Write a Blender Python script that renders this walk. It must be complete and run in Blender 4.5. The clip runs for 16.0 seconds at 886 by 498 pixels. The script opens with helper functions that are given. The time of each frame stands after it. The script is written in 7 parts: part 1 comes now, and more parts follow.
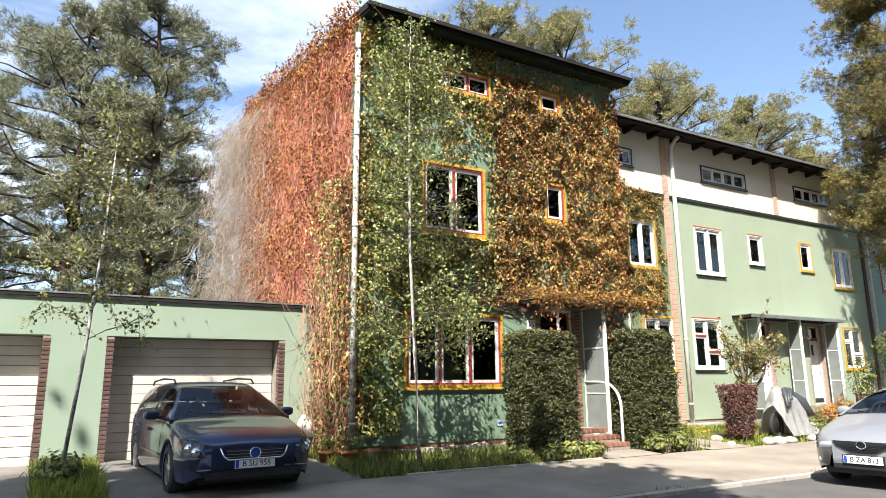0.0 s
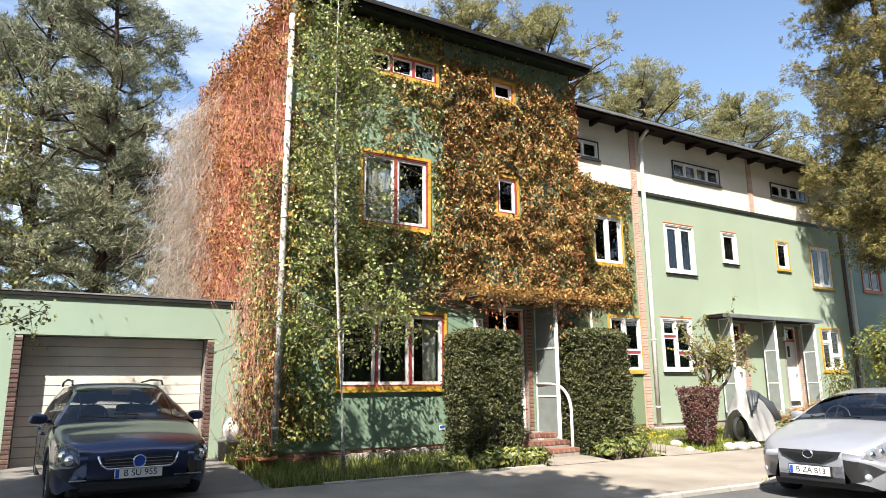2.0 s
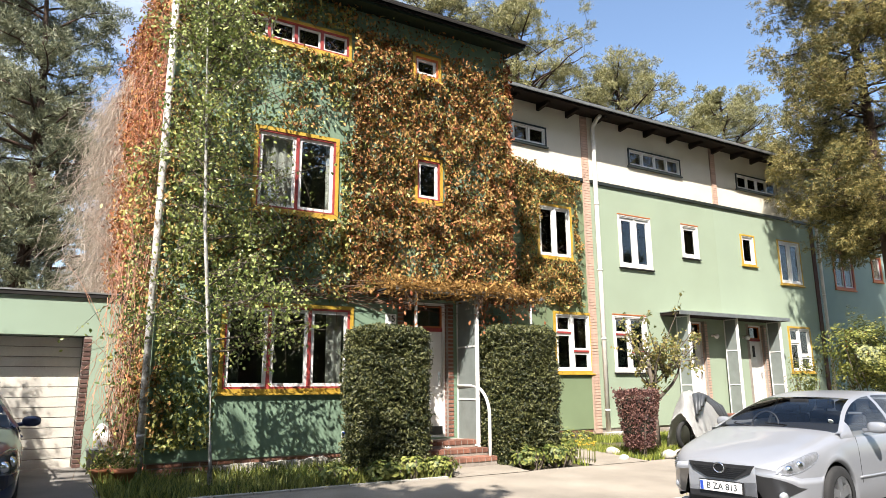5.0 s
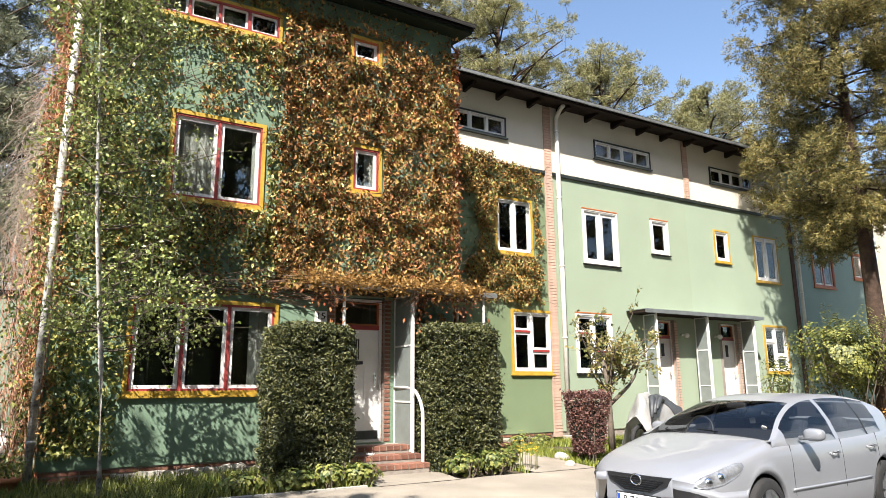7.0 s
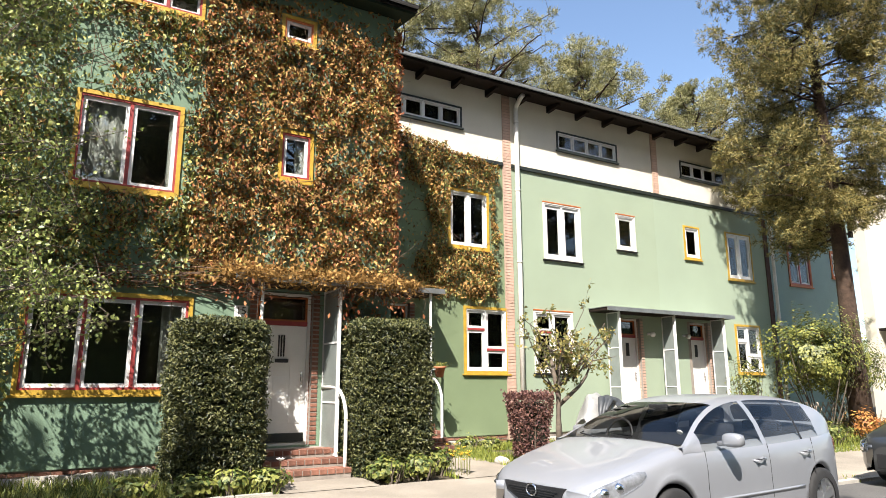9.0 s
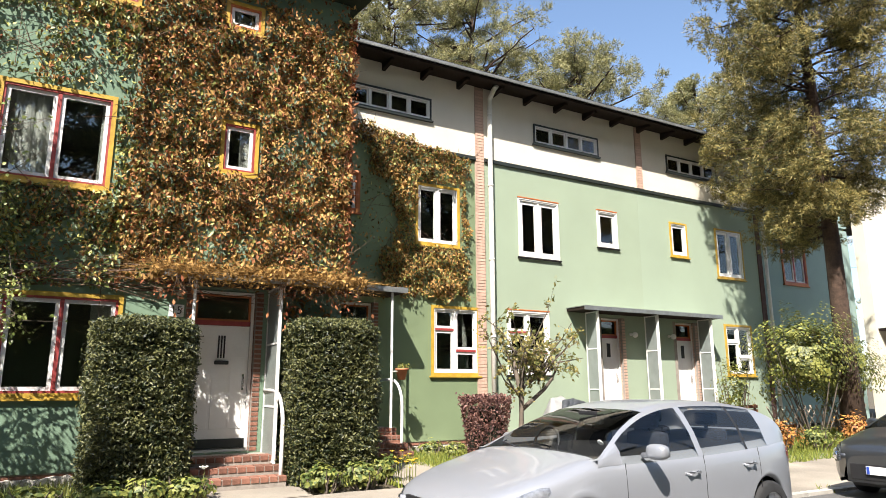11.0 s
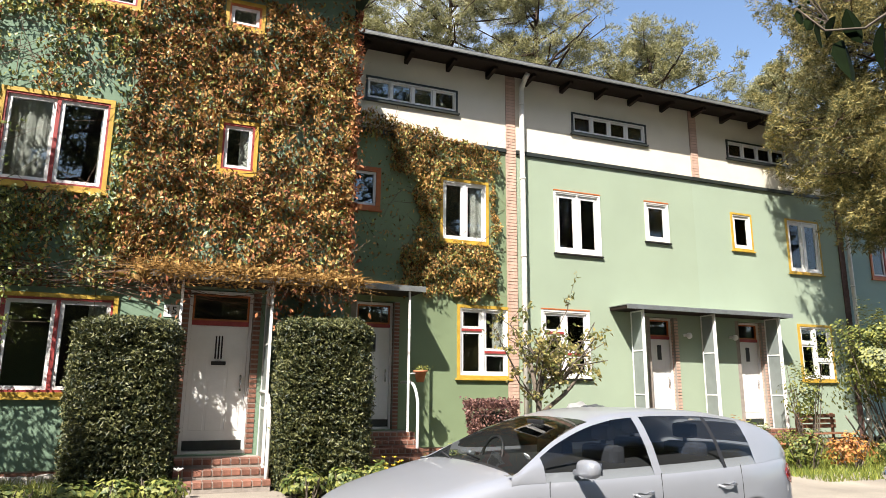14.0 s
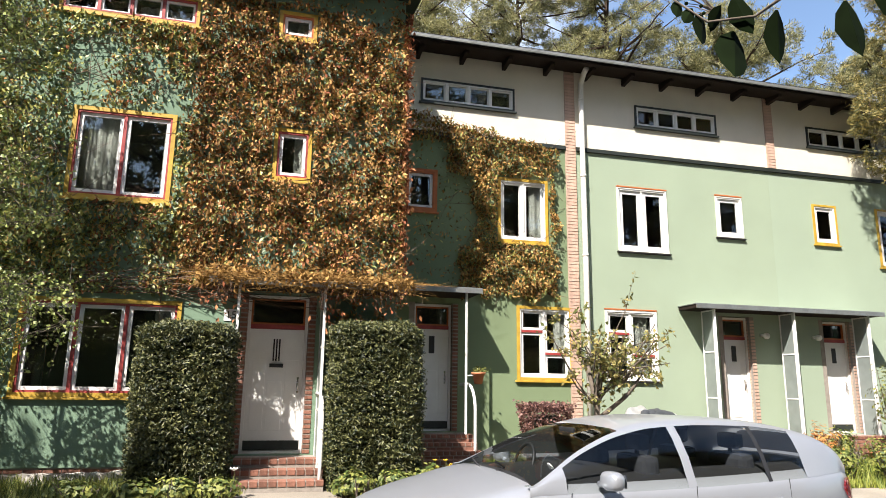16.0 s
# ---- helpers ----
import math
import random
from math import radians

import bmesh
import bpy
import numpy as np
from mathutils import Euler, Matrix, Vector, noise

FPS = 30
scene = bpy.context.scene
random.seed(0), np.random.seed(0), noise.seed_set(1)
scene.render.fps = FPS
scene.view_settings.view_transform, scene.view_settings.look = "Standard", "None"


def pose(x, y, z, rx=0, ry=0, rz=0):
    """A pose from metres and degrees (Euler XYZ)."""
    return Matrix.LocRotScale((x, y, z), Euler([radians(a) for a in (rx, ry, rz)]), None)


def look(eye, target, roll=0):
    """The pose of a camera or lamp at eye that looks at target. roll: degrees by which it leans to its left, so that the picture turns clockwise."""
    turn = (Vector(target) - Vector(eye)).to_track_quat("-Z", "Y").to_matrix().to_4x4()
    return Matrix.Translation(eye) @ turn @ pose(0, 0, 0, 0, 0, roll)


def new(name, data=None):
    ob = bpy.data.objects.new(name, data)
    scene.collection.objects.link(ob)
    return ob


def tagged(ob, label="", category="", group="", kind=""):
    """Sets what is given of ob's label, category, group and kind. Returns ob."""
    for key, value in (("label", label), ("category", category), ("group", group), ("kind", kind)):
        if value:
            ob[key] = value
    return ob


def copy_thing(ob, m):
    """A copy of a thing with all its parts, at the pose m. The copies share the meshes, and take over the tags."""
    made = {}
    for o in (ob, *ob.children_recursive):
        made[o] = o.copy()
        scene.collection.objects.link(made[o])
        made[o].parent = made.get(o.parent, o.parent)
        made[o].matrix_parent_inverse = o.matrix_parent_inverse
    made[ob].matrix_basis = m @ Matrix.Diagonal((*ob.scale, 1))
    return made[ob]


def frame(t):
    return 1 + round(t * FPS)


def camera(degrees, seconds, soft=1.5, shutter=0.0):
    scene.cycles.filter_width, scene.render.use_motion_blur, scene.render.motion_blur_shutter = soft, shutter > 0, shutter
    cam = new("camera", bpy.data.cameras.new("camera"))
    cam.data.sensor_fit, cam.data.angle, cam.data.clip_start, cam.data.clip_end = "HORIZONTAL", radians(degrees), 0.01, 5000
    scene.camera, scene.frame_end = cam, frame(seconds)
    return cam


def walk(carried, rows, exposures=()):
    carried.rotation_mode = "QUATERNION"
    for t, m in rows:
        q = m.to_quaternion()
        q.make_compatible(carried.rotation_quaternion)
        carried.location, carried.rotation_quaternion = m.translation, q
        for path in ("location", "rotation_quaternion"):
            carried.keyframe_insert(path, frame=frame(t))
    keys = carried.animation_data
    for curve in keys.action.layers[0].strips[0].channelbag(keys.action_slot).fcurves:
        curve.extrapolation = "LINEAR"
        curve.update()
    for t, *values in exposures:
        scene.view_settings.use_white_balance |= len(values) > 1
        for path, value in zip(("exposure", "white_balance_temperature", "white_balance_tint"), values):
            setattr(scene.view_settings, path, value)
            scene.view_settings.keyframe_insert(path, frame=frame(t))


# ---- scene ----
cam = camera(67.2, 16.0, soft=0.8)
METRES, EYE, TILT, LEAN, TURN = 9.6, 1.5, 0.0, 0.0, -30.1
ROWS = [
    (0.0, 0.0, 0.0, 0.0, 0.11, 11.48, 0.54),
    (0.5, 0.0302, 0.0161, 0.0003, 0.07, 11.49, 0.47),
    (1.0, 0.0575, 0.0399, 0.001, 0.05, 11.47, 0.43),
    (1.5, 0.0871, 0.0587, 0.0011, -0.02, 11.58, 0.52),
    (2.0, 0.1181, 0.0785, 0.0008, -0.04, 11.56, 0.4),
    (2.5, 0.1439, 0.1037, 0.0003, -0.07, 11.52, 0.37),
    (3.0, 0.1718, 0.1228, 0.0016, -0.07, 11.67, 0.48),
    (3.5, 0.2067, 0.1404, 0.0015, -0.15, 11.69, 0.37),
    (4.0, 0.2349, 0.1619, -0.0001, -0.27, 11.62, 0.34),
    (6.5, 0.3742, 0.266, 0.0054, -0.31, 11.65, 0.39),
    (7.0, 0.4071, 0.2838, 0.0043, -0.36, 11.62, 0.36),
    (7.5, 0.4363, 0.309, 0.0026, -0.5, 11.64, 0.24),
    (8.0, 0.4657, 0.3255, 0.0042, -0.45, 11.77, 0.33),
    (8.5, 0.499, 0.3392, 0.0042, -0.47, 11.76, 0.21),
    (9.0, 0.5262, 0.3572, 0.002, -0.54, 11.69, 0.19),
    (11.5, 0.6666, 0.4362, 0.0066, 1.64, 11.83, 0.1),
    (12.0, 0.7018, 0.4477, 0.0068, 3.37, 11.82, -0.12),
    (12.5, 0.7278, 0.4663, 0.0035, 4.48, 11.64, -0.21),
    (13.0, 0.7502, 0.4836, 0.0078, 5.66, 11.78, -0.23),
    (13.5, 0.775, 0.4935, 0.0083, 7.19, 11.85, -0.33),
    (14.0, 0.793, 0.4963, 0.0078, 8.81, 11.93, -0.46),
    (14.5, 0.8074, 0.495, 0.008, 9.96, 11.89, -0.47),
    (15.0, 0.8192, 0.5008, 0.0119, 11.53, 11.81, -0.5),
    (15.5, 0.8344, 0.5137, 0.0144, 13.83, 11.77, -0.67),
    (16.0, 0.8413, 0.5127, 0.0146, 15.78, 11.77, -0.8),
]
walk(cam, [(t, pose(0, 0, EYE, TILT, LEAN, TURN) @ pose(METRES * x, METRES * y, METRES * z, 90 + pitch, roll, yaw)) for t, x, y, z, yaw, pitch, roll in ROWS], exposures=[(0.0, 1.34), (16.0, 1.29)])

# ---- world, sun, exposure ----
SUN_WAY = Vector((0.94, 1.0, -1.6)).normalized()
world = bpy.data.worlds.new("world")
scene.world = world
world.use_nodes = True
wt = world.node_tree
wt.nodes.clear()
w_out = wt.nodes.new("ShaderNodeOutputWorld")
w_bg = wt.nodes.new("ShaderNodeBackground")
w_sky = wt.nodes.new("ShaderNodeTexSky")
w_sky.sky_type, w_sky.sun_disc = "NISHITA", False
w_sky.sun_elevation = math.asin(-SUN_WAY.z)
w_sky.sun_rotation = math.atan2(-SUN_WAY.x, -SUN_WAY.y)
w_sky.air_density, w_sky.dust_density, w_sky.ozone_density = 1.0, 1.0, 1.2
w_co = wt.nodes.new("ShaderNodeTexCoord")
w_map = wt.nodes.new("ShaderNodeMapping")
w_map.inputs["Scale"].default_value = (1.0, 1.6, 3.2)
w_map.inputs["Rotation"].default_value = (0.2, 0.5, 0.4)
w_noise = wt.nodes.new("ShaderNodeTexNoise")
w_noise.inputs["Scale"].default_value, w_noise.inputs["Detail"].default_value, w_noise.inputs["Roughness"].default_value = 1.7, 7.0, 0.55
w_ramp = wt.nodes.new("ShaderNodeValToRGB")
w_ramp.color_ramp.elements[0].position, w_ramp.color_ramp.elements[1].position = 0.49, 0.80
w_mix = wt.nodes.new("ShaderNodeMix")
w_mix.data_type = "RGBA"
w_mix.inputs["B"].default_value = (7.4, 7.7, 8.2, 1)
wt.links.new(w_co.outputs["Generated"], w_map.inputs["Vector"])
wt.links.new(w_map.outputs["Vector"], w_noise.inputs["Vector"])
wt.links.new(w_noise.outputs["Fac"], w_ramp.inputs["Fac"])
wt.links.new(w_ramp.outputs["Color"], w_mix.inputs["Factor"])
wt.links.new(w_sky.outputs["Color"], w_mix.inputs["A"])
wt.links.new(w_mix.outputs["Result"], w_bg.inputs["Color"])
w_bg.inputs["Strength"].default_value = 0.108
wt.links.new(w_bg.outputs["Background"], w_out.inputs["Surface"])
sun = new("sun", bpy.data.lights.new("sun", "SUN"))
sun.data.energy, sun.data.angle, sun.data.color = 5.0, radians(0.53), (1.0, 0.93, 0.865)
sun.matrix_world = look((-20, -20, 40), Vector((-20, -20, 40)) + SUN_WAY)


# ---- materials ----
def mat(name, col, rough=0.8, metal=0.0, var=0.25, scale=6.0, fine=60.0, bump=0.2, island=0.0, col2=None, spec=0.5, coat=0.0, trans=0.0, objvar=0.0):
    """A surface with two scales of variation in colour and relief."""
    m = bpy.data.materials.new(name)
    m.use_nodes = True
    nt = m.node_tree
    n, l = nt.nodes, nt.links
    b = n["Principled BSDF"]
    b.inputs["Roughness"].default_value, b.inputs["Metallic"].default_value = rough, metal
    b.inputs["Specular IOR Level"].default_value = spec
    b.inputs["Coat Weight"].default_value = coat
    b.inputs["Coat Roughness"].default_value = 0.05
    co = n.new("ShaderNodeTexCoord")
    big = n.new("ShaderNodeTexNoise")
    big.inputs["Scale"].default_value, big.inputs["Detail"].default_value = scale, 5
    small = n.new("ShaderNodeTexNoise")
    small.inputs["Scale"].default_value, small.inputs["Detail"].default_value = fine, 4
    l.new(co.outputs["Object"], big.inputs["Vector"])
    l.new(co.outputs["Object"], small.inputs["Vector"])
    add = n.new("ShaderNodeMath")
    add.operation = "MULTIPLY_ADD"
    l.new(small.outputs["Fac"], add.inputs[0])
    add.inputs[1].default_value = 0.5
    l.new(big.outputs["Fac"], add.inputs[2])
    src = add.outputs[0]
    if island or objvar:
        if island:
            g = n.new("ShaderNodeNewGeometry")
            rnd = g.outputs["Random Per Island"]
        else:
            g = n.new("ShaderNodeObjectInfo")
            rnd = g.outputs["Random"]
        a2 = n.new("ShaderNodeMath")
        a2.operation = "MULTIPLY_ADD"
        l.new(rnd, a2.inputs[0])
        a2.inputs[1].default_value = island or objvar
        l.new(src, a2.inputs[2])
        a3 = n.new("ShaderNodeMath")
        a3.operation = "SUBTRACT"
        l.new(a2.outputs[0], a3.inputs[0])
        a3.inputs[1].default_value = (island or objvar) / 2
        src = a3.outputs[0]
    ramp = n.new("ShaderNodeValToRGB")
    ramp.color_ramp.elements[0].position, ramp.color_ramp.elements[1].position = 0.5, 1.0
    c2 = col2 or [min(1, c * (1 + var)) for c in col]
    c1 = col if col2 else [c * (1 - var) for c in col]
    ramp.color_ramp.elements[0].color, ramp.color_ramp.elements[1].color = (*c1, 1), (*c2, 1)
    l.new(src, ramp.inputs["Fac"])
    l.new(ramp.outputs["Color"], b.inputs["Base Color"])
    if bump:
        bp = n.new("ShaderNodeBump")
        bp.inputs["Strength"].default_value, bp.inputs["Distance"].default_value = bump, 0.01
        l.new(small.outputs["Fac"], bp.inputs["Height"])
        l.new(bp.outputs["Normal"], b.inputs["Normal"])
    if trans:
        tr = n.new("ShaderNodeBsdfTranslucent")
        l.new(ramp.outputs["Color"], tr.inputs["Color"])
        mx = n.new("ShaderNodeMixShader")
        mx.inputs["Fac"].default_value = trans
        l.new(b.outputs["BSDF"], mx.inputs[1])
        l.new(tr.outputs["BSDF"], mx.inputs[2])
        l.new(mx.outputs["Shader"], n["Material Output"].inputs["Surface"])
    return m


def glass_mat(name, tint, ior=1.5, extra=0.0):
    m = bpy.data.materials.new(name)
    m.use_nodes = True
    n, l = m.node_tree.nodes, m.node_tree.links
    n.remove(n["Principled BSDF"])
    tr, gl, fr, mx = (n.new("ShaderNode" + k) for k in ("BsdfTransparent", "BsdfGlossy", "Fresnel", "MixShader"))
    tr.inputs["Color"].default_value = (*tint, 1)
    gl.inputs["Roughness"].default_value = 0.01
    fr.inputs["IOR"].default_value = ior
    l.new(fr.outputs["Fac"], mx.inputs["Fac"])
    l.new(tr.outputs["BSDF"], mx.inputs[1])
    l.new(gl.outputs["BSDF"], mx.inputs[2])
    l.new(mx.outputs["Shader"], n["Material Output"].inputs["Surface"])
    return m


M_GREEN = mat("plaster_green_dark", (0.165, 0.245, 0.165), 0.9, var=0.10, scale=1.2, fine=90, bump=0.35)
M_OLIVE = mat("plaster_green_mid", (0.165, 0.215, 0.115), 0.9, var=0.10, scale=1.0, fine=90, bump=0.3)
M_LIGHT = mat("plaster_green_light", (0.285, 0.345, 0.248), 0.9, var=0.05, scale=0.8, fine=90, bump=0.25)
M_LIGHT2 = mat("plaster_green_pale", (0.295, 0.36, 0.265), 0.9, var=0.05, scale=0.8, fine=90, bump=0.25)
M_GARAGE = mat("plaster_green_garage", (0.255, 0.33, 0.245), 0.9, var=0.06, scale=0.9, fine=90, bump=0.25)
M_BLUE = mat("plaster_blue_grey", (0.26, 0.36, 0.33), 0.9, var=0.08, scale=0.9, fine=90, bump=0.25)
M_WHITEWALL = mat("plaster_cream_white", (0.66, 0.61, 0.50), 0.9, var=0.08, scale=1.1, fine=80, bump=0.3)
M_RED = mat("plaster_red", (0.56, 0.19, 0.13), 0.9, var=0.3, scale=1.5, fine=60, bump=0.4)
M_WHITE = mat("white_paint", (0.70, 0.69, 0.66), 0.45, var=0.05, scale=4, fine=50, bump=0.08)
M_DIRTYWHITE = mat("white_paint_weathered", (0.70, 0.68, 0.62), 0.6, var=0.14, scale=5, fine=40, bump=0.15)
M_YELLOW = mat("yellow_paint", (0.46, 0.29, 0.035), 0.55, var=0.25, scale=7, fine=60, bump=0.15)
M_REDPAINT = mat("red_paint", (0.30, 0.045, 0.04), 0.5, var=0.25, scale=7, fine=60, bump=0.1)
M_ORANGE = mat("orange_red_paint", (0.42, 0.12, 0.03), 0.55, var=0.2, scale=7, fine=60, bump=0.1)
M_DARKPAINT = mat("dark_paint", (0.02, 0.025, 0.022), 0.5, var=0.3, scale=7, fine=50, bump=0.1)
M_ROOF = mat("roof_edge_tar", (0.020, 0.019, 0.018), 0.85, var=0.3, scale=3, fine=50, bump=0.3, spec=0.2)
M_SOFFIT = mat("soffit_brown", (0.020, 0.013, 0.010), 0.8, var=0.3, scale=4, fine=40, bump=0.2, spec=0.2)
M_SOFFITG = mat("soffit_dark_green", (0.015, 0.024, 0.015), 0.8, var=0.25, scale=4, fine=40, bump=0.2, spec=0.2)
M_ZINC = mat("zinc_sheet", (0.30, 0.31, 0.30), 0.45, 0.7, var=0.2, scale=4, fine=30, bump=0.1)
M_BRICK = mat("brick_red", (0.21, 0.095, 0.062), 0.9, var=0.35, scale=9, fine=70, bump=0.4, objvar=0.45)
M_BRICKPALE = mat("brick_pale_red", (0.50, 0.34, 0.26), 0.9, var=0.15, scale=9, fine=70, bump=0.4, objvar=0.3)
M_BRICKDARK = mat("brick_dark", (0.085, 0.045, 0.035), 0.8, var=0.4, scale=9, fine=70, bump=0.4, objvar=0.5)
M_MORTAR = mat("mortar", (0.27, 0.235, 0.20), 0.95, var=0.2, scale=10, fine=80, bump=0.4)
M_MORTARPINK = mat("mortar_brick_dust", (0.42, 0.31, 0.24), 0.95, var=0.15, scale=10, fine=80, bump=0.4)
M_GLASS = glass_mat("window_glass", (0.80, 0.84, 0.82), 1.9)
M_CARGLASS = glass_mat("car_glass", (0.78, 0.82, 0.82), 1.55)
M_WIREGLASS = mat("wired_glass", (0.20, 0.225, 0.21), 0.3, var=0.12, scale=5, fine=120, bump=0.2)
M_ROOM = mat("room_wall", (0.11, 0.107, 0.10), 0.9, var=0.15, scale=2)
M_CURTAIN = mat("curtain", (0.75, 0.74, 0.70), 0.9, var=0.06, scale=4, fine=90, trans=0.3)
M_ASPHALT = mat("asphalt", (0.095, 0.092, 0.086), 0.9, var=0.25, scale=1.3, fine=110, bump=0.5)
M_PAVE = mat("pavement_sandy", (0.265, 0.232, 0.185), 0.95, var=0.32, scale=0.9, fine=60, bump=0.7)
M_KERB = mat("kerb_granite", (0.36, 0.34, 0.30), 0.85, var=0.2, scale=8, fine=120, bump=0.4, objvar=0.3)
M_SOIL = mat("garden_soil", (0.085, 0.068, 0.04), 0.95, var=0.4, scale=3, fine=40, bump=0.8)
M_DRIVE = mat("driveway_concrete", (0.17, 0.158, 0.14), 0.95, var=0.25, scale=1.6, fine=60, bump=0.5)
M_STONE = mat("field_stone", (0.40, 0.37, 0.32), 0.9, var=0.25, scale=8, fine=60, bump=0.5)
M_TERRA = mat("terracotta", (0.42, 0.16, 0.075), 0.85, var=0.2, scale=9, fine=60, bump=0.2)
M_BIRCH = mat("birch_bark", (0.10, 0.085, 0.07), 0.8, scale=7, fine=30, bump=0.4, col2=(0.78, 0.76, 0.70))
M_BARK = mat("pine_bark", (0.055, 0.033, 0.021), 0.95, var=0.45, scale=7, fine=30, bump=1.0)
M_BARKGREY = mat("grey_bark", (0.13, 0.105, 0.08), 0.95, var=0.35, scale=8, fine=35, bump=0.8)
M_STEM = mat("vine_stem", (0.12, 0.075, 0.048), 0.9, var=0.4, scale=7, fine=40, bump=0.4, island=0.5)
M_DRYSTEM = mat("vine_stem_dry", (0.42, 0.23, 0.15), 0.9, var=0.4, scale=5, fine=40, bump=0.3, island=0.7)
M_GREYTWIG = mat("dead_twig_grey", (0.42, 0.36, 0.29), 0.9, var=0.3, scale=7, fine=40, bump=0.3, island=0.6)
M_VINE = mat("vine_leaf_brown", (0.10, 0.054, 0.02), 0.75, scale=1.2, fine=9, bump=0.1, island=1.0, col2=(0.50, 0.295, 0.105), spec=0.2, trans=0.12)
M_VINERED = mat("vine_leaf_russet", (0.20, 0.062, 0.028), 0.75, scale=1.2, fine=9, bump=0.1, island=0.9, col2=(0.47, 0.21, 0.095), spec=0.2, trans=0.12)
M_VINEGREEN = mat("vine_leaf_green", (0.07, 0.105, 0.022), 0.45, scale=1.2, fine=9, bump=0.1, island=1.1, col2=(0.40, 0.39, 0.11), trans=0.15)
M_VINEGOLD = mat("vine_leaf_golden", (0.17, 0.092, 0.026), 0.75, scale=1.2, fine=9, bump=0.1, island=1.0, col2=(0.47, 0.28, 0.09), spec=0.2, trans=0.18)
M_BIRCHLEAF = mat("birch_leaf", (0.13, 0.18, 0.04), 0.4, scale=1, fine=9, bump=0.05, island=0.9, col2=(0.40, 0.44, 0.14), trans=0.2)
# darkened well below leaf green so the twig reads as a shaded silhouette
M_TWIGSHADE = mat("shaded_twig_leaf", (0.005, 0.009, 0.003), 0.95, spec=0.05, scale=3, fine=20, bump=0.05, island=0.6, col2=(0.012, 0.022, 0.007))
M_YEW = mat("yew_leaf", (0.016, 0.026, 0.007), 0.5, scale=2, fine=9, bump=0.05, island=1.1, col2=(0.135, 0.138, 0.045), trans=0.06)
# near-black: the shade deep between leaves is put into this colour
M_LEAFSHADE = mat("leaf_gap_shade", (0.012, 0.016, 0.007), 0.9, var=0.5, scale=5)
M_NEEDLE = mat("pine_needles", (0.10, 0.105, 0.038), 0.5, scale=0.5, fine=9, bump=0.05, island=0.8, col2=(0.38, 0.35, 0.15), trans=0.15)
M_NEEDLEB = mat("pine_needles_blue", (0.065, 0.08, 0.042), 0.5, scale=0.5, fine=9, bump=0.05, island=0.9, col2=(0.28, 0.29, 0.17), trans=0.10)
M_LARCH = mat("golden_conifer_sprays", (0.075, 0.08, 0.024), 0.65, scale=0.35, fine=9, bump=0.05, island=1.0, col2=(0.36, 0.29, 0.09), trans=0.18)
M_BUSHLEAF = mat("bush_leaf_yellow_green", (0.06, 0.08, 0.015), 0.5, scale=1, fine=9, bump=0.05, island=1.0, col2=(0.25, 0.255, 0.055), trans=0.18)
M_BARBERRY = mat("barberry_leaf", (0.085, 0.035, 0.032), 0.6, scale=2, fine=9, bump=0.05, island=1.0, col2=(0.25, 0.13, 0.10), trans=0.15)
M_APPLE = mat("small_tree_leaf", (0.13, 0.15, 0.04), 0.55, scale=1, fine=9, bump=0.05, island=1.0, col2=(0.36, 0.30, 0.10), trans=0.25)
M_GRASS = mat("grass_blades", (0.10, 0.145, 0.02), 0.6, scale=0.8, fine=9, bump=0.05, island=0.8, col2=(0.32, 0.34, 0.06), trans=0.25)
M_PERENNIAL = mat("perennial_leaf", (0.06, 0.092, 0.018), 0.55, scale=1, fine=9, bump=0.05, island=0.9, col2=(0.27, 0.28, 0.065), trans=0.2)
M_AUTUMN = mat("autumn_plant_leaf", (0.30, 0.11, 0.025), 0.6, scale=1, fine=9, bump=0.05, island=1.0, col2=(0.50, 0.26, 0.06), trans=0.2)
M_PETAL = mat("yellow_petal", (0.72, 0.50, 0.05), 0.6, var=0.15, scale=9, trans=0.2)
M_WPETAL = mat("white_petal", (0.85, 0.82, 0.78), 0.6, var=0.05, scale=9, trans=0.2)
M_SHUTTER = mat("garage_door_white", (0.56, 0.53, 0.46), 0.6, var=0.12, scale=2.5, fine=40, bump=0.1, objvar=0.15)
M_SILVER = mat("silver_car_paint", (0.31, 0.322, 0.345), 0.40, 0.35, var=0.02, scale=3, fine=300, bump=0.0, coat=0.6)
M_NAVY = mat("navy_car_paint", (0.018, 0.030, 0.085), 0.28, 0.45, var=0.12, scale=3, fine=300, bump=0.0, coat=1.0)
M_DARKCAR = mat("dark_grey_car_paint", (0.05, 0.055, 0.06), 0.30, 0.5, var=0.1, scale=3, fine=300, bump=0.0, coat=1.0)
M_PLASTIC = mat("black_plastic", (0.014, 0.014, 0.015), 0.55, var=0.2, scale=9, fine=90, bump=0.1)
M_RUBBER = mat("tyre_rubber", (0.018, 0.018, 0.018), 0.8, var=0.3, scale=9, fine=60, bump=0.2)
M_CHROME = mat("chrome", (0.75, 0.76, 0.77), 0.12, 1.0, var=0.05, scale=8, bump=0.0)
M_ALLOY = mat("alloy_rim", (0.55, 0.56, 0.57), 0.3, 0.9, var=0.08, scale=8, bump=0.0)
M_LAMP = mat("headlamp_clear", (0.55, 0.57, 0.60), 0.10, 0.5, var=0.3, scale=14, fine=40, bump=0.0, coat=1.0)
M_LAMPDARK = mat("headlamp_smoked", (0.10, 0.11, 0.13), 0.10, 0.3, var=0.3, scale=14, fine=40, bump=0.0, coat=1.0)
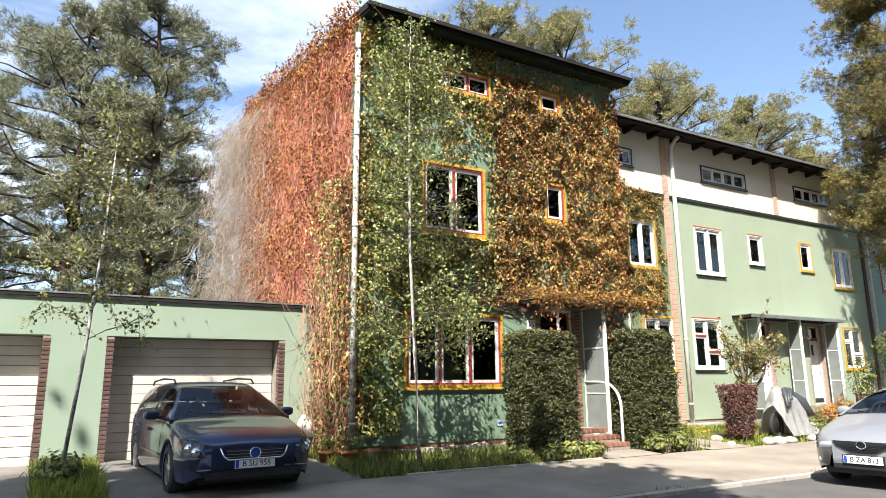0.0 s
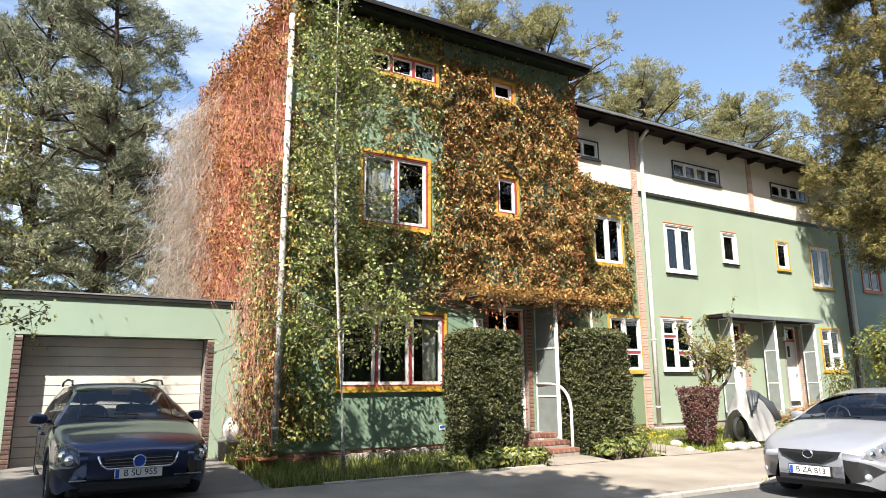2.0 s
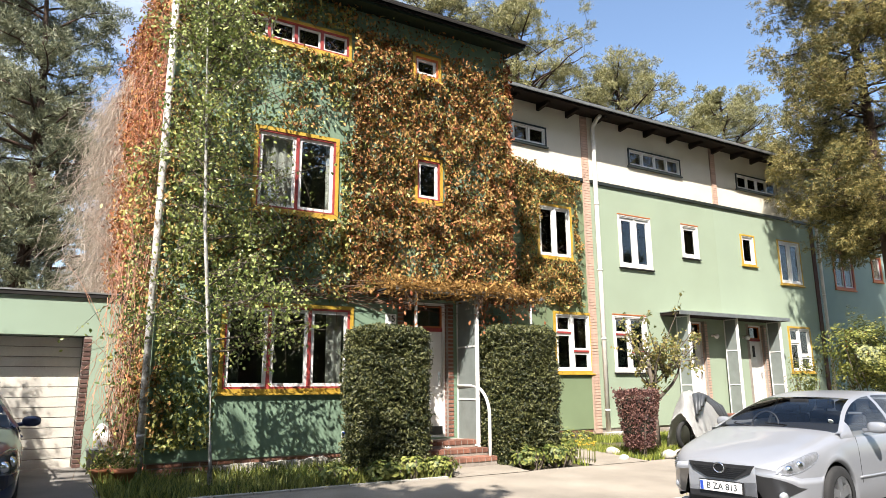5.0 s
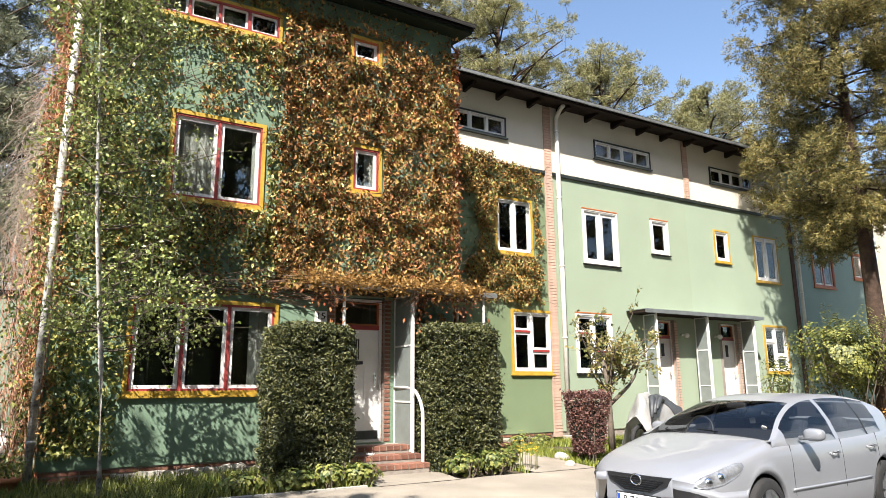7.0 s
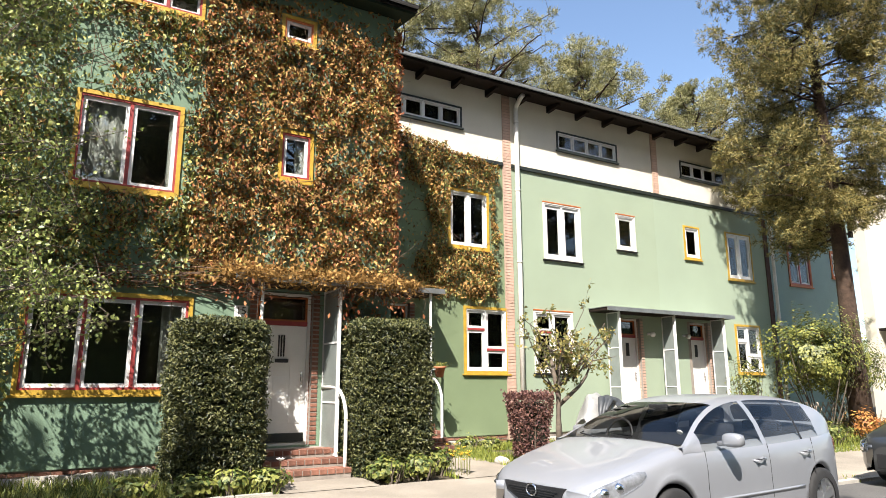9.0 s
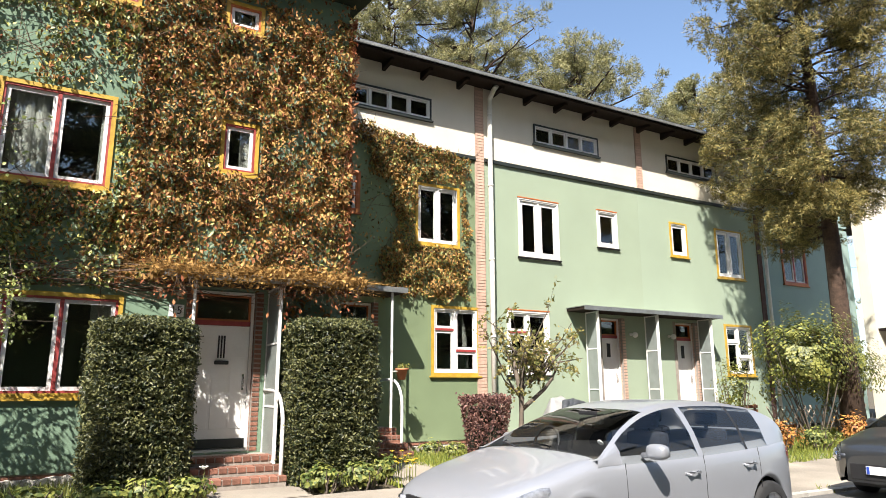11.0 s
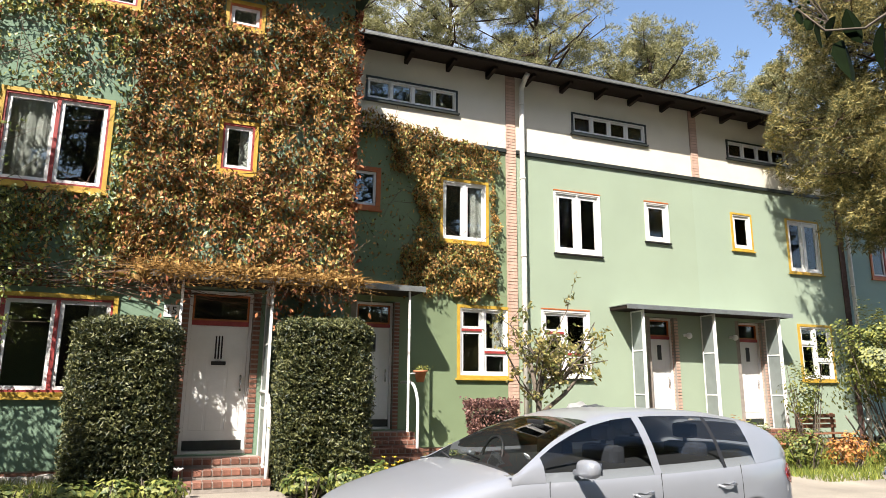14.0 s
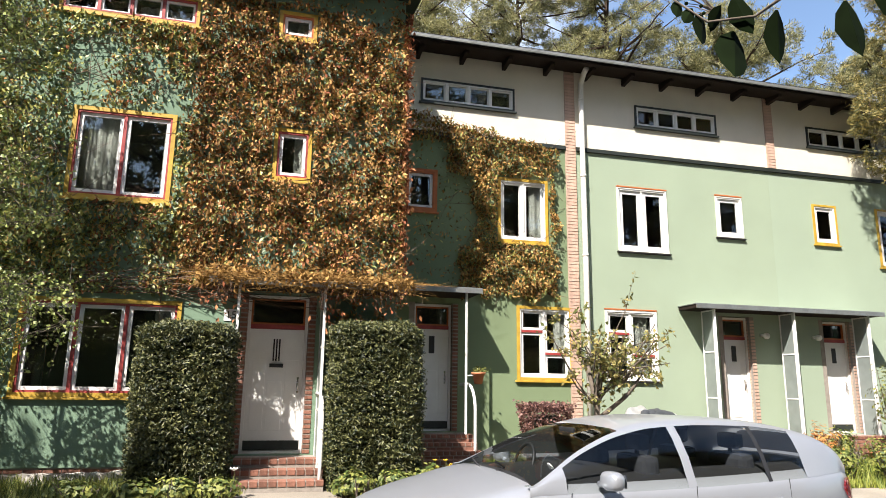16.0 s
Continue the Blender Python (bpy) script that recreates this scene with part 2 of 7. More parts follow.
M_TAIL = mat("tail_lamp_red", (0.40, 0.02, 0.015), 0.12, var=0.2, scale=9, bump=0.0, coat=1.0)
M_SEAT = mat("seat_fabric", (0.018, 0.020, 0.026), 0.9, var=0.3, scale=9, fine=90, bump=0.3)
M_PLATE = mat("number_plate_white", (0.80, 0.80, 0.77), 0.4, var=0.04, scale=9, bump=0.0)
M_EUBLUE = mat("plate_blue", (0.02, 0.07, 0.40), 0.4, var=0.05, scale=9, bump=0.0)
M_COVER = mat("tarpaulin_silver", (0.55, 0.55, 0.53), 0.5, 0.2, var=0.10, scale=6, fine=40, bump=0.3)
M_COVERDARK = mat("tarpaulin_dark", (0.05, 0.055, 0.06), 0.5, var=0.3, scale=6, fine=40, bump=0.3)
M_WOOD = mat("bench_wood", (0.22, 0.10, 0.055), 0.75, var=0.3, scale=7, fine=40, bump=0.3, objvar=0.3)
M_GREYWOOD = mat("weathered_wood", (0.34, 0.29, 0.23), 0.85, var=0.25, scale=7, fine=40, bump=0.3, objvar=0.3)


# ---- mesh helpers ----
def box(bm, x0, x1, y0, y1, z0, z1, bevel=0.0):
    v = [bm.verts.new(p) for p in ((x0, y0, z0), (x1, y0, z0), (x1, y1, z0), (x0, y1, z0), (x0, y0, z1), (x1, y0, z1), (x1, y1, z1), (x0, y1, z1))]
    f = [bm.faces.new([v[i] for i in q]) for q in ((0, 3, 2, 1), (4, 5, 6, 7), (0, 1, 5, 4), (1, 2, 6, 5), (2, 3, 7, 6), (3, 0, 4, 7))]
    if bevel:
        edges = {e for q in f for e in q.edges}
        bmesh.ops.bevel(bm, geom=list(edges), offset=bevel, segments=2, affect="EDGES", profile=0.6)
    return v


def tube(bm, pts, radii, seg=7, cap=True):
    """A round limb through points, with a radius at each."""
    rings = []
    pts = [Vector(p) for p in pts]
    for i, p in enumerate(pts):
        d = (pts[min(i + 1, len(pts) - 1)] - pts[max(i - 1, 0)]).normalized()
        a = d.orthogonal().normalized()
        if abs(d.z) < 0.9:
            a = d.cross(Vector((0, 0, 1))).normalized()
        b = d.cross(a)
        r = float(radii[i] if hasattr(radii, "__len__") else radii)
        rings.append([bm.verts.new(p + r * (math.cos(k * math.tau / seg) * a + math.sin(k * math.tau / seg) * b)) for k in range(seg)])
    for r0, r1 in zip(rings, rings[1:]):
        best = min(range(seg), key=lambda s: (r0[0].co - r1[s].co).length)
        for k in range(seg):
            f = bm.faces.new((r0[k], r0[(k + 1) % seg], r1[(k + 1 + best) % seg], r1[(k + best) % seg]))
            f.smooth = True
    if cap:
        bm.faces.new(rings[0][::-1]), bm.faces.new(rings[-1])
    return rings


def to_object(name, bm, material, parent=None, label="", smooth=False):
    bmesh.ops.recalc_face_normals(bm, faces=bm.faces)
    me = bpy.data.meshes.new(name)
    bm.to_mesh(me)
    bm.free()
    me.materials.append(material)
    if smooth:
        me.polygons.foreach_set("use_smooth", [True] * len(me.polygons))
    ob = new(name, me)
    if parent is not None:
        ob.parent = parent
    if label:
        tagged(ob, label)
    return ob


def part(name, bm, material, parent, label="", smooth=False):
    return to_object(name, bm, material, parent, label, smooth)


def empty(name, label, category, at=(0, 0, 0), group="", kind="", turn=0.0):
    ob = tagged(new(name), label, category, group, kind)
    ob.matrix_basis = pose(*at, 0, 0, turn)
    return ob


def boxpart(name, parent, material, x0, x1, y0, y1, z0, z1, bevel=0.0, label=""):
    bm = bmesh.new()
    box(bm, x0, x1, y0, y1, z0, z1, bevel)
    return part(name, bm, material, parent, label)


def wall_mesh(x0, x1, z0, z1, y0, y1, openings):
    """A wall along x between y0 (front) and y1, pierced by openings (x0, x1, z0, z1)."""
    xs = sorted({x0, x1, *[v for o in openings for v in o[:2] if x0 < v < x1]})
    zs = sorted({z0, z1, *[v for o in openings for v in o[2:4] if z0 < v < z1]})
    bm = bmesh.new()
    cache = {}

    def vert(*p):
        if p not in cache:
            cache[p] = bm.verts.new(p)
        return cache[p]

    def solid(i, j):
        if not (0 <= i < len(xs) - 1 and 0 <= j < len(zs) - 1):
            return False
        cx, cz = (xs[i] + xs[i + 1]) / 2, (zs[j] + zs[j + 1]) / 2
        return not any(o[0] < cx < o[1] and o[2] < cz < o[3] for o in openings)

    for i in range(len(xs) - 1):
        for j in range(len(zs) - 1):
            if not solid(i, j):
                continue
            a, b, c, d = xs[i], xs[i + 1], zs[j], zs[j + 1]
            bm.faces.new((vert(a, y0, c), vert(b, y0, c), vert(b, y0, d), vert(a, y0, d)))
            bm.faces.new((vert(a, y1, c), vert(a, y1, d), vert(b, y1, d), vert(b, y1, c)))
            if not solid(i - 1, j):
                bm.faces.new((vert(a, y0, c), vert(a, y0, d), vert(a, y1, d), vert(a, y1, c)))
            if not solid(i + 1, j):
                bm.faces.new((vert(b, y0, c), vert(b, y1, c), vert(b, y1, d), vert(b, y0, d)))
            if not solid(i, j - 1):
                bm.faces.new((vert(a, y0, c), vert(a, y1, c), vert(b, y1, c), vert(b, y0, c)))
            if not solid(i, j + 1):
                bm.faces.new((vert(a, y0, d), vert(b, y0, d), vert(b, y1, d), vert(a, y1, d)))
    return bm


def leaf_cloud(name, centres, size, material, parent=None, facing=None, spread=1.0, droop=0.0, aspect=0.6, seed=1, fold=0.25):
    """Many small folded leaves at the given points. facing: the way they mostly look; spread: how far they stray from it."""
    rng = np.random.default_rng(seed)
    c = np.asarray(centres, float)
    n = len(c)
    nor = rng.normal(size=(n, 3)) * spread
    if facing is not None:
        nor = nor + np.asarray(facing, float)
    nor /= np.linalg.norm(nor, axis=1, keepdims=True) + 1e-9
    up = rng.normal(size=(n, 3))
    up[:, 2] -= droop
    up -= (up * nor).sum(1, keepdims=True) * nor
    up /= np.linalg.norm(up, axis=1, keepdims=True) + 1e-9
    side = np.cross(nor, up)
    s = (size * rng.uniform(0.6, 1.35, n))[:, None]
    v = np.empty((n, 4, 3))
    v[:, 0] = c - up * s * 0.5
    v[:, 1] = c + side * s * aspect * 0.5 + nor * s * fold * 0.5
    v[:, 2] = c + up * s * 0.5
    v[:, 3] = c - side * s * aspect * 0.5 + nor * s * fold * 0.5
    idx = np.arange(n)[:, None] * 4
    tri = np.concatenate([idx + [0, 1, 2], idx + [0, 2, 3]], 1).reshape(-1, 3)
    return raw_mesh(name, v.reshape(-1, 3), tri, material, parent)


def raw_mesh(name, verts, tris, material, parent=None):
    me = bpy.data.meshes.new(name)
    me.vertices.add(len(verts))
    me.vertices.foreach_set("co", np.asarray(verts, np.float32).ravel())
    me.loops.add(len(tris) * 3)
    me.loops.foreach_set("vertex_index", np.asarray(tris, np.int32).ravel())
    me.polygons.add(len(tris))
    me.polygons.foreach_set("loop_start", np.arange(len(tris), dtype=np.int32) * 3)
    me.update(calc_edges=True)
    me.materials.append(material)
    ob = new(name, me)
    if parent is not None:
        ob.parent = parent
    return ob


def strands(name, starts, ways, lengths, width, material, parent=None, seed=1, steps=5, wander=0.15, sag=0.0):
    """Thin three-sided stems that wander from their starts."""
    rng = np.random.default_rng(seed)
    p = np.asarray(starts, float).copy()
    n = len(p)
    d = np.asarray(ways, float).copy()
    ring = []
    ang = np.array([0, 2.094, 4.189])
    L = np.asarray(lengths, float)[:, None] / steps
    w = np.broadcast_to(np.asarray(width, float), (n,))
    for k in range(steps + 1):
        dn = d / (np.linalg.norm(d, axis=1, keepdims=True) + 1e-9)
        a = np.cross(dn, [0.31, 0.83, 0.46])
        a /= np.linalg.norm(a, axis=1, keepdims=True) + 1e-9
        b = np.cross(dn, a)
        r = (w * (1 - 0.75 * k / steps) * 0.5)[:, None, None]
        ring.append(p[:, None] + r * (np.cos(ang)[None, :, None] * a[:, None] + np.sin(ang)[None, :, None] * b[:, None]))
        p = p + dn * L
        d = dn + rng.normal(size=(n, 3)) * wander
        d[:, 2] -= sag
    v = np.stack(ring, 1).reshape(-1, 3)
    base = np.arange(n) * (steps + 1) * 3
    tris = []
    for k in range(steps):
        for j in range(3):
            a, b = base + k * 3 + j, base + k * 3 + (j + 1) % 3
            tris += [np.stack([a, b, b + 3], 1), np.stack([a, b + 3, a + 3], 1)]
    return raw_mesh(name, v, np.concatenate(tris), material, parent)


# ---- ground ----
KERB = 6.86


def ground_z(x, y):
    if y <= KERB:
        return -0.01
    if y < 9.6:
        return 0.03 + 0.09 * (y - KERB) / (9.6 - KERB)
    return 0.12 + 0.10 * min(1.0, (y - 9.6) / 1.9)


def sheet(name, xs, ys, lift, material, label, category, rough=0.0, kind="structure"):
    bm = bmesh.new()
    g = [[bm.verts.new((x, y, ground_z(x, y) + lift + rough * (noise.noise((x * 1.3, y * 1.3, 3.0)) + 0.5 * noise.noise((x * 5, y * 5, 7.0))))) for y in ys] for x in xs]
    for i in range(len(xs) - 1):
        for j in range(len(ys) - 1):
            bm.faces.new((g[i][j], g[i + 1][j], g[i + 1][j + 1], g[i][j + 1]))
    ob = to_object(name, bm, material, smooth=True)
    return tagged(ob, label, category, kind=kind)


def steps_of(a, b, d):
    n = max(1, round((b - a) / d))
    return [a + (b - a) * i / n for i in range(n + 1)]


sheet("ground", [-900, -200, -60, *steps_of(-20, 60, 2), 200, 900], [KERB + 0.001, 7.5, 8.5, 9.6, 10.5, 11.5, 14, 30, 100, 900], -0.03, M_SOIL, "bare dark garden soil reaching far behind the houses", "ground")
sheet("road", steps_of(-60, 90, 3), [-40, -12, *steps_of(-6, KERB - 0.14, 1.2)], 0.0, M_ASPHALT, "pale worn asphalt street with patches", "road")
sheet("pavement", steps_of(-20, 60, 0.5), steps_of(KERB + 0.01, 9.6, 0.3), 0.012, M_PAVE, "sandy light pavement of compacted gravel", "pavement", rough=0.012)
sheet("driveway", steps_of(0.75, 4.15, 0.4), steps_of(9.55, 13.5, 0.4), 0.016, M_DRIVE, "worn concrete driveway before the garage", "driveway", rough=0.006)
sheet("driveway", steps_of(-3.5, -0.1, 0.4), steps_of(9.55, 13.5, 0.4), 0.016, M_DRIVE, "worn concrete driveway strewn with dry leaves", "driveway", rough=0.006)
sheet("garden_path", steps_of(9.05, 10.45, 0.2), steps_of(9.55, 10.7, 0.2), 0.02, M_PAVE, "short sandy path to the front steps", "path", rough=0.006)
sheet("garden_path", steps_of(11.9, 13.2, 0.2), steps_of(9.55, 12.4, 0.2), 0.02, M_PAVE, "short sandy path beside the clipped hedge", "path", rough=0.006)

# ---- openings: (x0, x1, z0, z1) of the outer casing ----
FY, RY = 11.45, 13.68
W1, W2, W3 = (5.75, 8.04, 1.43, 2.92), (6.13, 7.69, 4.50, 6.03), (9.27, 9.91, 5.06, 6.0)
W8, W9 = (5.70, 7.89, 7.67, 8.20), (9.22, 9.89, 7.68, 8.22)
D1 = (8.93, 10.14, 0.58, 3.12)
W4, W4B, WS = (14.5, 15.78, 1.82, 3.40), (14.08, 15.26, 4.78, 6.25), (11.98, 12.70, 5.32, 6.27)
A1, A2, A3 = (12.29, 14.48, 7.82, 8.38), (17.54, 19.78, 7.82, 8.37), (22.46, 24.68, 7.84, 8.38)
D2 = (12.15, 13.2, 0.78, 3.38)
W11, W5, W6 = (16.58, 17.86, 1.85, 3.40), (16.99, 18.28, 4.76, 6.28), (19.62, 20.35, 5.27, 6.29)
W7, W12, W13 = (22.42, 23.14, 5.28, 6.31), (24.38, 25.64, 4.80, 6.34), (24.45, 25.70, 1.88, 3.40)
D3, D4 = (19.48, 20.44, 0.72, 3.38), (22.28, 23.30, 0.72, 3.38)
W14, W15, A4 = (27.6, 28.9, 4.85, 6.3), (30.2, 30.9, 5.3, 6.3), (27.3, 29.4, 7.85, 8.38)
W16 = (27.8, 29.2, 1.85, 3.4)


def shrink(o, d):
    return (o[0] + d, o[1] - d, o[2] + d, o[3] - d)


def wall(name, x0, x1, z0, z1, y0, y1, openings, material, label):
    return tagged(to_object(name, wall_mesh(x0, x1, z0, z1, y0, y1, [shrink(o, 0.05) if o[2] > 0.8 and o not in (D2, D3, D4) else o for o in openings]), material), label, "wall", kind="structure")


# main block
wall("wall_front", 4.76, 11.5, 0.42, 9.0, FY, FY + 0.36, [W1, W2, W3, W8, W9, D1], M_GREEN, "dark green plaster front overgrown with autumn vine")
bm = bmesh.new()
gx = 4.76
prof = [(FY + 0.361, 0.1), (20.8, 0.1), (20.8, 10.1), (FY + 0.361, 9.02)]
fr = [bm.verts.new((gx, y, z)) for y, z in prof]
bk = [bm.verts.new((gx + 0.36, y, z)) for y, z in prof]
bm.faces.new(fr), bm.faces.new(bk[::-1])
for i in range(4):
    bm.faces.new((fr[i], fr[(i + 1) % 4], bk[(i + 1) % 4], bk[i]))
tagged(to_object("wall_gable", bm, M_RED), "salmon red plaster gable hung with dry vine", "wall", kind="structure")
bm = bmesh.new()
prof = [(FY + 0.361, 0.1), (20.8, 0.1), (20.8, 10.1), (FY + 0.361, 9.02)]
fr = [bm.verts.new((11.14, y, z)) for y, z in prof]
bk = [bm.verts.new((11.5, y, z)) for y, z in prof]
bm.faces.new(fr), bm.faces.new(bk[::-1])
for i in range(4):
    bm.faces.new((fr[i], fr[(i + 1) % 4], bk[(i + 1) % 4], bk[i]))
tagged(to_object("wall_side", bm, M_GREEN), "green plaster return wall of the projecting house", "wall", kind="structure")
tagged(to_object("wall_back", wall_mesh(5.121, 11.139, 0.1, 10.0, 20.4, 20.8, []), M_GREEN), "plain green back wall", "wall", kind="structure")


def plinth(x0, x1, y0, y1, z0, z1):
    bm = bmesh.new()
    box(bm, x0, x1, y0, y1, z0, z1)
    return tagged(to_object("plinth", bm, M_MORTAR), "low brick plinth with pale mortar joints", "plinth", kind="structure")


plinths = [plinth(4.8, 8.9, FY + 0.03, FY + 0.36, 0.05, 0.419), plinth(10.2, 11.48, FY + 0.03, FY + 0.36, 0.05, 0.419)]


def slab_roof(name, x0, x1, y0, y1, z_front, z_back, thick, top_mat, soffit_mat, label):
    """A low pent roof: slab, tarred edge and a boarded soffit as parts."""
    ob = empty(name, label, "roof", kind="structure")
    for nm, m, dz0, dz1, e in (("soffit", soffit_mat, 0.0, 0.05, 0.03), ("roof_slab", top_mat, 0.054, thick, 0.0)):
        bm = bmesh.new()
        v = box(bm, x0 + e, x1 - e, y0 + e, y1, 0, 0)
        for i, q in enumerate(v):
            q.co.z = (z_front if q.co.y < (y0 + y1) / 2 else z_back) + (dz1 if i > 3 else dz0)
        part(nm, bm, m, ob)
    return ob


slab_roof("roof_main", 4.73, 11.78, 10.98, 21.2, 8.72, 10.16, 0.20, M_ROOF, M_SOFFITG, "low sloping tarred roof with a dark overhanging eave")
roof_row = slab_roof("roof_row", 11.79, 26.9, 12.98, 22.0, 8.93, 10.1, 0.17, M_ROOF, M_SOFFIT, "low sloping roof of the terrace with brown soffit")
slab_roof("roof_far", 26.91, 46.0, 12.98, 22.0, 8.93, 10.1, 0.17, M_ROOF, M_SOFFIT, "low sloping roof of the far terrace house")
for x in steps_of(12.2, 26.4, 0.98):
    bm = bmesh.new()
    v = box(bm, x - 0.045, x + 0.045, 13.16, RY - 0.002, 8.82, 8.93)
    v[0].co.z += 0.05
    v[1].co.z += 0.05
    for q in (v[4], v[5], v[6], v[7]):
        q.co.z += 0.12 * (q.co.y - 12.98) - 0.012
    part("rafter_end", bm, M_SOFFIT, roof_row)

# terrace row behind
BAND = 7.1
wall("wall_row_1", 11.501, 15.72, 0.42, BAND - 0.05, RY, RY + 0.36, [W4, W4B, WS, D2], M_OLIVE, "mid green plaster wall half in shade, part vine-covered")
wall("wall_row_2", 15.98, 21.2, 0.42, BAND - 0.05, RY, RY + 0.36, [W11, W5, W6, D3], M_LIGHT, "light green smooth plaster terrace wall")
wall("wall_row_3", 21.201, 26.5, 0.42, BAND - 0.05, RY, RY + 0.36, [W7, W12, W13, D4], M_LIGHT2, "pale green smooth plaster terrace wall")
wall("wall_row_4", 26.501, 31.6, 0.42, BAND - 0.05, RY, RY + 0.36, [W14, W15, W16], M_BLUE, "blue-grey plaster wall in dappled tree shade")
wall("wall_row_5", 31.601, 46, 0.3, 9.0, RY - 0.6, RY - 0.2, [(33, 34.4, 4.8, 6.3), (36, 37.3, 4.8, 6.3)], M_WHITEWALL, "white plaster wall of the last terrace house")
for i, (a, b, op) in enumerate(((11.501, 15.72, [A1]), (15.98, 21.2, [A2]), (21.44, 26.5, [A3]), (26.501, 31.6, [A4]))):
    wall("wall_attic_" + str(i + 1), a, b, BAND + 0.04, 9.06, RY - 0.02, RY + 0.34, op, M_WHITEWALL if i < 3 else M_BLUE, "cream white plaster attic storey under the eave")
# near-black band standing slightly proud between the two storeys
for a, b in ((11.52, 15.72), (15.98, 26.48)):
    bm = bmesh.new()
    box(bm, a, b, RY - 0.055, RY + 0.3, BAND - 0.049, BAND + 0.039)
    tagged(to_object("trim_band", bm, M_DARKPAINT), "dark band between green and white storeys", "moulding", kind="structure")
for a, b in ((11.55, 12.1), (13.25, 15.7), (16.0, 19.4), (20.5, 22.2), (23.4, 26.5)):
    plinths.append(plinth(a, b, RY + 0.03, RY + 0.36, 0.05, 0.419))
tagged(to_object("wall_row_end", wall_mesh(11.5, 46, 0.1, 10.0, 21.6, 22.0, []), M_WHITEWALL), "plain back wall of the terrace", "wall", kind="structure")

# added unseen wall: hides the bright horizon from the window panes
tagged(to_object("wall_opposite", wall_mesh(-45, 75, -0.1, 7.5, -24.0, -23.6, []), M_OLIVE), "unseen plain wall added across the street to darken window reflections", "wall", kind="structure")

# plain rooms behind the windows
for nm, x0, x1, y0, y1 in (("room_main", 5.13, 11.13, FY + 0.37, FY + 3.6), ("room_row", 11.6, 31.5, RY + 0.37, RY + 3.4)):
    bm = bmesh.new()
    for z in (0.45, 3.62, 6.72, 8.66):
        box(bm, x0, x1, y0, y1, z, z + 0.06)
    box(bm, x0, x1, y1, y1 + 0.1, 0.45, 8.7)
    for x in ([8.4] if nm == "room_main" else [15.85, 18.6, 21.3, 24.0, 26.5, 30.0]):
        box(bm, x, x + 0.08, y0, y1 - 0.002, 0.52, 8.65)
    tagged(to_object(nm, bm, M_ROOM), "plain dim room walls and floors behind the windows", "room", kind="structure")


# ---- windows ----
window_count = 0


def pane_of(parent, x0, x1, z0, z1, y):
    bm = bmesh.new()
    box(bm, x0, x1, y, y + 0.006, z0, z1)
    p = part("pane", bm, M_GLASS, parent)
    p.visible_shadow = False
    return p


def frame_bm(x0, x1, z0, z1, y0, y1, w, wb=None):
    """Four butted bars round an opening."""
    bm = bmesh.new()
    wb = wb or w
    box(bm, x0, x0 + w, y0, y1, z0, z1)
    box(bm, x1 - w, x1, y0, y1, z0, z1)
    box(bm, x0 + w + 0.0005, x1 - w - 0.0005, y0, y1, z1 - w, z1)
    box(bm, x0 + w + 0.0005, x1 - w - 0.0005, y0, y1, z0, z0 + wb)
    return bm


def sash(parent, x0, x1, z0, z1, y, w=0.062, material=None, tilt=0.0):
    s = part("sash", frame_bm(x0, x1, z0, z1, y, y + 0.05, w), material or M_WHITE, parent)
    pane_of(s, x0 + w, x1 - w, z0 + w, z1 - w, y + 0.022)
    return s


def window(o, y, casing, inner, cells, label, casing_w=0.065, sill=None, sill_out=0.06, proud=0.035, sash_w=0.055, bar=None):
    """cells: sashes as fractions (u0, u1, v0, v1) of the clear opening; bars of the inner colour show between them."""
    global window_count
    window_count += 1
    ob = empty("window_" + str(window_count), label, "window", kind="structure")
    x0, x1, z0, z1 = o
    if casing:
        part("window_frame", frame_bm(x0, x1, z0, z1, y - proud, y - 0.001, casing_w), casing, ob)
    i0, i1, j0, j1 = x0 + casing_w, x1 - casing_w, z0 + casing_w, z1 - casing_w
    part("inner_frame", frame_bm(i0, i1, j0, j1, y - proud * 0.6, y + 0.08, 0.032), inner, ob)
    a0, a1, b0, b1 = i0 + 0.034, i1 - 0.034, j0 + 0.034, j1 - 0.034
    g = 0.028
    for u0, u1, v0, v1 in cells:
        X0, X1 = a0 + (a1 - a0) * u0 + (g if u0 > 0 else 0), a0 + (a1 - a0) * u1 - (g if u1 < 1 else 0)
        Z0, Z1 = b0 + (b1 - b0) * v0 + (g if v0 > 0 else 0), b0 + (b1 - b0) * v1 - (g if v1 < 1 else 0)
        sash(ob, X0, X1, Z0, Z1, y + 0.012, sash_w)
        if u1 < 1 and v0 == 0:
            boxpart("mullion", ob, inner, X1 + 0.001, X1 + 2 * g - 0.001, y - 0.012, y + 0.07, b0, b1)
        if v1 < 1:
            boxpart("transom_bar", ob, bar or inner, X0, X1, y - 0.010, y + 0.07, Z1 + 0.001, Z1 + 2 * g - 0.001)
    if sill:
        boxpart("sill", ob, sill, x0 - 0.04, x1 + 0.04, y - sill_out, y - 0.001, z0 - 0.04, z0 - 0.002, 0.006)
    return ob


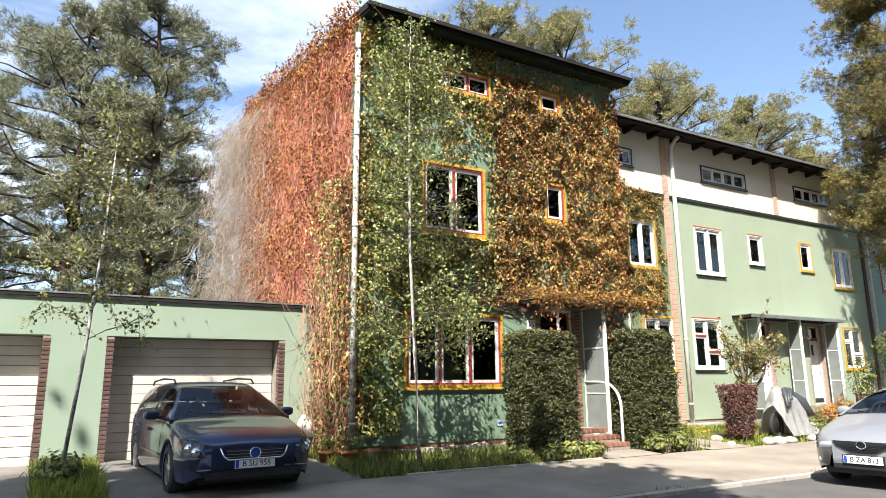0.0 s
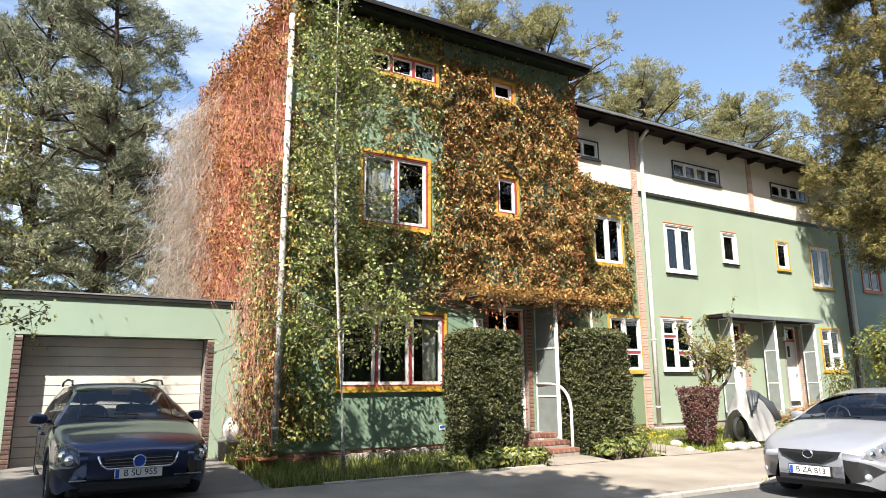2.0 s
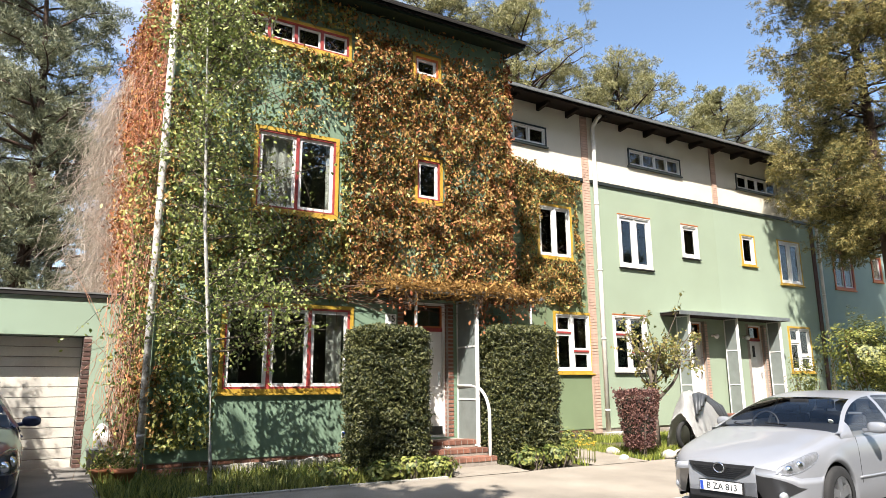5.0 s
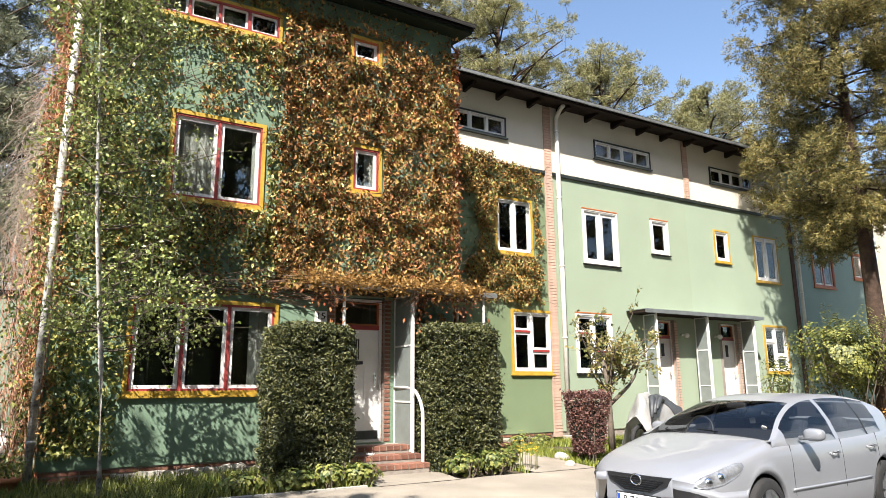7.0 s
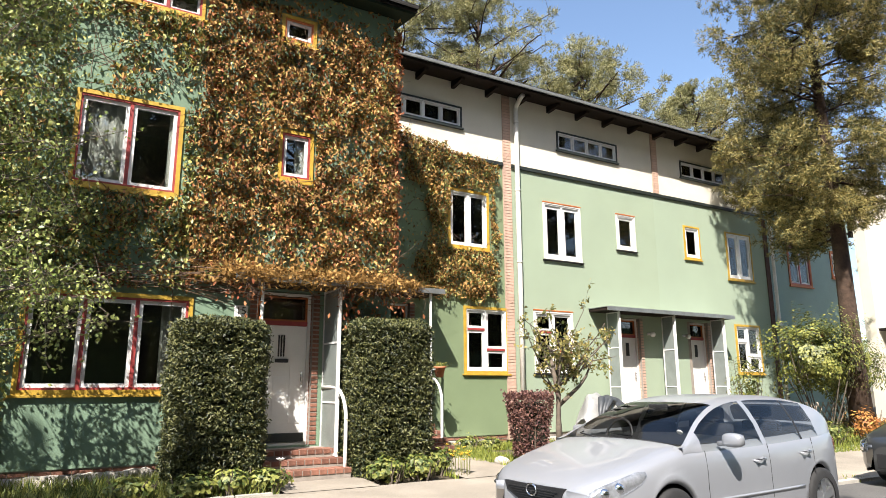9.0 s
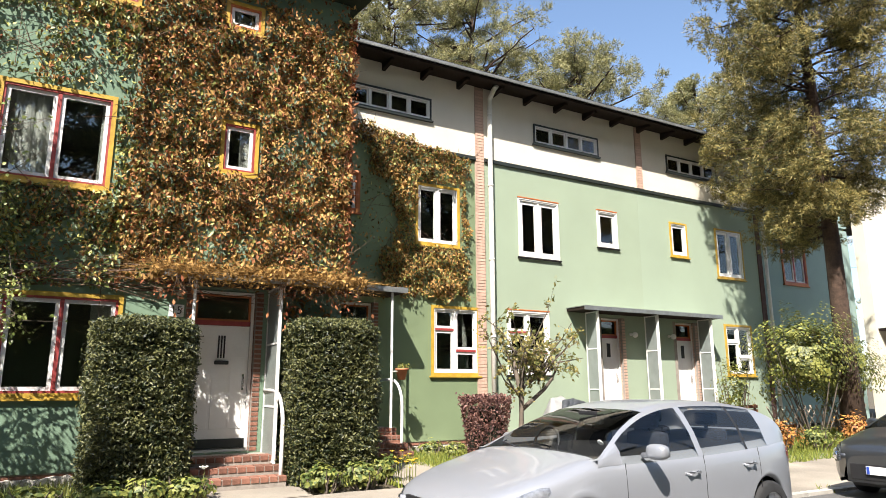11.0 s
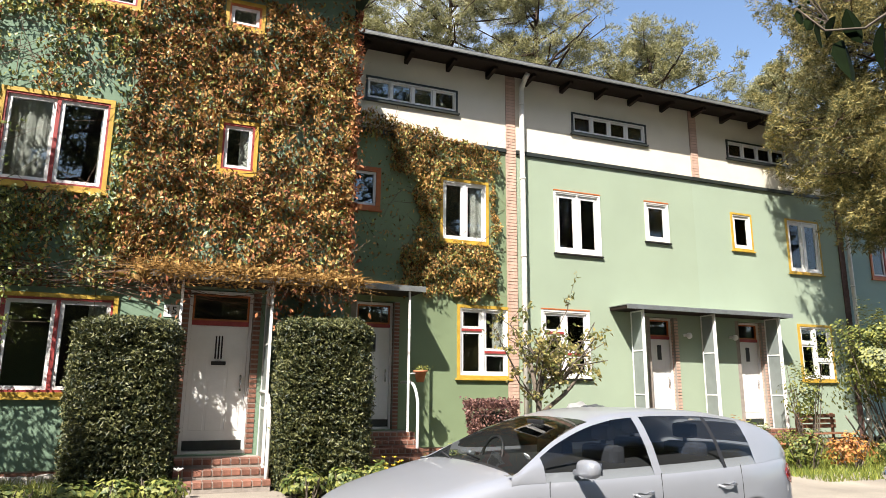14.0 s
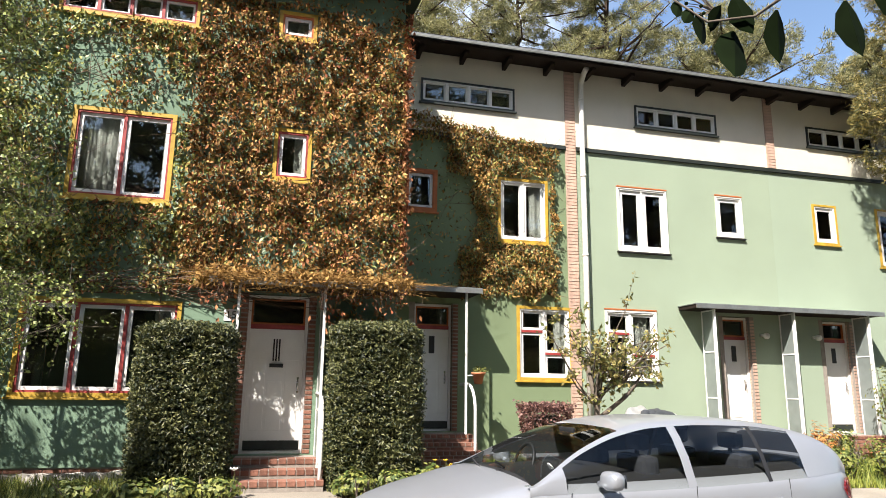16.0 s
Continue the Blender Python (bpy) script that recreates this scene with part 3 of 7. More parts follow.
def curtain(x0, x1, z0, z1, y, label="white curtain hanging in folds behind the glass", material=None):
    n = max(8, int((x1 - x0) / 0.025))
    bm = bmesh.new()
    rows = []
    for k in range(5):
        rows.append([bm.verts.new((x0 + (x1 - x0) * i / n, y + 0.028 * math.sin(i * 0.9 + 0.25 * k) + 0.01 * math.sin(i * 2.3), z0 + (z1 - z0) * k / 4)) for i in range(n + 1)])
    for r0, r1 in zip(rows, rows[1:]):
        for i in range(n):
            bm.faces.new((r0[i], r0[i + 1], r1[i + 1], r1[i]))
    bmesh.ops.solidify(bm, geom=bm.faces[:], thickness=0.004)
    return tagged(to_object("curtain", bm, material or M_CURTAIN, smooth=True), label, "curtain")


TWO, ONE, FOUR = [(0, 0.5, 0, 1), (0.5, 1, 0, 1)], [(0, 1, 0, 1)], [(i / 4, (i + 1) / 4, 0, 1) for i in range(4)]
TAUT = [(0, 0.48, 0, 0.68), (0, 0.48, 0.68, 1), (0.48, 1, 0, 0.34), (0.48, 1, 0.34, 1)]
window(W1, FY, M_YELLOW, M_REDPAINT, [(0, 1 / 3, 0, 1), (1 / 3, 2 / 3, 0, 1), (2 / 3, 1, 0, 1)], "wide three-part window with yellow casing and red mullions", sill=M_YELLOW)
window(W2, FY, M_YELLOW, M_REDPAINT, TWO, "two-part window, yellow casing, red mullion, white sashes", sill=M_YELLOW)
window(W3, FY, M_YELLOW, M_REDPAINT, ONE, "small yellow-cased window among vine leaves", sill=M_YELLOW)
window(W8, FY, M_YELLOW, M_REDPAINT, FOUR, "long low four-part attic window in yellow casing", casing_w=0.055, sill=M_YELLOW, sash_w=0.035)
window(W9, FY, M_YELLOW, M_ORANGE, ONE, "small yellow-cased attic window with white blind", sill=M_YELLOW)
window(W4, RY, M_YELLOW, M_WHITE, TAUT, "yellow-cased window with staggered white sashes and red bars", sill=M_YELLOW, bar=M_REDPAINT)
window(W4B, RY, M_YELLOW, M_WHITE, TWO, "two-part white window in yellow casing beside vine", sill=M_YELLOW)
window(WS, RY, M_ORANGE, M_ORANGE, ONE, "small orange-brown cased window in deep shade", sill=M_ORANGE)
for x0, x1, z1 in ((W5[0], W5[1], W5[3]), (W6[0], W6[1], W6[3]), (W11[0], W11[1], W11[3])):
    bm = bmesh.new()
    box(bm, x0 - 0.01, x1 + 0.01, RY - 0.045, RY - 0.003, z1 + 0.002, z1 + 0.03)
    tagged(to_object("trim_line", bm, M_ORANGE), "thin orange-red painted line over the white window", "trim", kind="structure")
for o in (A1, A2, A3, A4):
    window(o, RY - 0.02, M_DARKPAINT, M_WHITE, FOUR, "long low four-part attic window with black casing", casing_w=0.045, sill=M_DARKPAINT, sill_out=0.07, sash_w=0.03)
window(W11, RY, M_DIRTYWHITE, M_WHITE, TAUT, "white-cased window with staggered sashes and red bars", casing_w=0.045, sill=M_ROOF, bar=M_REDPAINT)
window(W5, RY, M_DIRTYWHITE, M_WHITE, TWO, "two-part white window with thin red line", casing_w=0.032, sill=M_ROOF, sash_w=0.085)
window(W6, RY, M_DIRTYWHITE, M_WHITE, ONE, "small narrow white window with red line", casing_w=0.032, sill=M_ROOF, sash_w=0.075)
window(W7, RY, M_YELLOW, M_WHITE, ONE, "small narrow yellow-cased window", casing_w=0.05, sill=M_YELLOW, sash_w=0.075)
window(W12, RY, M_YELLOW, M_WHITE, TWO, "two-part yellow-cased window in leaf shade", casing_w=0.05, sill=M_YELLOW, sash_w=0.08)
window(W13, RY, M_YELLOW, M_WHITE, TAUT, "yellow-cased ground floor window behind shrubs", sill=M_YELLOW)
window(W14, RY, M_ORANGE, M_REDPAINT, TWO, "two-part red-brown cased window in tree shade", sill=M_ORANGE)
window(W15, RY, M_ORANGE, M_REDPAINT, ONE, "small red-brown cased window in tree shade", sill=M_ORANGE)
window(W16, RY, M_ORANGE, M_REDPAINT, TWO, "ground floor window hidden behind a shrub", sill=M_ORANGE)
for o in ((33, 34.4, 4.8, 6.3), (36, 37.3, 4.8, 6.3)):
    window(o, RY - 0.6, M_DIRTYWHITE, M_REDPAINT, TWO, "two-part window of the far white house", sill=M_ROOF)
curtain(7.62, 7.9, 1.5, 2.85, FY + 0.2)
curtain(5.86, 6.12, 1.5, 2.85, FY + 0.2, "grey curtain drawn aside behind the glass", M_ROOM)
curtain(6.24, 6.86, 4.58, 5.95, FY + 0.14)
curtain(7.5, 7.6, 4.58, 5.95, FY + 0.14)
curtain(5.8, 6.3, 7.72, 8.15, FY + 0.14, "white half curtain in the attic window")
curtain(6.9, 7.8, 7.72, 8.0, FY + 0.14, "white half curtain in the attic window")
curtain(9.62, 9.86, 5.1, 5.95, FY + 0.14)
curtain(9.3, 9.84, 7.74, 8.14, FY + 0.10, "white half blind in the attic window")
for x0, x1, z0, z1 in ((17.08, 17.3, 4.85, 6.2), (17.75, 18.2, 4.85, 6.2), (19.95, 20.3, 5.3, 6.25), (22.75, 23.1, 5.3, 6.27), (24.45, 24.75, 4.9, 6.28), (25.1, 25.56, 4.9, 6.28), (15.4, 15.72, 2.3, 3.35), (14.85, 15.2, 4.85, 6.2), (17.35, 17.8, 1.9, 3.3)):
    curtain(x0, x1, z0, z1, RY + 0.12)


# ---- doors and porches ----
door_count = 0


def entrance(o, y, leaf_top, label, slots=True, brick=None, jamb=0.12):
    global door_count
    door_count += 1
    ob = empty("door_" + str(door_count), label, "door", kind="structure")
    x0, x1, z0, z1 = o
    a, b = x0 + jamb, x1 - jamb
    yd = y + 0.16
    leaf = part("door_leaf", (lambda m: (box(m, a + 0.05, b - 0.05, yd, yd + 0.05, z0 + 0.05, leaf_top, 0.004), m)[1])(bmesh.new()), M_WHITE, ob, "white painted door leaf")
    c = (a + b) / 2
    for u0, u1 in ((a + 0.12, c - 0.16), (c + 0.16, b - 0.12)):
        boxpart("door_panel", leaf, M_WHITE, u0, u1, yd - 0.008, yd - 0.0005, z0 + 0.35, leaf_top - 0.5, 0.003)
    boxpart("door_panel", leaf, M_WHITE, c - 0.12, c + 0.12, yd - 0.008, yd - 0.0005, z0 + 0.35, leaf_top - 0.85, 0.003)
    boxpart("kick_board", leaf, M_DARKPAINT, a + 0.05, b - 0.05, yd - 0.022, yd - 0.001, z0 + 0.055, z0 + 0.2, 0.004)
    if slots:
        for k in (-1, 0, 1):
            boxpart("glazing_slot", leaf, M_PLASTIC, c + k * 0.045 - 0.012, c + k * 0.045 + 0.012, yd - 0.010, yd - 0.001, leaf_top - 0.52, leaf_top - 0.16)
        boxpart("letter_flap", leaf, M_PLASTIC, c - 0.10, c + 0.12, yd - 0.045, yd - 0.001, leaf_top - 0.62, leaf_top - 0.56, 0.006)
    else:
        boxpart("glazing_slot", leaf, M_PLASTIC, c - 0.06, c + 0.06, yd - 0.010, yd - 0.001, leaf_top - 0.5, leaf_top - 0.14)
    bm = bmesh.new()
    tube(bm, [(b - 0.12, yd - 0.05, z0 + 0.98), (b - 0.12, yd - 0.05, z0 + 1.16)], 0.011, 8)
    box(bm, b - 0.135, b - 0.105, yd - 0.012, yd - 0.001, z0 + 0.95, z0 + 1.2)
    part("door_handle", bm, M_CHROME, leaf, "brushed steel door handle")
    bm = frame_bm(a, b, z0 + 0.002, z1 - 0.02, yd - 0.04, yd + 0.08, 0.048, 0.04)
    part("door_frame", bm, M_WHITE, ob)
    boxpart("transom_bar", ob, M_REDPAINT, a + 0.05, b - 0.05, yd - 0.03, yd + 0.06, leaf_top + 0.004, leaf_top + 0.075)
    tl = part("fanlight", frame_bm(a + 0.05, b - 0.05, leaf_top + 0.077, z1 - 0.07, yd - 0.01, yd + 0.05, 0.03), M_ORANGE, ob, "orange-red fanlight frame")
    pane_of(tl, a + 0.08, b - 0.08, leaf_top + 0.107, z1 - 0.1, yd + 0.02)
    # brick jambs, their bricks stand proud of the joint
    for s0, s1 in ((x0 + 0.003, a - 0.003), (b + 0.003, x1 - 0.003)):
        boxpart("jamb_core", ob, M_MORTAR, s0, s1, y + 0.0, y + 0.3, z0 + 0.002, z1 - 0.002)
    return ob


door_main = entrance(D1, FY, 2.55, "white front door with three glazed slots and fanlight", True)
door_recess = entrance(D2, RY, 2.84, "white front door in a shaded brick porch", False)
door_mid = entrance(D3, RY, 2.84, "white sunlit front door with brick jamb", False)
door_far = entrance(D4, RY, 2.86, "white sunlit front door with glazed slot", False)


def porch(x0, x1, y0, y1, z, posts, z_foot, label, screens=()):
    ob = empty("porch_canopy", label, "porch canopy", kind="structure")
    bm = bmesh.new()
    box(bm, x0, x1, y0, y1, z + 0.03, z + 0.11, 0.01)
    part("canopy_slab", bm, M_SOFFIT, ob, "thin dark canopy slab")
    bm = bmesh.new()
    box(bm, x0 - 0.02, x1 + 0.02, y0 - 0.025, y0 - 0.001, z + 0.02, z + 0.13, 0.006)
    part("canopy_edge", bm, M_ZINC, ob, "grey zinc edge")
    bm = bmesh.new()
    box(bm, x0 - 0.015, x1 + 0.015, y0, y1 - 0.002, z + 0.112, z + 0.13)
    part("canopy_roofing", bm, M_ZINC, ob)
    for px, py in posts:
        bm = bmesh.new()
        box(bm, px - 0.02, px + 0.02, py - 0.02, py + 0.02, z_foot, z + 0.028, 0.004)
        part("post", bm, M_WHITE, ob)
    for sx, sy0, sy1 in screens:
        screen_bm(ob, sx, sy0, sy1, z_foot + 0.04, z + 0.02)
    return ob


def screen_bm(ob, x, y0, y1, z0, z1):
    zs = [z0, z0 + (z1 - z0) * 0.3, z0 + (z1 - z0) * 0.66, z1 - 0.03]
    bm = bmesh.new()
    for yy in (y0, y1 - 0.03):
        box(bm, x - 0.018, x + 0.018, yy, yy + 0.03, z0, z1)
    for z in zs:
        box(bm, x - 0.016, x + 0.016, y0 + 0.0302, y1 - 0.0302, z, z + 0.03)
    f = part("screen_frame", bm, M_WHITE, ob, "white steel screen frame")
    for a, b in zip(zs, zs[1:]):
        boxpart("screen_pane", f, M_WIREGLASS, x - 0.005, x + 0.005, y0 + 0.031, y1 - 0.031, a + 0.031, b - 0.001)


porch(8.5, 11.45, 10.62, FY - 0.002, 3.12, [(8.93, 10.72), (10.22, 10.72)], 0.42, "flat porch canopy on thin white posts, hung with dry vine", [(10.22, 10.75, FY - 0.02)])
porch(11.55, 13.42, 12.75, RY - 0.002, 3.46, [(13.14, 12.85)], 0.78, "flat canopy over a shaded porch, single white post")
porch(18.45, 23.5, 12.98, RY - 0.002, 3.42, [(18.95, 13.08), (21.05, 13.08), (23.15, 13.08)], 0.62, "long flat zinc-edged canopy over two doors", [(18.95, 13.11, RY - 0.14), (21.05, 13.11, RY - 0.14), (23.15, 13.11, RY - 0.14)])
porch(31.7, 36.5, 11.9, RY - 0.602, 3.4, [(32.0, 12.0), (36.2, 12.0)], 0.3, "dark porch canopy of the far house")


def brick_steps(x0, x1, y_top, y_wall, z_top, rises, tread, label):
    """Brick steps: core blocks with rows of bricks laid on them."""
    ob = empty("brick_steps", label, "steps", kind="structure")
    h = (z_top - ground_z(0, y_top) - 0.02) / rises
    for k in range(rises):
        z1 = z_top - k * h
        y0 = y_top - k * tread
        y1 = y_wall if k == 0 else y_top - (k - 1) * tread
        bm = bmesh.new()
        box(bm, x0 + 0.012, x1 - 0.012, y0 + 0.012, y1, -0.05, z1 - 0.008)
        part("core", bm, M_MORTAR, ob)
        n = round((x1 - x0) / 0.125)
        w = (x1 - x0) / n
        for i in range(n):
            boxes_later.append(("brick", ob, M_BRICK, x0 + i * w + 0.005, x0 + (i + 1) * w - 0.005, y0, min(y0 + 0.25, y1 - 0.002), z1 - 0.075, z1))
        m = round((x1 - x0) / 0.25)
        w = (x1 - x0) / m
        z = z1 - 0.085
        while z - 0.065 > z_top - (k + 1) * h - 0.02:
            for i in range(m):
                boxes_later.append(("brick", ob, M_BRICK, x0 + i * w + 0.005, x0 + (i + 1) * w - 0.005, y0 + 0.002, y0 + 0.11, z - 0.065, z))
            z -= 0.075
    return ob


boxes_later = []
steps_main = brick_steps(9.0, 10.3, 10.82, FY - 0.002, 0.57, 3, 0.28, "three worn red brick steps to the front door")
steps_recess = brick_steps(12.0, 13.35, 13.0, RY - 0.002, 0.77, 4, 0.26, "red brick steps to the recessed porch door")
steps_mid = brick_steps(19.1, 20.6, 12.9, RY - 0.002, 0.71, 3, 0.28, "red brick steps under the long canopy")
steps_far = brick_steps(22.0, 23.5, 12.9, RY - 0.002, 0.71, 3, 0.28, "red brick steps with flowerpots")


def jamb_bricks(ob, x0, x1, y0, y1, z0, z1, material, out=0.012):
    """Stretcher courses round a jamb, a little proud of the mortar core."""
    z, k = z0, 0
    while z + 0.066 <= z1:
        boxes_later.append(("brick", ob, material, x0 - 0.004, x1 + 0.004, y0 - out, y1, z, z + 0.064))
        z += 0.076
        k += 1


jamb_bricks(door_main, D1[0] + 0.003, D1[0] + 0.117, FY, FY + 0.2, D1[2] + 0.01, D1[3], M_BRICK)
jamb_bricks(door_main, D1[1] - 0.117, D1[1] - 0.003, FY, FY + 0.2, D1[2] + 0.01, D1[3], M_BRICK)
jamb_bricks(door_recess, D2[1] - 0.117, D2[1] - 0.003, RY, RY + 0.2, D2[2] + 0.01, D2[3], M_BRICK)
for d, o in ((door_mid, D3), (door_far, D4)):
    jamb_bricks(d, o[1] - 0.117, o[1] - 0.003, RY, RY + 0.2, o[2] + 0.01, o[3], M_BRICKPALE)

# brick pilasters between the houses
pil = tagged(to_object("trim_pilaster", (lambda m: (box(m, 15.721, 15.979, RY - 0.03, RY + 0.3, 0.3, 9.0), m)[1])(bmesh.new()), M_MORTARPINK), "full-height pale brick pilaster between two houses", "pilaster", kind="structure")
z = 0.42
while z < 8.92:
    boxes_later.append(("brick", pil, M_BRICKPALE, 15.725, 15.975, RY - 0.037, RY + 0.02, z, z + 0.066))
    z += 0.076
pil2 = tagged(to_object("trim_pilaster", (lambda m: (box(m, 21.202, 21.438, RY - 0.05, RY + 0.3, BAND + 0.041, 9.0), m)[1])(bmesh.new()), M_MORTARPINK), "short brick pilaster on the white storey", "pilaster", kind="structure")
z = BAND + 0.05
while z < 8.92:
    boxes_later.append(("brick", pil2, M_BRICKPALE, 21.206, 21.434, RY - 0.057, RY + 0.02, z, z + 0.066))
    z += 0.076
bm = bmesh.new()
box(bm, 26.35, 26.55, RY - 0.03, RY - 0.001, 0.4, 7.0)
tagged(to_object("trim_pilaster", bm, M_BRICKDARK), "dark party strip at the end of the row", "pilaster", kind="structure")

# plinth bricks
for ob, x0, x1, y in [(plinths[0], 4.8, 8.9, FY + 0.03), (plinths[1], 10.2, 11.48, FY + 0.03), (plinths[3], 13.25, 15.7, RY + 0.03)]:
    for k in range(4):
        n = round((x1 - x0) / 0.25)
        w = (x1 - x0) / n
        for i in range(n):
            boxes_later.append(("brick", ob, M_BRICK, x0 + i * w + 0.005, x0 + (i + 1) * w - 0.005, y - 0.012, y + 0.05, 0.11 + k * 0.076, 0.11 + k * 0.076 + 0.064))


# ---- pipes, rails, gutters ----
def downpipe(x, y, z0, z1, r, label, swan=True, material=None):
    ob = empty("downpipe", label, "downpipe")
    bm = bmesh.new()
    pts = [(x, y, z0), (x, y, z0 + (z1 - z0) * 0.5), (x, y, z1 - 0.35)]
    if swan:
        pts += [(x, y - 0.02, z1 - 0.25), (x, y - 0.2, z1 - 0.08), (x, y - 0.34, z1 - 0.02)]
    tube(bm, pts, r, 12)
    part("pipe", bm, material or M_DIRTYWHITE, ob, smooth=False)
    for z in steps_of(z0 + 0.6, z1 - 0.7, 1.9):
        bm = bmesh.new()
        tube(bm, [(x, y, z), (x, y, z + 0.05)], r * 1.12, 12)
        part("pipe_collar", bm, material or M_DIRTYWHITE, ob)
    return ob


downpipe(16.1, RY - 0.13, 0.25, 8.95, 0.062, "cream white downpipe with curved neck beside brick pilaster")
downpipe(26.62, RY - 0.12, 0.25, 8.9, 0.055, "pale downpipe at the end of the row", False)
# corner pipe takes the bark material for its grey and white blotches
downpipe(4.68, FY - 0.1, 0.2, 8.72, 0.055, "blotchy white downpipe at the house corner, vine-wrapped", False, M_BIRCH)
for x0, x1, y, z, lab in ((11.8, 26.85, 12.93, 9.02, "half-round zinc gutter along the terrace eave"), (4.7, 11.76, 10.93, 8.86, "dark gutter strip along the main eave")):
    bm = bmesh.new()
    n = 8
    rings = []
    for x in (x0, x1):
        rings.append([bm.verts.new((x, y + 0.062 * math.cos(math.pi + math.pi * k / n), z + 0.062 * math.sin(math.pi + math.pi * k / n))) for k in range(n + 1)])
    for k in range(n):
        bm.faces.new((rings[0][k], rings[1][k], rings[1][k + 1], rings[0][k + 1]))
    bmesh.ops.solidify(bm, geom=bm.faces[:], thickness=0.004)
    tagged(to_object("gutter", bm, M_ZINC if y > 12 else M_ROOF, smooth=True), lab, "gutter")


def handrail(x, y_wall, y_foot, z_foot, z_top, label):
    """A tube that leaves the wall level, bends over and runs down to its foot."""
    bm = bmesh.new()
    d = y_wall - y_foot
    pts = [(x - 0.03, y_wall, z_top), (x - 0.01, y_wall - 0.45 * d, z_top)]
    for k in range(1, 9):
        a = math.radians(90 * k / 8)
        pts.append((x, y_wall - d * (0.45 + 0.55 * math.sin(a)), z_top - 0.5 * (1 - math.cos(a))))
    pts += [(x, y_foot, z_foot + 0.4), (x, y_foot, z_foot - 0.03)]
    tube(bm, pts, 0.03, 10)
    return tagged(to_object("handrail", bm, M_WHITE, smooth=True), label, "handrail")


handrail(10.24, 11.40, 10.40, 0.12, 1.52, "curved white tubular handrail beside the brick steps")
handrail(13.24, 13.5, 12.55, 0.2, 1.72, "curved white tubular handrail beside the porch steps")


# ---- garages ----
GY = 13.3
G_OPEN = [(0.80, 4.02, 0.0, 2.40), (-3.3, -0.06, 0.0, 2.40)]
tagged(to_object("garage_wall", wall_mesh(-6.0, 4.75, 0.05, 3.05, GY, GY + 0.5, G_OPEN), M_GARAGE), "light green plaster front of the flat garages", "wall", kind="structure")
bm = bmesh.new()
box(bm, -6.1, 4.75, GY - 0.05, GY + 6, 3.052, 3.125)
tagged(to_object("garage_roof", bm, M_ROOF), "flat garage roof with thin dark edge", "roof", kind="structure")
bm = bmesh.new()
box(bm, -6.12, 4.75, GY - 0.062, GY - 0.051, 3.118, 3.145)
tagged(to_object("garage_roof_edge", bm, M_ZINC), "pale zinc strip on the garage roof edge", "trim", kind="structure")
for x0, x1, z0, z1 in G_OPEN:
    gd = empty("garage_door", "white garage door of horizontal panels between brick jambs", "garage door", group="garage doors")
    n = 13
    for k in range(n):
        h = (z1 - 0.2) / n
        boxpart("door_slat", gd, M_SHUTTER, x0 + 0.13, x1 - 0.13, GY + 0.42, GY + 0.46, 0.2 + k * h, 0.2 + (k + 1) * h - 0.012, 0.004)
    boxpart("door_backing", gd, M_MORTAR, x0 + 0.14, x1 - 0.14, GY + 0.445, GY + 0.49, 0.19, z1 - 0.005)
    for s0, s1 in ((x0, x0 + 0.12), (x1 - 0.12, x1)):
        jb = tagged(to_object("trim_jamb", (lambda m: (box(m, s0 + 0.002, s1, GY + 0.012, GY + 0.48, 0.1, z1 - 0.002), m)[1])(bmesh.new()), M_MORTAR), "dark brick jamb of the garage opening", "jamb", kind="structure")
        z = 0.16
        while z < z1 - 0.07:
            boxes_later.append(("brick", jb, M_BRICKDARK, s0 - 0.003, s1 + 0.003, GY - 0.004, GY + 0.12, z, z + 0.064))
            z += 0.076
bm = bmesh.new()
box(bm, -6, 4.7, GY + 5.5, GY + 5.8, 0, 3.0)
box(bm, -6.0, -5.7, GY + 0.51, GY + 5.49, 0, 3.0)
tagged(to_object("garage_wall_back", bm, M_GARAGE), "plain garage back and side walls", "wall", kind="structure")


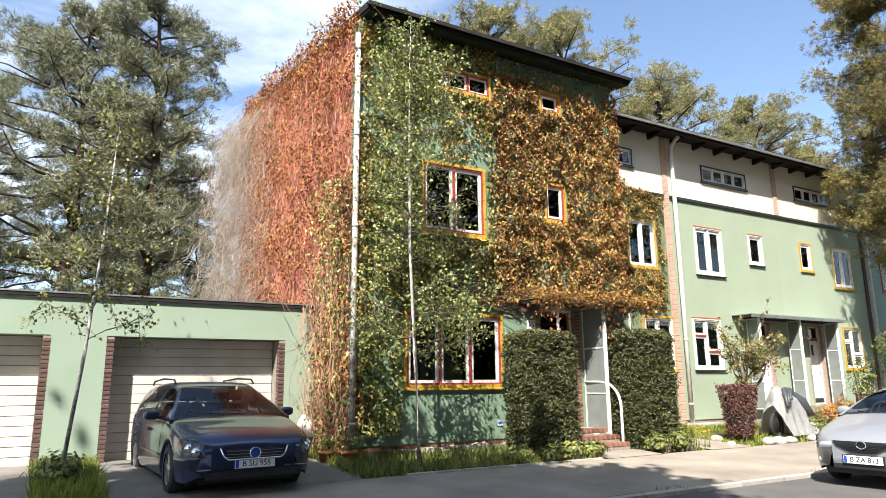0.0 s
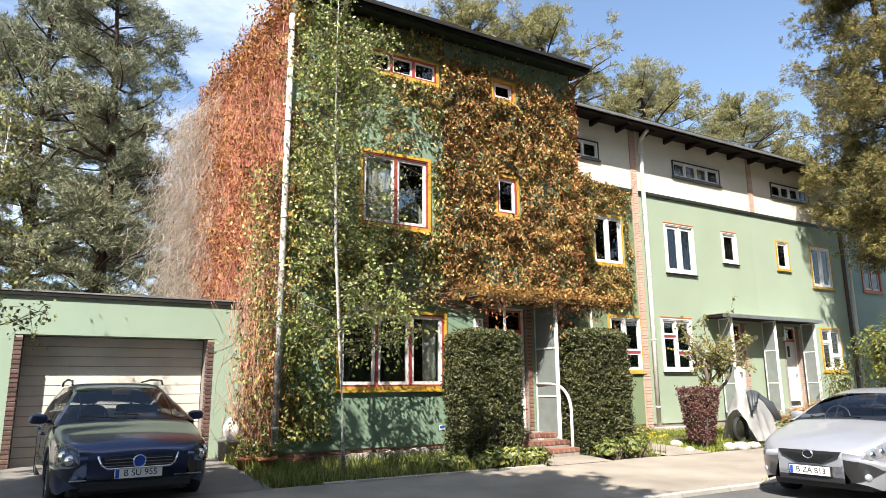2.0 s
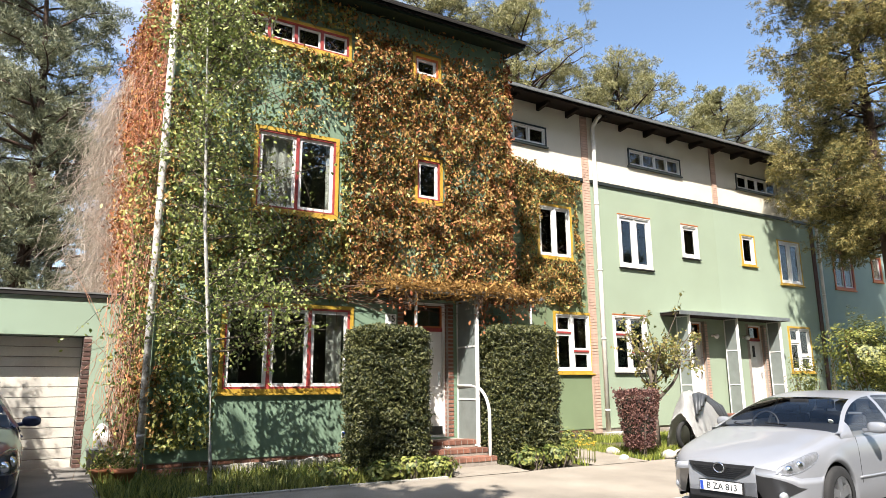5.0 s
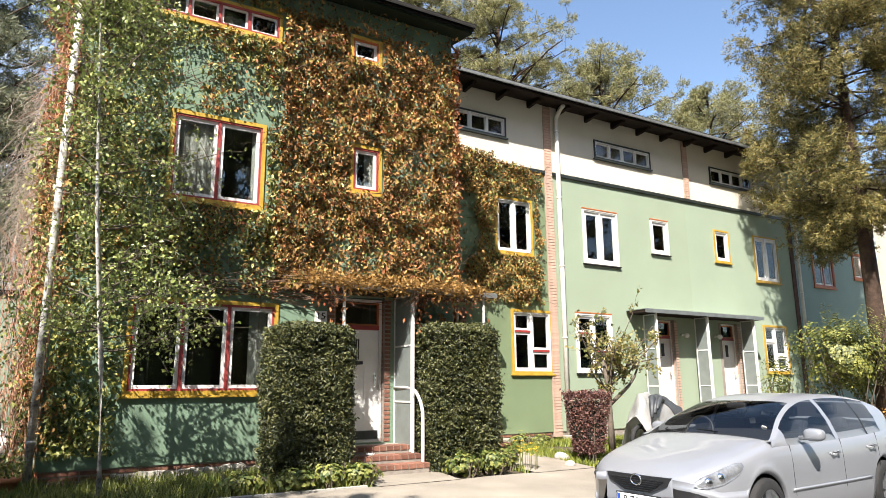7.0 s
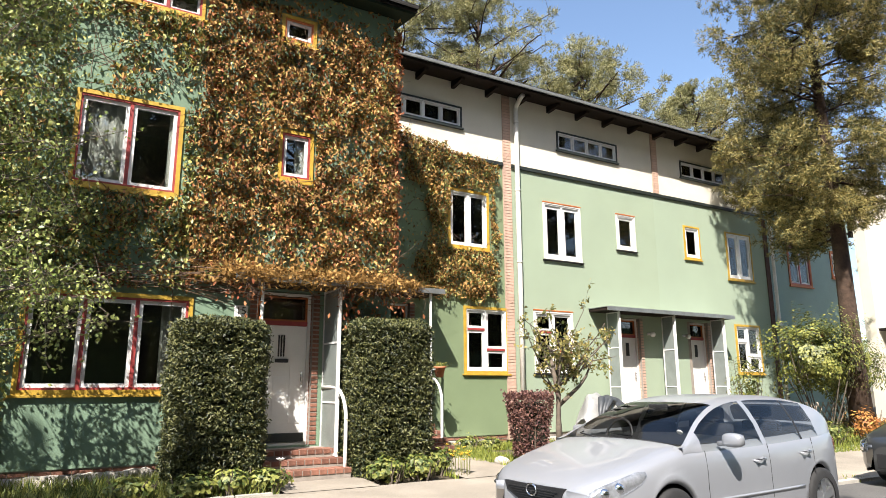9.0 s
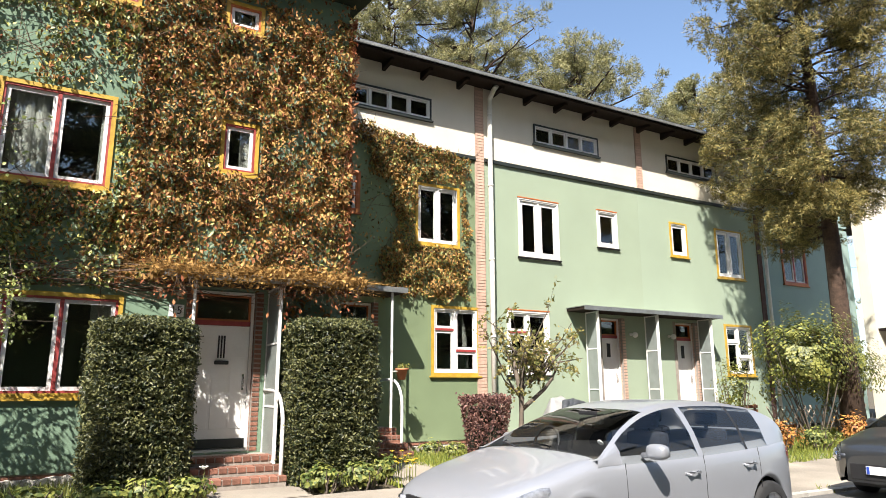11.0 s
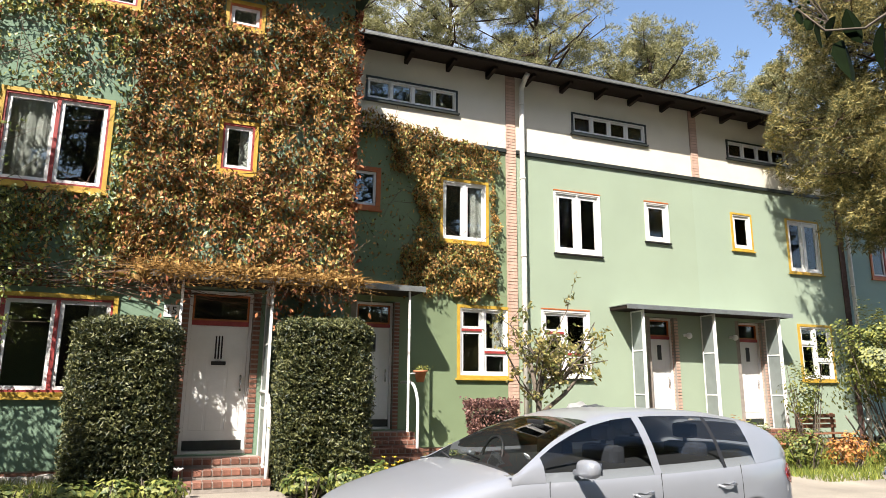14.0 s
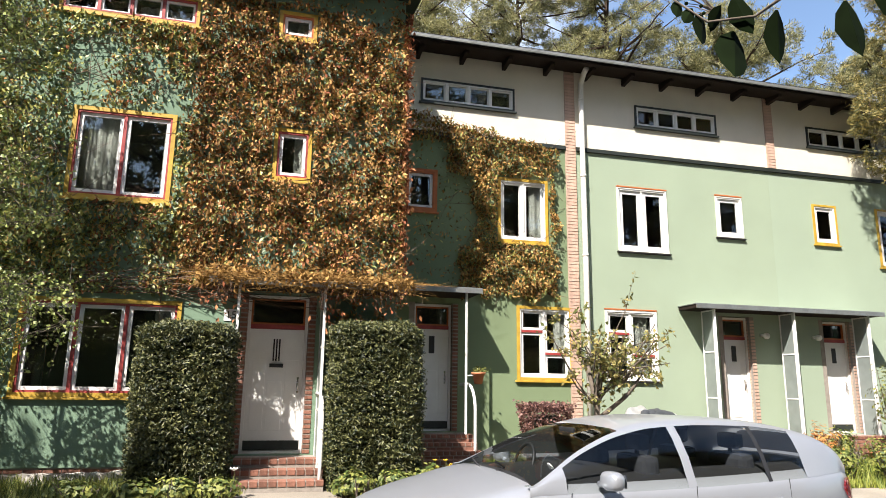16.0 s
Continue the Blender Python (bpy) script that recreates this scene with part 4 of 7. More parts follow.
# ---- hedges ----
def hedge(x0, x1, y0, y1, z1, label, seed):
    ob = empty("clipped_hedge", label, "hedge", ((x0 + x1) / 2, (y0 + y1) / 2, ground_z(0, y0)), group="clipped yew hedges by the door")
    w, d, h = (x1 - x0) / 2, (y1 - y0) / 2, z1 - ground_z(0, y0)
    bm = bmesh.new()
    bmesh.ops.create_cube(bm, size=1)
    bmesh.ops.subdivide_edges(bm, edges=bm.edges[:], cuts=9, use_grid_fill=True)

    def shape(p, grow):
        r = Vector((p.x * 2, p.y * 2, p.z + 0.5))
        k = max(0.0, (r.z - 0.86) / 0.14) ** 2 * 0.07 + max(0.0, 0.2 - r.z) * 0.55
        f = (1 - 0.17 * abs(r.x) ** 3 * abs(r.y) ** 3) * (1 - k)
        q = Vector((r.x * w * f, r.y * d * f, r.z * h - (0.09 * (r.x ** 6 + r.y ** 6) if r.z > 0.97 else 0)))
        nz = noise.noise((q.x * 1.8 + seed, q.y * 1.8, q.z * 1.8)) * 0.045 + noise.noise((q.x * 7, q.y * 7 + seed, q.z * 7)) * 0.03
        out = Vector((r.x if abs(r.x) > 0.98 else 0, r.y if abs(r.y) > 0.98 else 0, 1 if r.z > 0.98 else 0))
        return q + out * (nz + grow)

    for v in bm.verts:
        v.co = shape(v.co, -0.09)
    rng = np.random.default_rng(seed)
    pts = []
    faces = (("x", 1, d * h), ("x", -1, d * h), ("y", 1, w * h), ("y", -1, w * h), ("z", 1, w * d))
    for ax, s, area in faces:
        for _ in range(int(area * 4 * (520 if (ax, s) != ("y", 1) else 140))):
            a, b = rng.uniform(-0.5, 0.5, 2)
            p = Vector((s * 0.5, a, b)) if ax == "x" else Vector((a, s * 0.5, b)) if ax == "y" else Vector((a, b, 0.5))
            c = shape(p, rng.uniform(-0.085, 0.03))
            # a small flat spray of leaves at each shoot
            pts += [c + Vector((rng.normal(0, 0.034), rng.normal(0, 0.034), rng.normal(0, 0.012))) for _ in range(7)]
    # solid core coloured as the shade in the gaps of the hedge
    part("hedge_core", bm, M_LEAFSHADE, ob)
    leaf_cloud("hedge_leaves", pts, 0.058, M_YEW, ob, (0, -0.35, 0.7), 0.8, 0.3, 0.36, seed)
    return ob


hedge(7.66, 8.93, 10.08, 11.0, 2.50, "tall block of dark yew clipped flat before the wall", 3)
hedge(10.34, 11.68, 10.08, 11.05, 2.60, "tall clipped yew block between two porches", 4)


# ---- vines on the walls ----
def inside(x, z, o, pad=0.03):
    return o[0] - pad < x < o[1] + pad and o[2] - pad < z < o[3] + pad


def front_density(x, z):
    if any(inside(x, z, o) for o in (W1, W2, W3, W8, W9)) or inside(x, z, (8.9, 10.2, 0, 3.2)):
        return 0.0
    patch = noise.noise((x * 0.9, z * 0.9, 2.0)) + 0.5 * noise.noise((x * 2.4, z * 2.4, 5.0))
    if x > 7.95:
        if z < 3.15:
            return 0.12 if x > 10.3 and z > 2.4 else 0.0
        top = 8.35 - 0.35 * max(0.0, (x - 10.0)) + (0.5 if x > 11.2 else 0)
        d = 1.0 if z < top else 0.15
        return d * (0.72 + 0.6 * patch)
    if z < 3.0:
        return 0.42 + 0.6 * patch if x < 5.7 else 0.0
    if z < 4.45:
        return 0.50 + 0.6 * patch
    if x < 6.05:
        return 0.45 + 0.6 * patch
    if 6.05 < z < 7.2:
        return 0.22 + 0.55 * patch
    return 0.55 + 0.5 * patch


def row_density(x, z):
    if any(inside(x, z, o) for o in (W4, W4B, WS, A1)):
        return 0.0
    if z > 7.62 - 0.18 * (x - 12.0) + 0.25 * noise.noise((x * 2, 1, 1)) or x > 15.45 + 0.2 * noise.noise((z * 2, 3, 1)):
        return 0.0
    if z < 3.55 + 0.25 * noise.noise((x * 3, 5, 1)):
        return 0.0
    left = 12.0 if z > 6.9 else 12.9 if z > 6.2 else 13.5 if z > 4.6 else 13.2
    if x < left + 0.2 * noise.noise((z * 2, 9, 1)):
        return 0.05
    return 0.8 + 0.5 * noise.noise((x * 1.3, z * 1.3, 4.0))


def sample(fn, x0, x1, z0, z1, per_m2, rng):
    n = int((x1 - x0) * (z1 - z0) * per_m2)
    xs, zs, u = rng.uniform(x0, x1, n), rng.uniform(z0, z1, n), rng.uniform(0, 1, n)
    return [(a, b) for a, b, c in zip(xs, zs, u) if c < fn(a, b)]


rng = np.random.default_rng(11)
vine = empty("climbing_vine", "brown and olive autumn vine clinging to the green front", "climbing plant", kind="stuff")
pts = sample(front_density, 4.8, 11.56, 0.6, 8.75, 1950, rng)
kinds = {M_VINE: [], M_VINEGREEN: [], M_VINEGOLD: [], M_VINERED: []}
for x, z in pts:
    y = FY - 0.015 - rng.uniform() * (0.06 + 0.30 * max(0.0, 0.25 + noise.noise((x * 3.1, z * 3.1, 8.0))))
    g = (0.97 if z < 3.0 else 0.86 if x < 6.6 else 0.6) if x < 7.9 else 0.2
    u = rng.uniform()
    m = M_VINEGREEN if u < g else M_VINE if u < g + 0.58 * (1 - g) else M_VINEGOLD if u < g + 0.8 * (1 - g) else M_VINERED
    kinds[m].append((x, y, z))
for i, (m, c) in enumerate(kinds.items()):
    leaf_cloud("vine_leaves", c, 0.086, m, vine, (0, -0.6, 0.35), 0.85, 1.6, 0.5, 20 + i)
# bushy outer corner
n = 1700
zc = rng.uniform(3.2, 8.5, n)
c = np.stack([11.5 + np.abs(rng.normal(0, 0.08, n)), FY + rng.uniform(-0.12, 0.35, n), zc], 1)
leaf_cloud("vine_corner_leaves", c, 0.10, M_VINERED, vine, (0.5, -0.4, 0.2), 0.8, 1.2, 0.5, 31)
st = sample(lambda x, z: 0.0 if any(inside(x, z, o) for o in (W1, W2, W3, W8, W9, D1)) else (0.5 if x < 8 else 0.3), 4.8, 11.4, 2.9, 8.3, 45, rng)
strands("vine_stems", [(x, FY - 0.02 - 0.03 * rng.uniform(), z) for x, z in st], [(rng.uniform(-1, 1), -0.02, rng.uniform(-0.3, 1)) for _ in st], rng.uniform(0.4, 1.3, len(st)), 0.013, M_STEM, vine, 41, 6, 0.10)
# thick runners above the ground floor window
runs = [(x, FY - 0.06, 3.25 + 0.25 * rng.uniform(-1, 1)) for x in rng.uniform(5.0, 8.6, 40)]
strands("vine_runners", runs, [(1, -0.05, 0.1 * rng.normal()) for _ in runs], rng.uniform(1.0, 2.2, 40), 0.022, M_STEM, vine, 42, 8, 0.09)

vine2 = empty("climbing_vine", "olive and brown vine round the window of the recessed house", "climbing plant", kind="stuff")
pts = sample(row_density, 11.6, 15.6, 3.3, 7.75, 2000, rng)
kinds = {M_VINE: [], M_VINEGREEN: [], M_VINEGOLD: []}
for x, z in pts:
    u = rng.uniform()
    kinds[M_VINE if u < 0.42 else M_VINEGREEN if u < 0.72 else M_VINEGOLD].append((x, RY - 0.02 - rng.uniform() * (0.07 + 0.34 * max(0.0, 0.25 + noise.noise((x * 2.7, z * 2.7, 6.0)))), z))
for i, (m, c) in enumerate(kinds.items()):
    leaf_cloud("vine_leaves", c, 0.08, m, vine2, (0, -0.6, 0.35), 0.85, 1.6, 0.5, 50 + i)
st = sample(row_density, 11.6, 15.5, 3.4, 7.5, 20, rng)
strands("vine_stems", [(x, RY - 0.03, z) for x, z in st], [(rng.uniform(-1, 1), -0.02, rng.uniform(-1, 0.6)) for _ in st], rng.uniform(0.4, 1.2, len(st)), 0.013, M_STEM, vine2, 55, 6, 0.12)

# dry fringe along the porch canopy
fringe = empty("porch_vine", "golden dry vine bundle draped along the porch canopy edge", "climbing plant", kind="stuff")
n = 420
c = np.stack([rng.uniform(8.35, 11.55, n), 10.6 + rng.normal(0, 0.07, n), 3.24 + rng.normal(0, 0.05, n)], 1)
strands("fringe_stems", c, np.stack([rng.choice([-1, 1], n) * rng.uniform(0.6, 1, n), rng.normal(0, 0.15, n), rng.normal(0, 0.12, n)], 1), rng.uniform(0.3, 0.9, n), 0.008, M_VINEGOLD, fringe, 61, 5, 0.12)
n = 1900
c = np.stack([rng.uniform(8.3, 11.6, n), 10.62 + rng.normal(0, 0.09, n), 3.25 + rng.normal(0, 0.085, n)], 1)
leaf_cloud("fringe_leaves", c, 0.085, M_VINEGOLD, fringe, (0, -0.4, 0.3), 0.8, 1.0, 0.5, 62)
n = 130
c = np.stack([rng.choice([8.6, 8.8, 10.15, 10.3, 10.7, 11.1, 11.4], n) + rng.normal(0, 0.12, n), 10.6 + rng.normal(0, 0.05, n), np.full(n, 3.16)], 1)
strands("hanging_stems", c, np.stack([rng.normal(0, 0.2, n), rng.normal(0, 0.1, n), -np.ones(n)], 1), rng.uniform(0.1, 0.45, n), 0.008, M_STEM, fringe, 63, 5, 0.2)
n = 170
c = np.stack([rng.choice([8.5, 8.75, 10.3, 10.8, 11.3], n) + rng.normal(0, 0.14, n), 10.62 + rng.normal(0, 0.07, n), 3.12 - np.abs(rng.normal(0, 0.28, n))], 1)
leaf_cloud("hanging_leaves", c, 0.08, M_VINERED, fringe, (0, -0.5, 0.1), 0.8, 1.6, 0.5, 64)

# the gable's curtain of stems
gable = empty("gable_vine", "thick curtain of rust-brown dry vine stems hanging on the gable", "climbing plant", kind="stuff")


def gable_top(y):
    return 9.02 + (y - FY) * 0.116


n = 1500
gy = rng.uniform(FY + 0.0, 20.6, n)
gz = np.array([rng.uniform(1.0, gable_top(y) + 0.1) for y in gy])
strands("gable_stems", np.stack([4.74 - np.abs(rng.normal(0, 0.09, n)), gy, gz], 1), np.stack([rng.normal(-0.03, 0.06, n), rng.normal(0, 0.22, n), -np.ones(n)], 1), rng.uniform(0.4, 1.8, n), rng.uniform(0.008, 0.022, n), M_DRYSTEM, gable, 71, 7, 0.16)
n = 62000
gy = rng.uniform(FY - 0.05, 20.7, n)
gz = np.array([rng.uniform(0.6, gable_top(y) + 0.26) for y in gy])
lump = np.array([noise.noise((3.0, y * 2.2, z * 1.5)) for y, z in zip(gy, gz)])
keep = rng.uniform(size=n) < 0.42 + 1.1 * lump + np.array([0.5 * noise.noise((3.0, y * 0.5, z * 0.4)) + (0.5 if z > gable_top(y) - 0.5 else 0.0) for y, z in zip(gy, gz)])
c = np.stack([4.73 - rng.uniform(size=n) * (0.08 + 0.5 * np.maximum(0.0, 0.2 + lump)), gy, gz], 1)[keep]
leaf_cloud("gable_leaves", c[: len(c) * 11 // 20], 0.085, M_VINERED, gable, (-0.6, -0.2, 0.2), 0.9, 1.8, 0.42, 72)
leaf_cloud("gable_leaves", c[len(c) * 11 // 20:], 0.085, M_VINE, gable, (-0.6, -0.2, 0.2), 0.9, 1.8, 0.42, 73)
# trailing leaves round the corner pipe
n = 2600
gz = rng.uniform(0.5, 8.7, n)
c = np.stack([4.80 + rng.normal(0, 0.12, n), FY - 0.02 - np.abs(rng.normal(0, 0.09, n)), gz], 1)[rng.uniform(size=n) < np.array([0.45 + 1.2 * noise.noise((z * 1.1, 2.0, 4.0)) for z in gz])]
leaf_cloud("corner_leaves", c, 0.08, M_VINE, gable, (-0.3, -0.6, 0.2), 0.9, 1.6, 0.5, 77)
n = 2600
gz = rng.uniform(0.4, 5.5, n)
c = np.stack([4.72 - np.abs(rng.normal(0, 0.22, n)), FY + 0.1 + np.abs(rng.normal(0, 0.8, n)), gz], 1)
leaf_cloud("gable_low_leaves", c, 0.09, M_VINEGREEN, gable, (-0.5, -0.5, 0.2), 0.9, 1.4, 0.5, 74)
n = 260
c = np.stack([4.6 - np.abs(rng.normal(0, 0.2, n)), rng.uniform(FY, 13.2, n), rng.uniform(0.3, 3.5, n)], 1)
strands("gable_low_stems", c, np.stack([rng.normal(-0.1, 0.2, n), rng.normal(-0.1, 0.2, n), rng.choice([-1, 1], n)], 1), rng.uniform(0.5, 1.4, n), 0.014, M_DRYSTEM, gable, 75, 6, 0.12)
grey = empty("bare_creeper", "mass of bare silver-grey creeper twigs at the gable's far end", "climbing plant", kind="stuff")
n = 5000
gy = 15.6 + 5.9 * rng.beta(2.6, 1.0, n)
gz = np.array([rng.uniform(1.5, gable_top(y) - 0.1) for y in gy])
off = np.abs(rng.normal(0, 0.05 + 0.09 * (gy - 15.6), n))
strands("grey_twigs", np.stack([4.7 - off, gy, gz - off * 0.5], 1), np.stack([rng.normal(-0.15, 0.35, n), rng.normal(0.1, 0.3, n), -np.ones(n) * rng.uniform(0.3, 1, n)], 1), rng.uniform(0.4, 1.3, n), 0.014, M_GREYTWIG, grey, 76, 5, 0.22)


# ---- trees ----
def limb_points(a, b, bend, rng, n=6):
    a, b = np.array(a, float), np.array(b, float)
    out = []
    w = rng.normal(size=3) * bend
    for k in range(n + 1):
        t = k / n
        out.append(tuple(a + (b - a) * t + w * math.sin(math.pi * t) + rng.normal(size=3) * bend * 0.15 * (0 < k < n)))
    return out


def needle_tufts(name, centres, ways, length, count, width, material, parent, seed):
    """Tufts of needles: thin triangles spraying from each twig end."""
    rng = np.random.default_rng(seed)
    c = np.repeat(np.asarray(centres, float), count, 0)
    w = np.repeat(np.asarray(ways, float), count, 0)
    n = len(c)
    d = w + rng.normal(size=(n, 3)) * 0.75
    d /= np.linalg.norm(d, axis=1, keepdims=True)
    side = np.cross(d, rng.normal(size=(n, 3)))
    side /= np.linalg.norm(side, axis=1, keepdims=True) + 1e-9
    L = length * rng.uniform(0.6, 1.2, (n, 1))
    b = c + rng.normal(size=(n, 3)) * length * 0.35
    v = np.stack([b - side * width, b + side * width, b + d * L], 1)
    return raw_mesh(name, v.reshape(-1, 3), np.arange(n * 3).reshape(-1, 3), material, parent)


def pine(height, crown_from, radius, needle, label, seed, at, group="", category="pine tree", bark=None, tuft=0.18, tufts=16, droop=0.0, clumps=60, count=15, flat=0.5, width=0.0145, puffs=6, pad=0.46, stout=0.30, girth=0.018):
    """A pine: leaning trunk, limbs, twigs and layered clumps of needle tufts with gaps."""
    rng = np.random.default_rng(seed)
    ob = empty("conifer", label, category, at, group)
    bm = bmesh.new()
    lean = rng.normal(size=2) * 0.35
    trunk = [(lean[0] * t + 0.15 * math.sin(5 * t + seed), lean[1] * t, height * t) for t in np.linspace(0, 1, 9)]
    r0 = height * girth
    tube(bm, trunk, [r0 * (1 - 0.85 * t) * (1.25 if t == 0 else 1) for t in np.linspace(0, 1, 9)], 9)
    part("trunk", bm, bark or M_BARK, ob, smooth=True)
    bm = bmesh.new()
    C, W = [], []
    for k in range(clumps):
        t = crown_from + (1 - crown_from) * (k + rng.uniform()) / clumps
        base = Vector((lean[0] * t, lean[1] * t, height * t * 0.985))
        a = rng.uniform(0, math.tau)
        s = (t - crown_from) / (1 - crown_from)
        reach = radius * (0.35 + 0.75 * math.sin(math.pi * min(1, 0.18 + 0.80 * s)) ** 0.8) * rng.uniform(0.5, 1.05) * (1 if s < 0.93 else 0.5)
        tip = base + Vector((math.cos(a) * reach, math.sin(a) * reach, reach * rng.uniform(0.0, 0.45) - droop * reach))
        p = limb_points(base, tip, reach * 0.07, rng, 5)
        tube(bm, p, [r0 * stout * (1 - 0.85 * i / 5) * (1.1 - 0.7 * s) + 0.006 for i in range(6)], 5, False)
        side = Vector((-math.sin(a), math.cos(a), 0))
        out = Vector((math.cos(a), math.sin(a), 0))
        for _ in range(puffs):
            # a side twig that ends in a flat pad of needle tufts
            u = rng.uniform(0.3, 1.0)
            foot = Vector(p[min(5, int(u * 5.99))])
            heart = foot + side * rng.normal() * reach * 0.22 * (0.4 + u) + out * abs(rng.normal()) * 0.22 + Vector((0, 0, rng.uniform(0.0, 0.45) - droop * rng.uniform(0.2, 1.0)))
            tube(bm, [tuple(foot), tuple((foot + heart) / 2 + Vector((0, 0, 0.06))), tuple(heart)], [0.014, 0.010, 0.004], 3, False)
            rp = pad * rng.uniform(0.6, 1.25)
            d3 = rng.normal(size=(tufts, 3))
            d3 /= np.linalg.norm(d3, axis=1, keepdims=True)
            for e in d3 * (rng.uniform(0.25, 1, (tufts, 1)) ** 0.5):
                C.append(heart + Vector((e[0] * rp, e[1] * rp, e[2] * rp * flat)))
                W.append((e[0] * 0.8 + out.x * 0.25, e[1] * 0.8 + out.y * 0.25, e[2] * 0.5 + 0.5 - 2.2 * droop))
    part("branchwork", bm, bark or M_BARK, ob)
    needle_tufts("needles", C, W, tuft, count, width, needle, ob, seed)
    return ob


pa = pine(15.4, 0.16, 2.5, M_NEEDLEB, "tall blue-green pine with layered open crown", 5, (2.5, 24.5, 0.2), "pines behind the garages", clumps=74, puffs=6)
pb = pine(16.5, 0.30, 3.6, M_NEEDLEB, "old dark-barked pine with wide ragged crown", 6, (-0.1, 28, 0.2), "pines behind the garages", clumps=74, puffs=6)
for src, m in ((pb, pose(3.4, 42, 0.2, 0, 0, 130)), (pa, pose(-6.5, 27, 0.2, 0, 0, 210)), (pb, pose(-3.6, 37, 0.2, 0, 0, 40)), (pa, pose(7.6, 46, -1.5, 0, 0, 20))):
    copy_thing(src, m)
# trees across the street, mirrored in the windows; made this tall to cut skylight
po = pine(27.0, 0.12, 4.9, M_NEEDLE, "unseen pine across the street, oversized to cut skylight", 7, (-16, -13.5, -0.05), "pines across the street", clumps=64, puffs=6, pad=0.85, tufts=9, count=6, tuft=0.48, width=0.085)
for k, x in enumerate(range(-11, 44, 5)):
    copy_thing(po, pose(x + 1.5 * math.sin(k * 2.1), -14.0 - 2.0 * math.sin(k * 1.3), -0.05, 0, 0, 67 * k + 20))
pc = pine(23.4, 0.5, 4.5, M_NEEDLE, "tall pine rising behind the terrace roof", 8, (26.0, 29.5, 0.2), "pines behind the terrace", clumps=60, puffs=7, pad=0.52, tuft=0.20, width=0.017)
pd = pine(19.2, 0.6, 4.1, M_NEEDLE, "broad-crowned pine behind the terrace roof", 9, (30.6, 26.1, 0.2), "pines behind the terrace", clumps=56, puffs=7, pad=0.52, tuft=0.20, width=0.017)
for src, m in ((pc, pose(20.5, 31, 0.2, 0, 0, 100)), (pc, pose(15.5, 33, 0.2, 0, 0, 200)), (pd, pose(42.2, 28, 1.8, 0, 0, 60)), (pd, pose(50, 30, 0.2, 0, 0, 150)), (pc, pose(62, 35, -4.5, 0, 0, 20)), (pd, pose(38, 33, -0.5, 0, 0, 310))):
    copy_thing(src, m)
pine(19.5, 0.29, 2.4, M_LARCH, "large golden-green conifer with hanging sprays by the pavement", 12, (25.1, 10.5, 0.1), category="conifer", clumps=150, puffs=9, tufts=14, count=16, droop=0.26, tuft=0.13, width=0.013, flat=0.95, pad=0.40, stout=0.16, girth=0.0135)


def leafy_tree(name, at, trunk, limbs, leaf, leaf_size, bark, label, category, seed, per_limb=120, spread=0.3, droop=0.0, aspect=0.7):
    """trunk: points with radii; limbs: (start, end, radius). Leaves gather along the outer part of each limb."""
    rng = np.random.default_rng(seed)
    ob = empty(name, label, category, at)
    bm = bmesh.new()
    tube(bm, [p for p, r in trunk], [r for p, r in trunk], 9)
    part("trunk", bm, bark, ob, smooth=True)
    bm = bmesh.new()
    C = []
    for a, b, r in limbs:
        L = (Vector(b) - Vector(a)).length
        p = limb_points(a, b, L * 0.08, rng, 5)
        tube(bm, p, [r * (1 - 0.8 * i / 5) + 0.003 for i in range(6)], 5, False)
        for k in range(max(3, per_limb // 12)):
            u = rng.uniform(0.3, 1.0)
            q = Vector(p[min(5, int(u * 5.99))])
            tip = q + Vector(rng.normal(size=3) * spread) - Vector((0, 0, droop * rng.uniform()))
            tube(bm, [tuple(q), tuple((q + tip) / 2 + Vector((0, 0, 0.05))), tuple(tip)], [0.006, 0.004, 0.002], 3, False)
            for _ in range(12):
                C.append(q + (tip - q) * rng.uniform(0.2, 1.1) + Vector(rng.normal(size=3) * spread * 0.22))
    part("branchwork", bm, M_BARKGREY if bark is M_BIRCH else bark, ob)
    leaf_cloud("leaves", C, leaf_size, leaf, ob, (0, 0, 0.4), 1.0, 0.6, aspect, seed)
    return ob


rng = np.random.default_rng(77)
trunk = [((0, 0, 0), 0.040), ((-0.12, -0.1, 1.6), 0.032), ((-0.36, -0.35, 3.6), 0.024), ((-0.5, -0.6, 5.4), 0.018), ((-0.6, -0.8, 6.7), 0.009), ((-0.62, -0.9, 7.6), 0.003)]
limbs = []
for k in range(64):
    z = rng.uniform(1.7, 7.4)
    t = z / 8.0
    a = rng.uniform(0, math.tau)
    r = (1.35 - 0.9 * t) * rng.uniform(0.5, 1.1) + 0.2
    limbs.append(((-0.6 * t, -0.85 * t * t, z), (-0.6 * t + r * math.cos(a) + 0.18, -0.85 * t * t + 0.75 * r * math.sin(a), z + r * 0.35), 0.010))
birch = leafy_tree("birch_tree", (5.50, 10.35, 0.2), trunk, limbs, M_BIRCHLEAF, 0.056, M_BIRCH, "slender white-barked birch with small yellow-green leaves", "birch tree", 81, 168, 0.28, 0.25, 0.75)
limbs2 = [((0.18 + 0.009 * k, -0.06, 2.0 + 0.18 * k), (0.18 + 0.009 * k + 0.85 * math.cos(k * 2.4) * (1 - k / 22), 0.7 * math.sin(k * 2.4) * (1 - k / 22), 2.4 + 0.19 * k), 0.007) for k in range(18)]
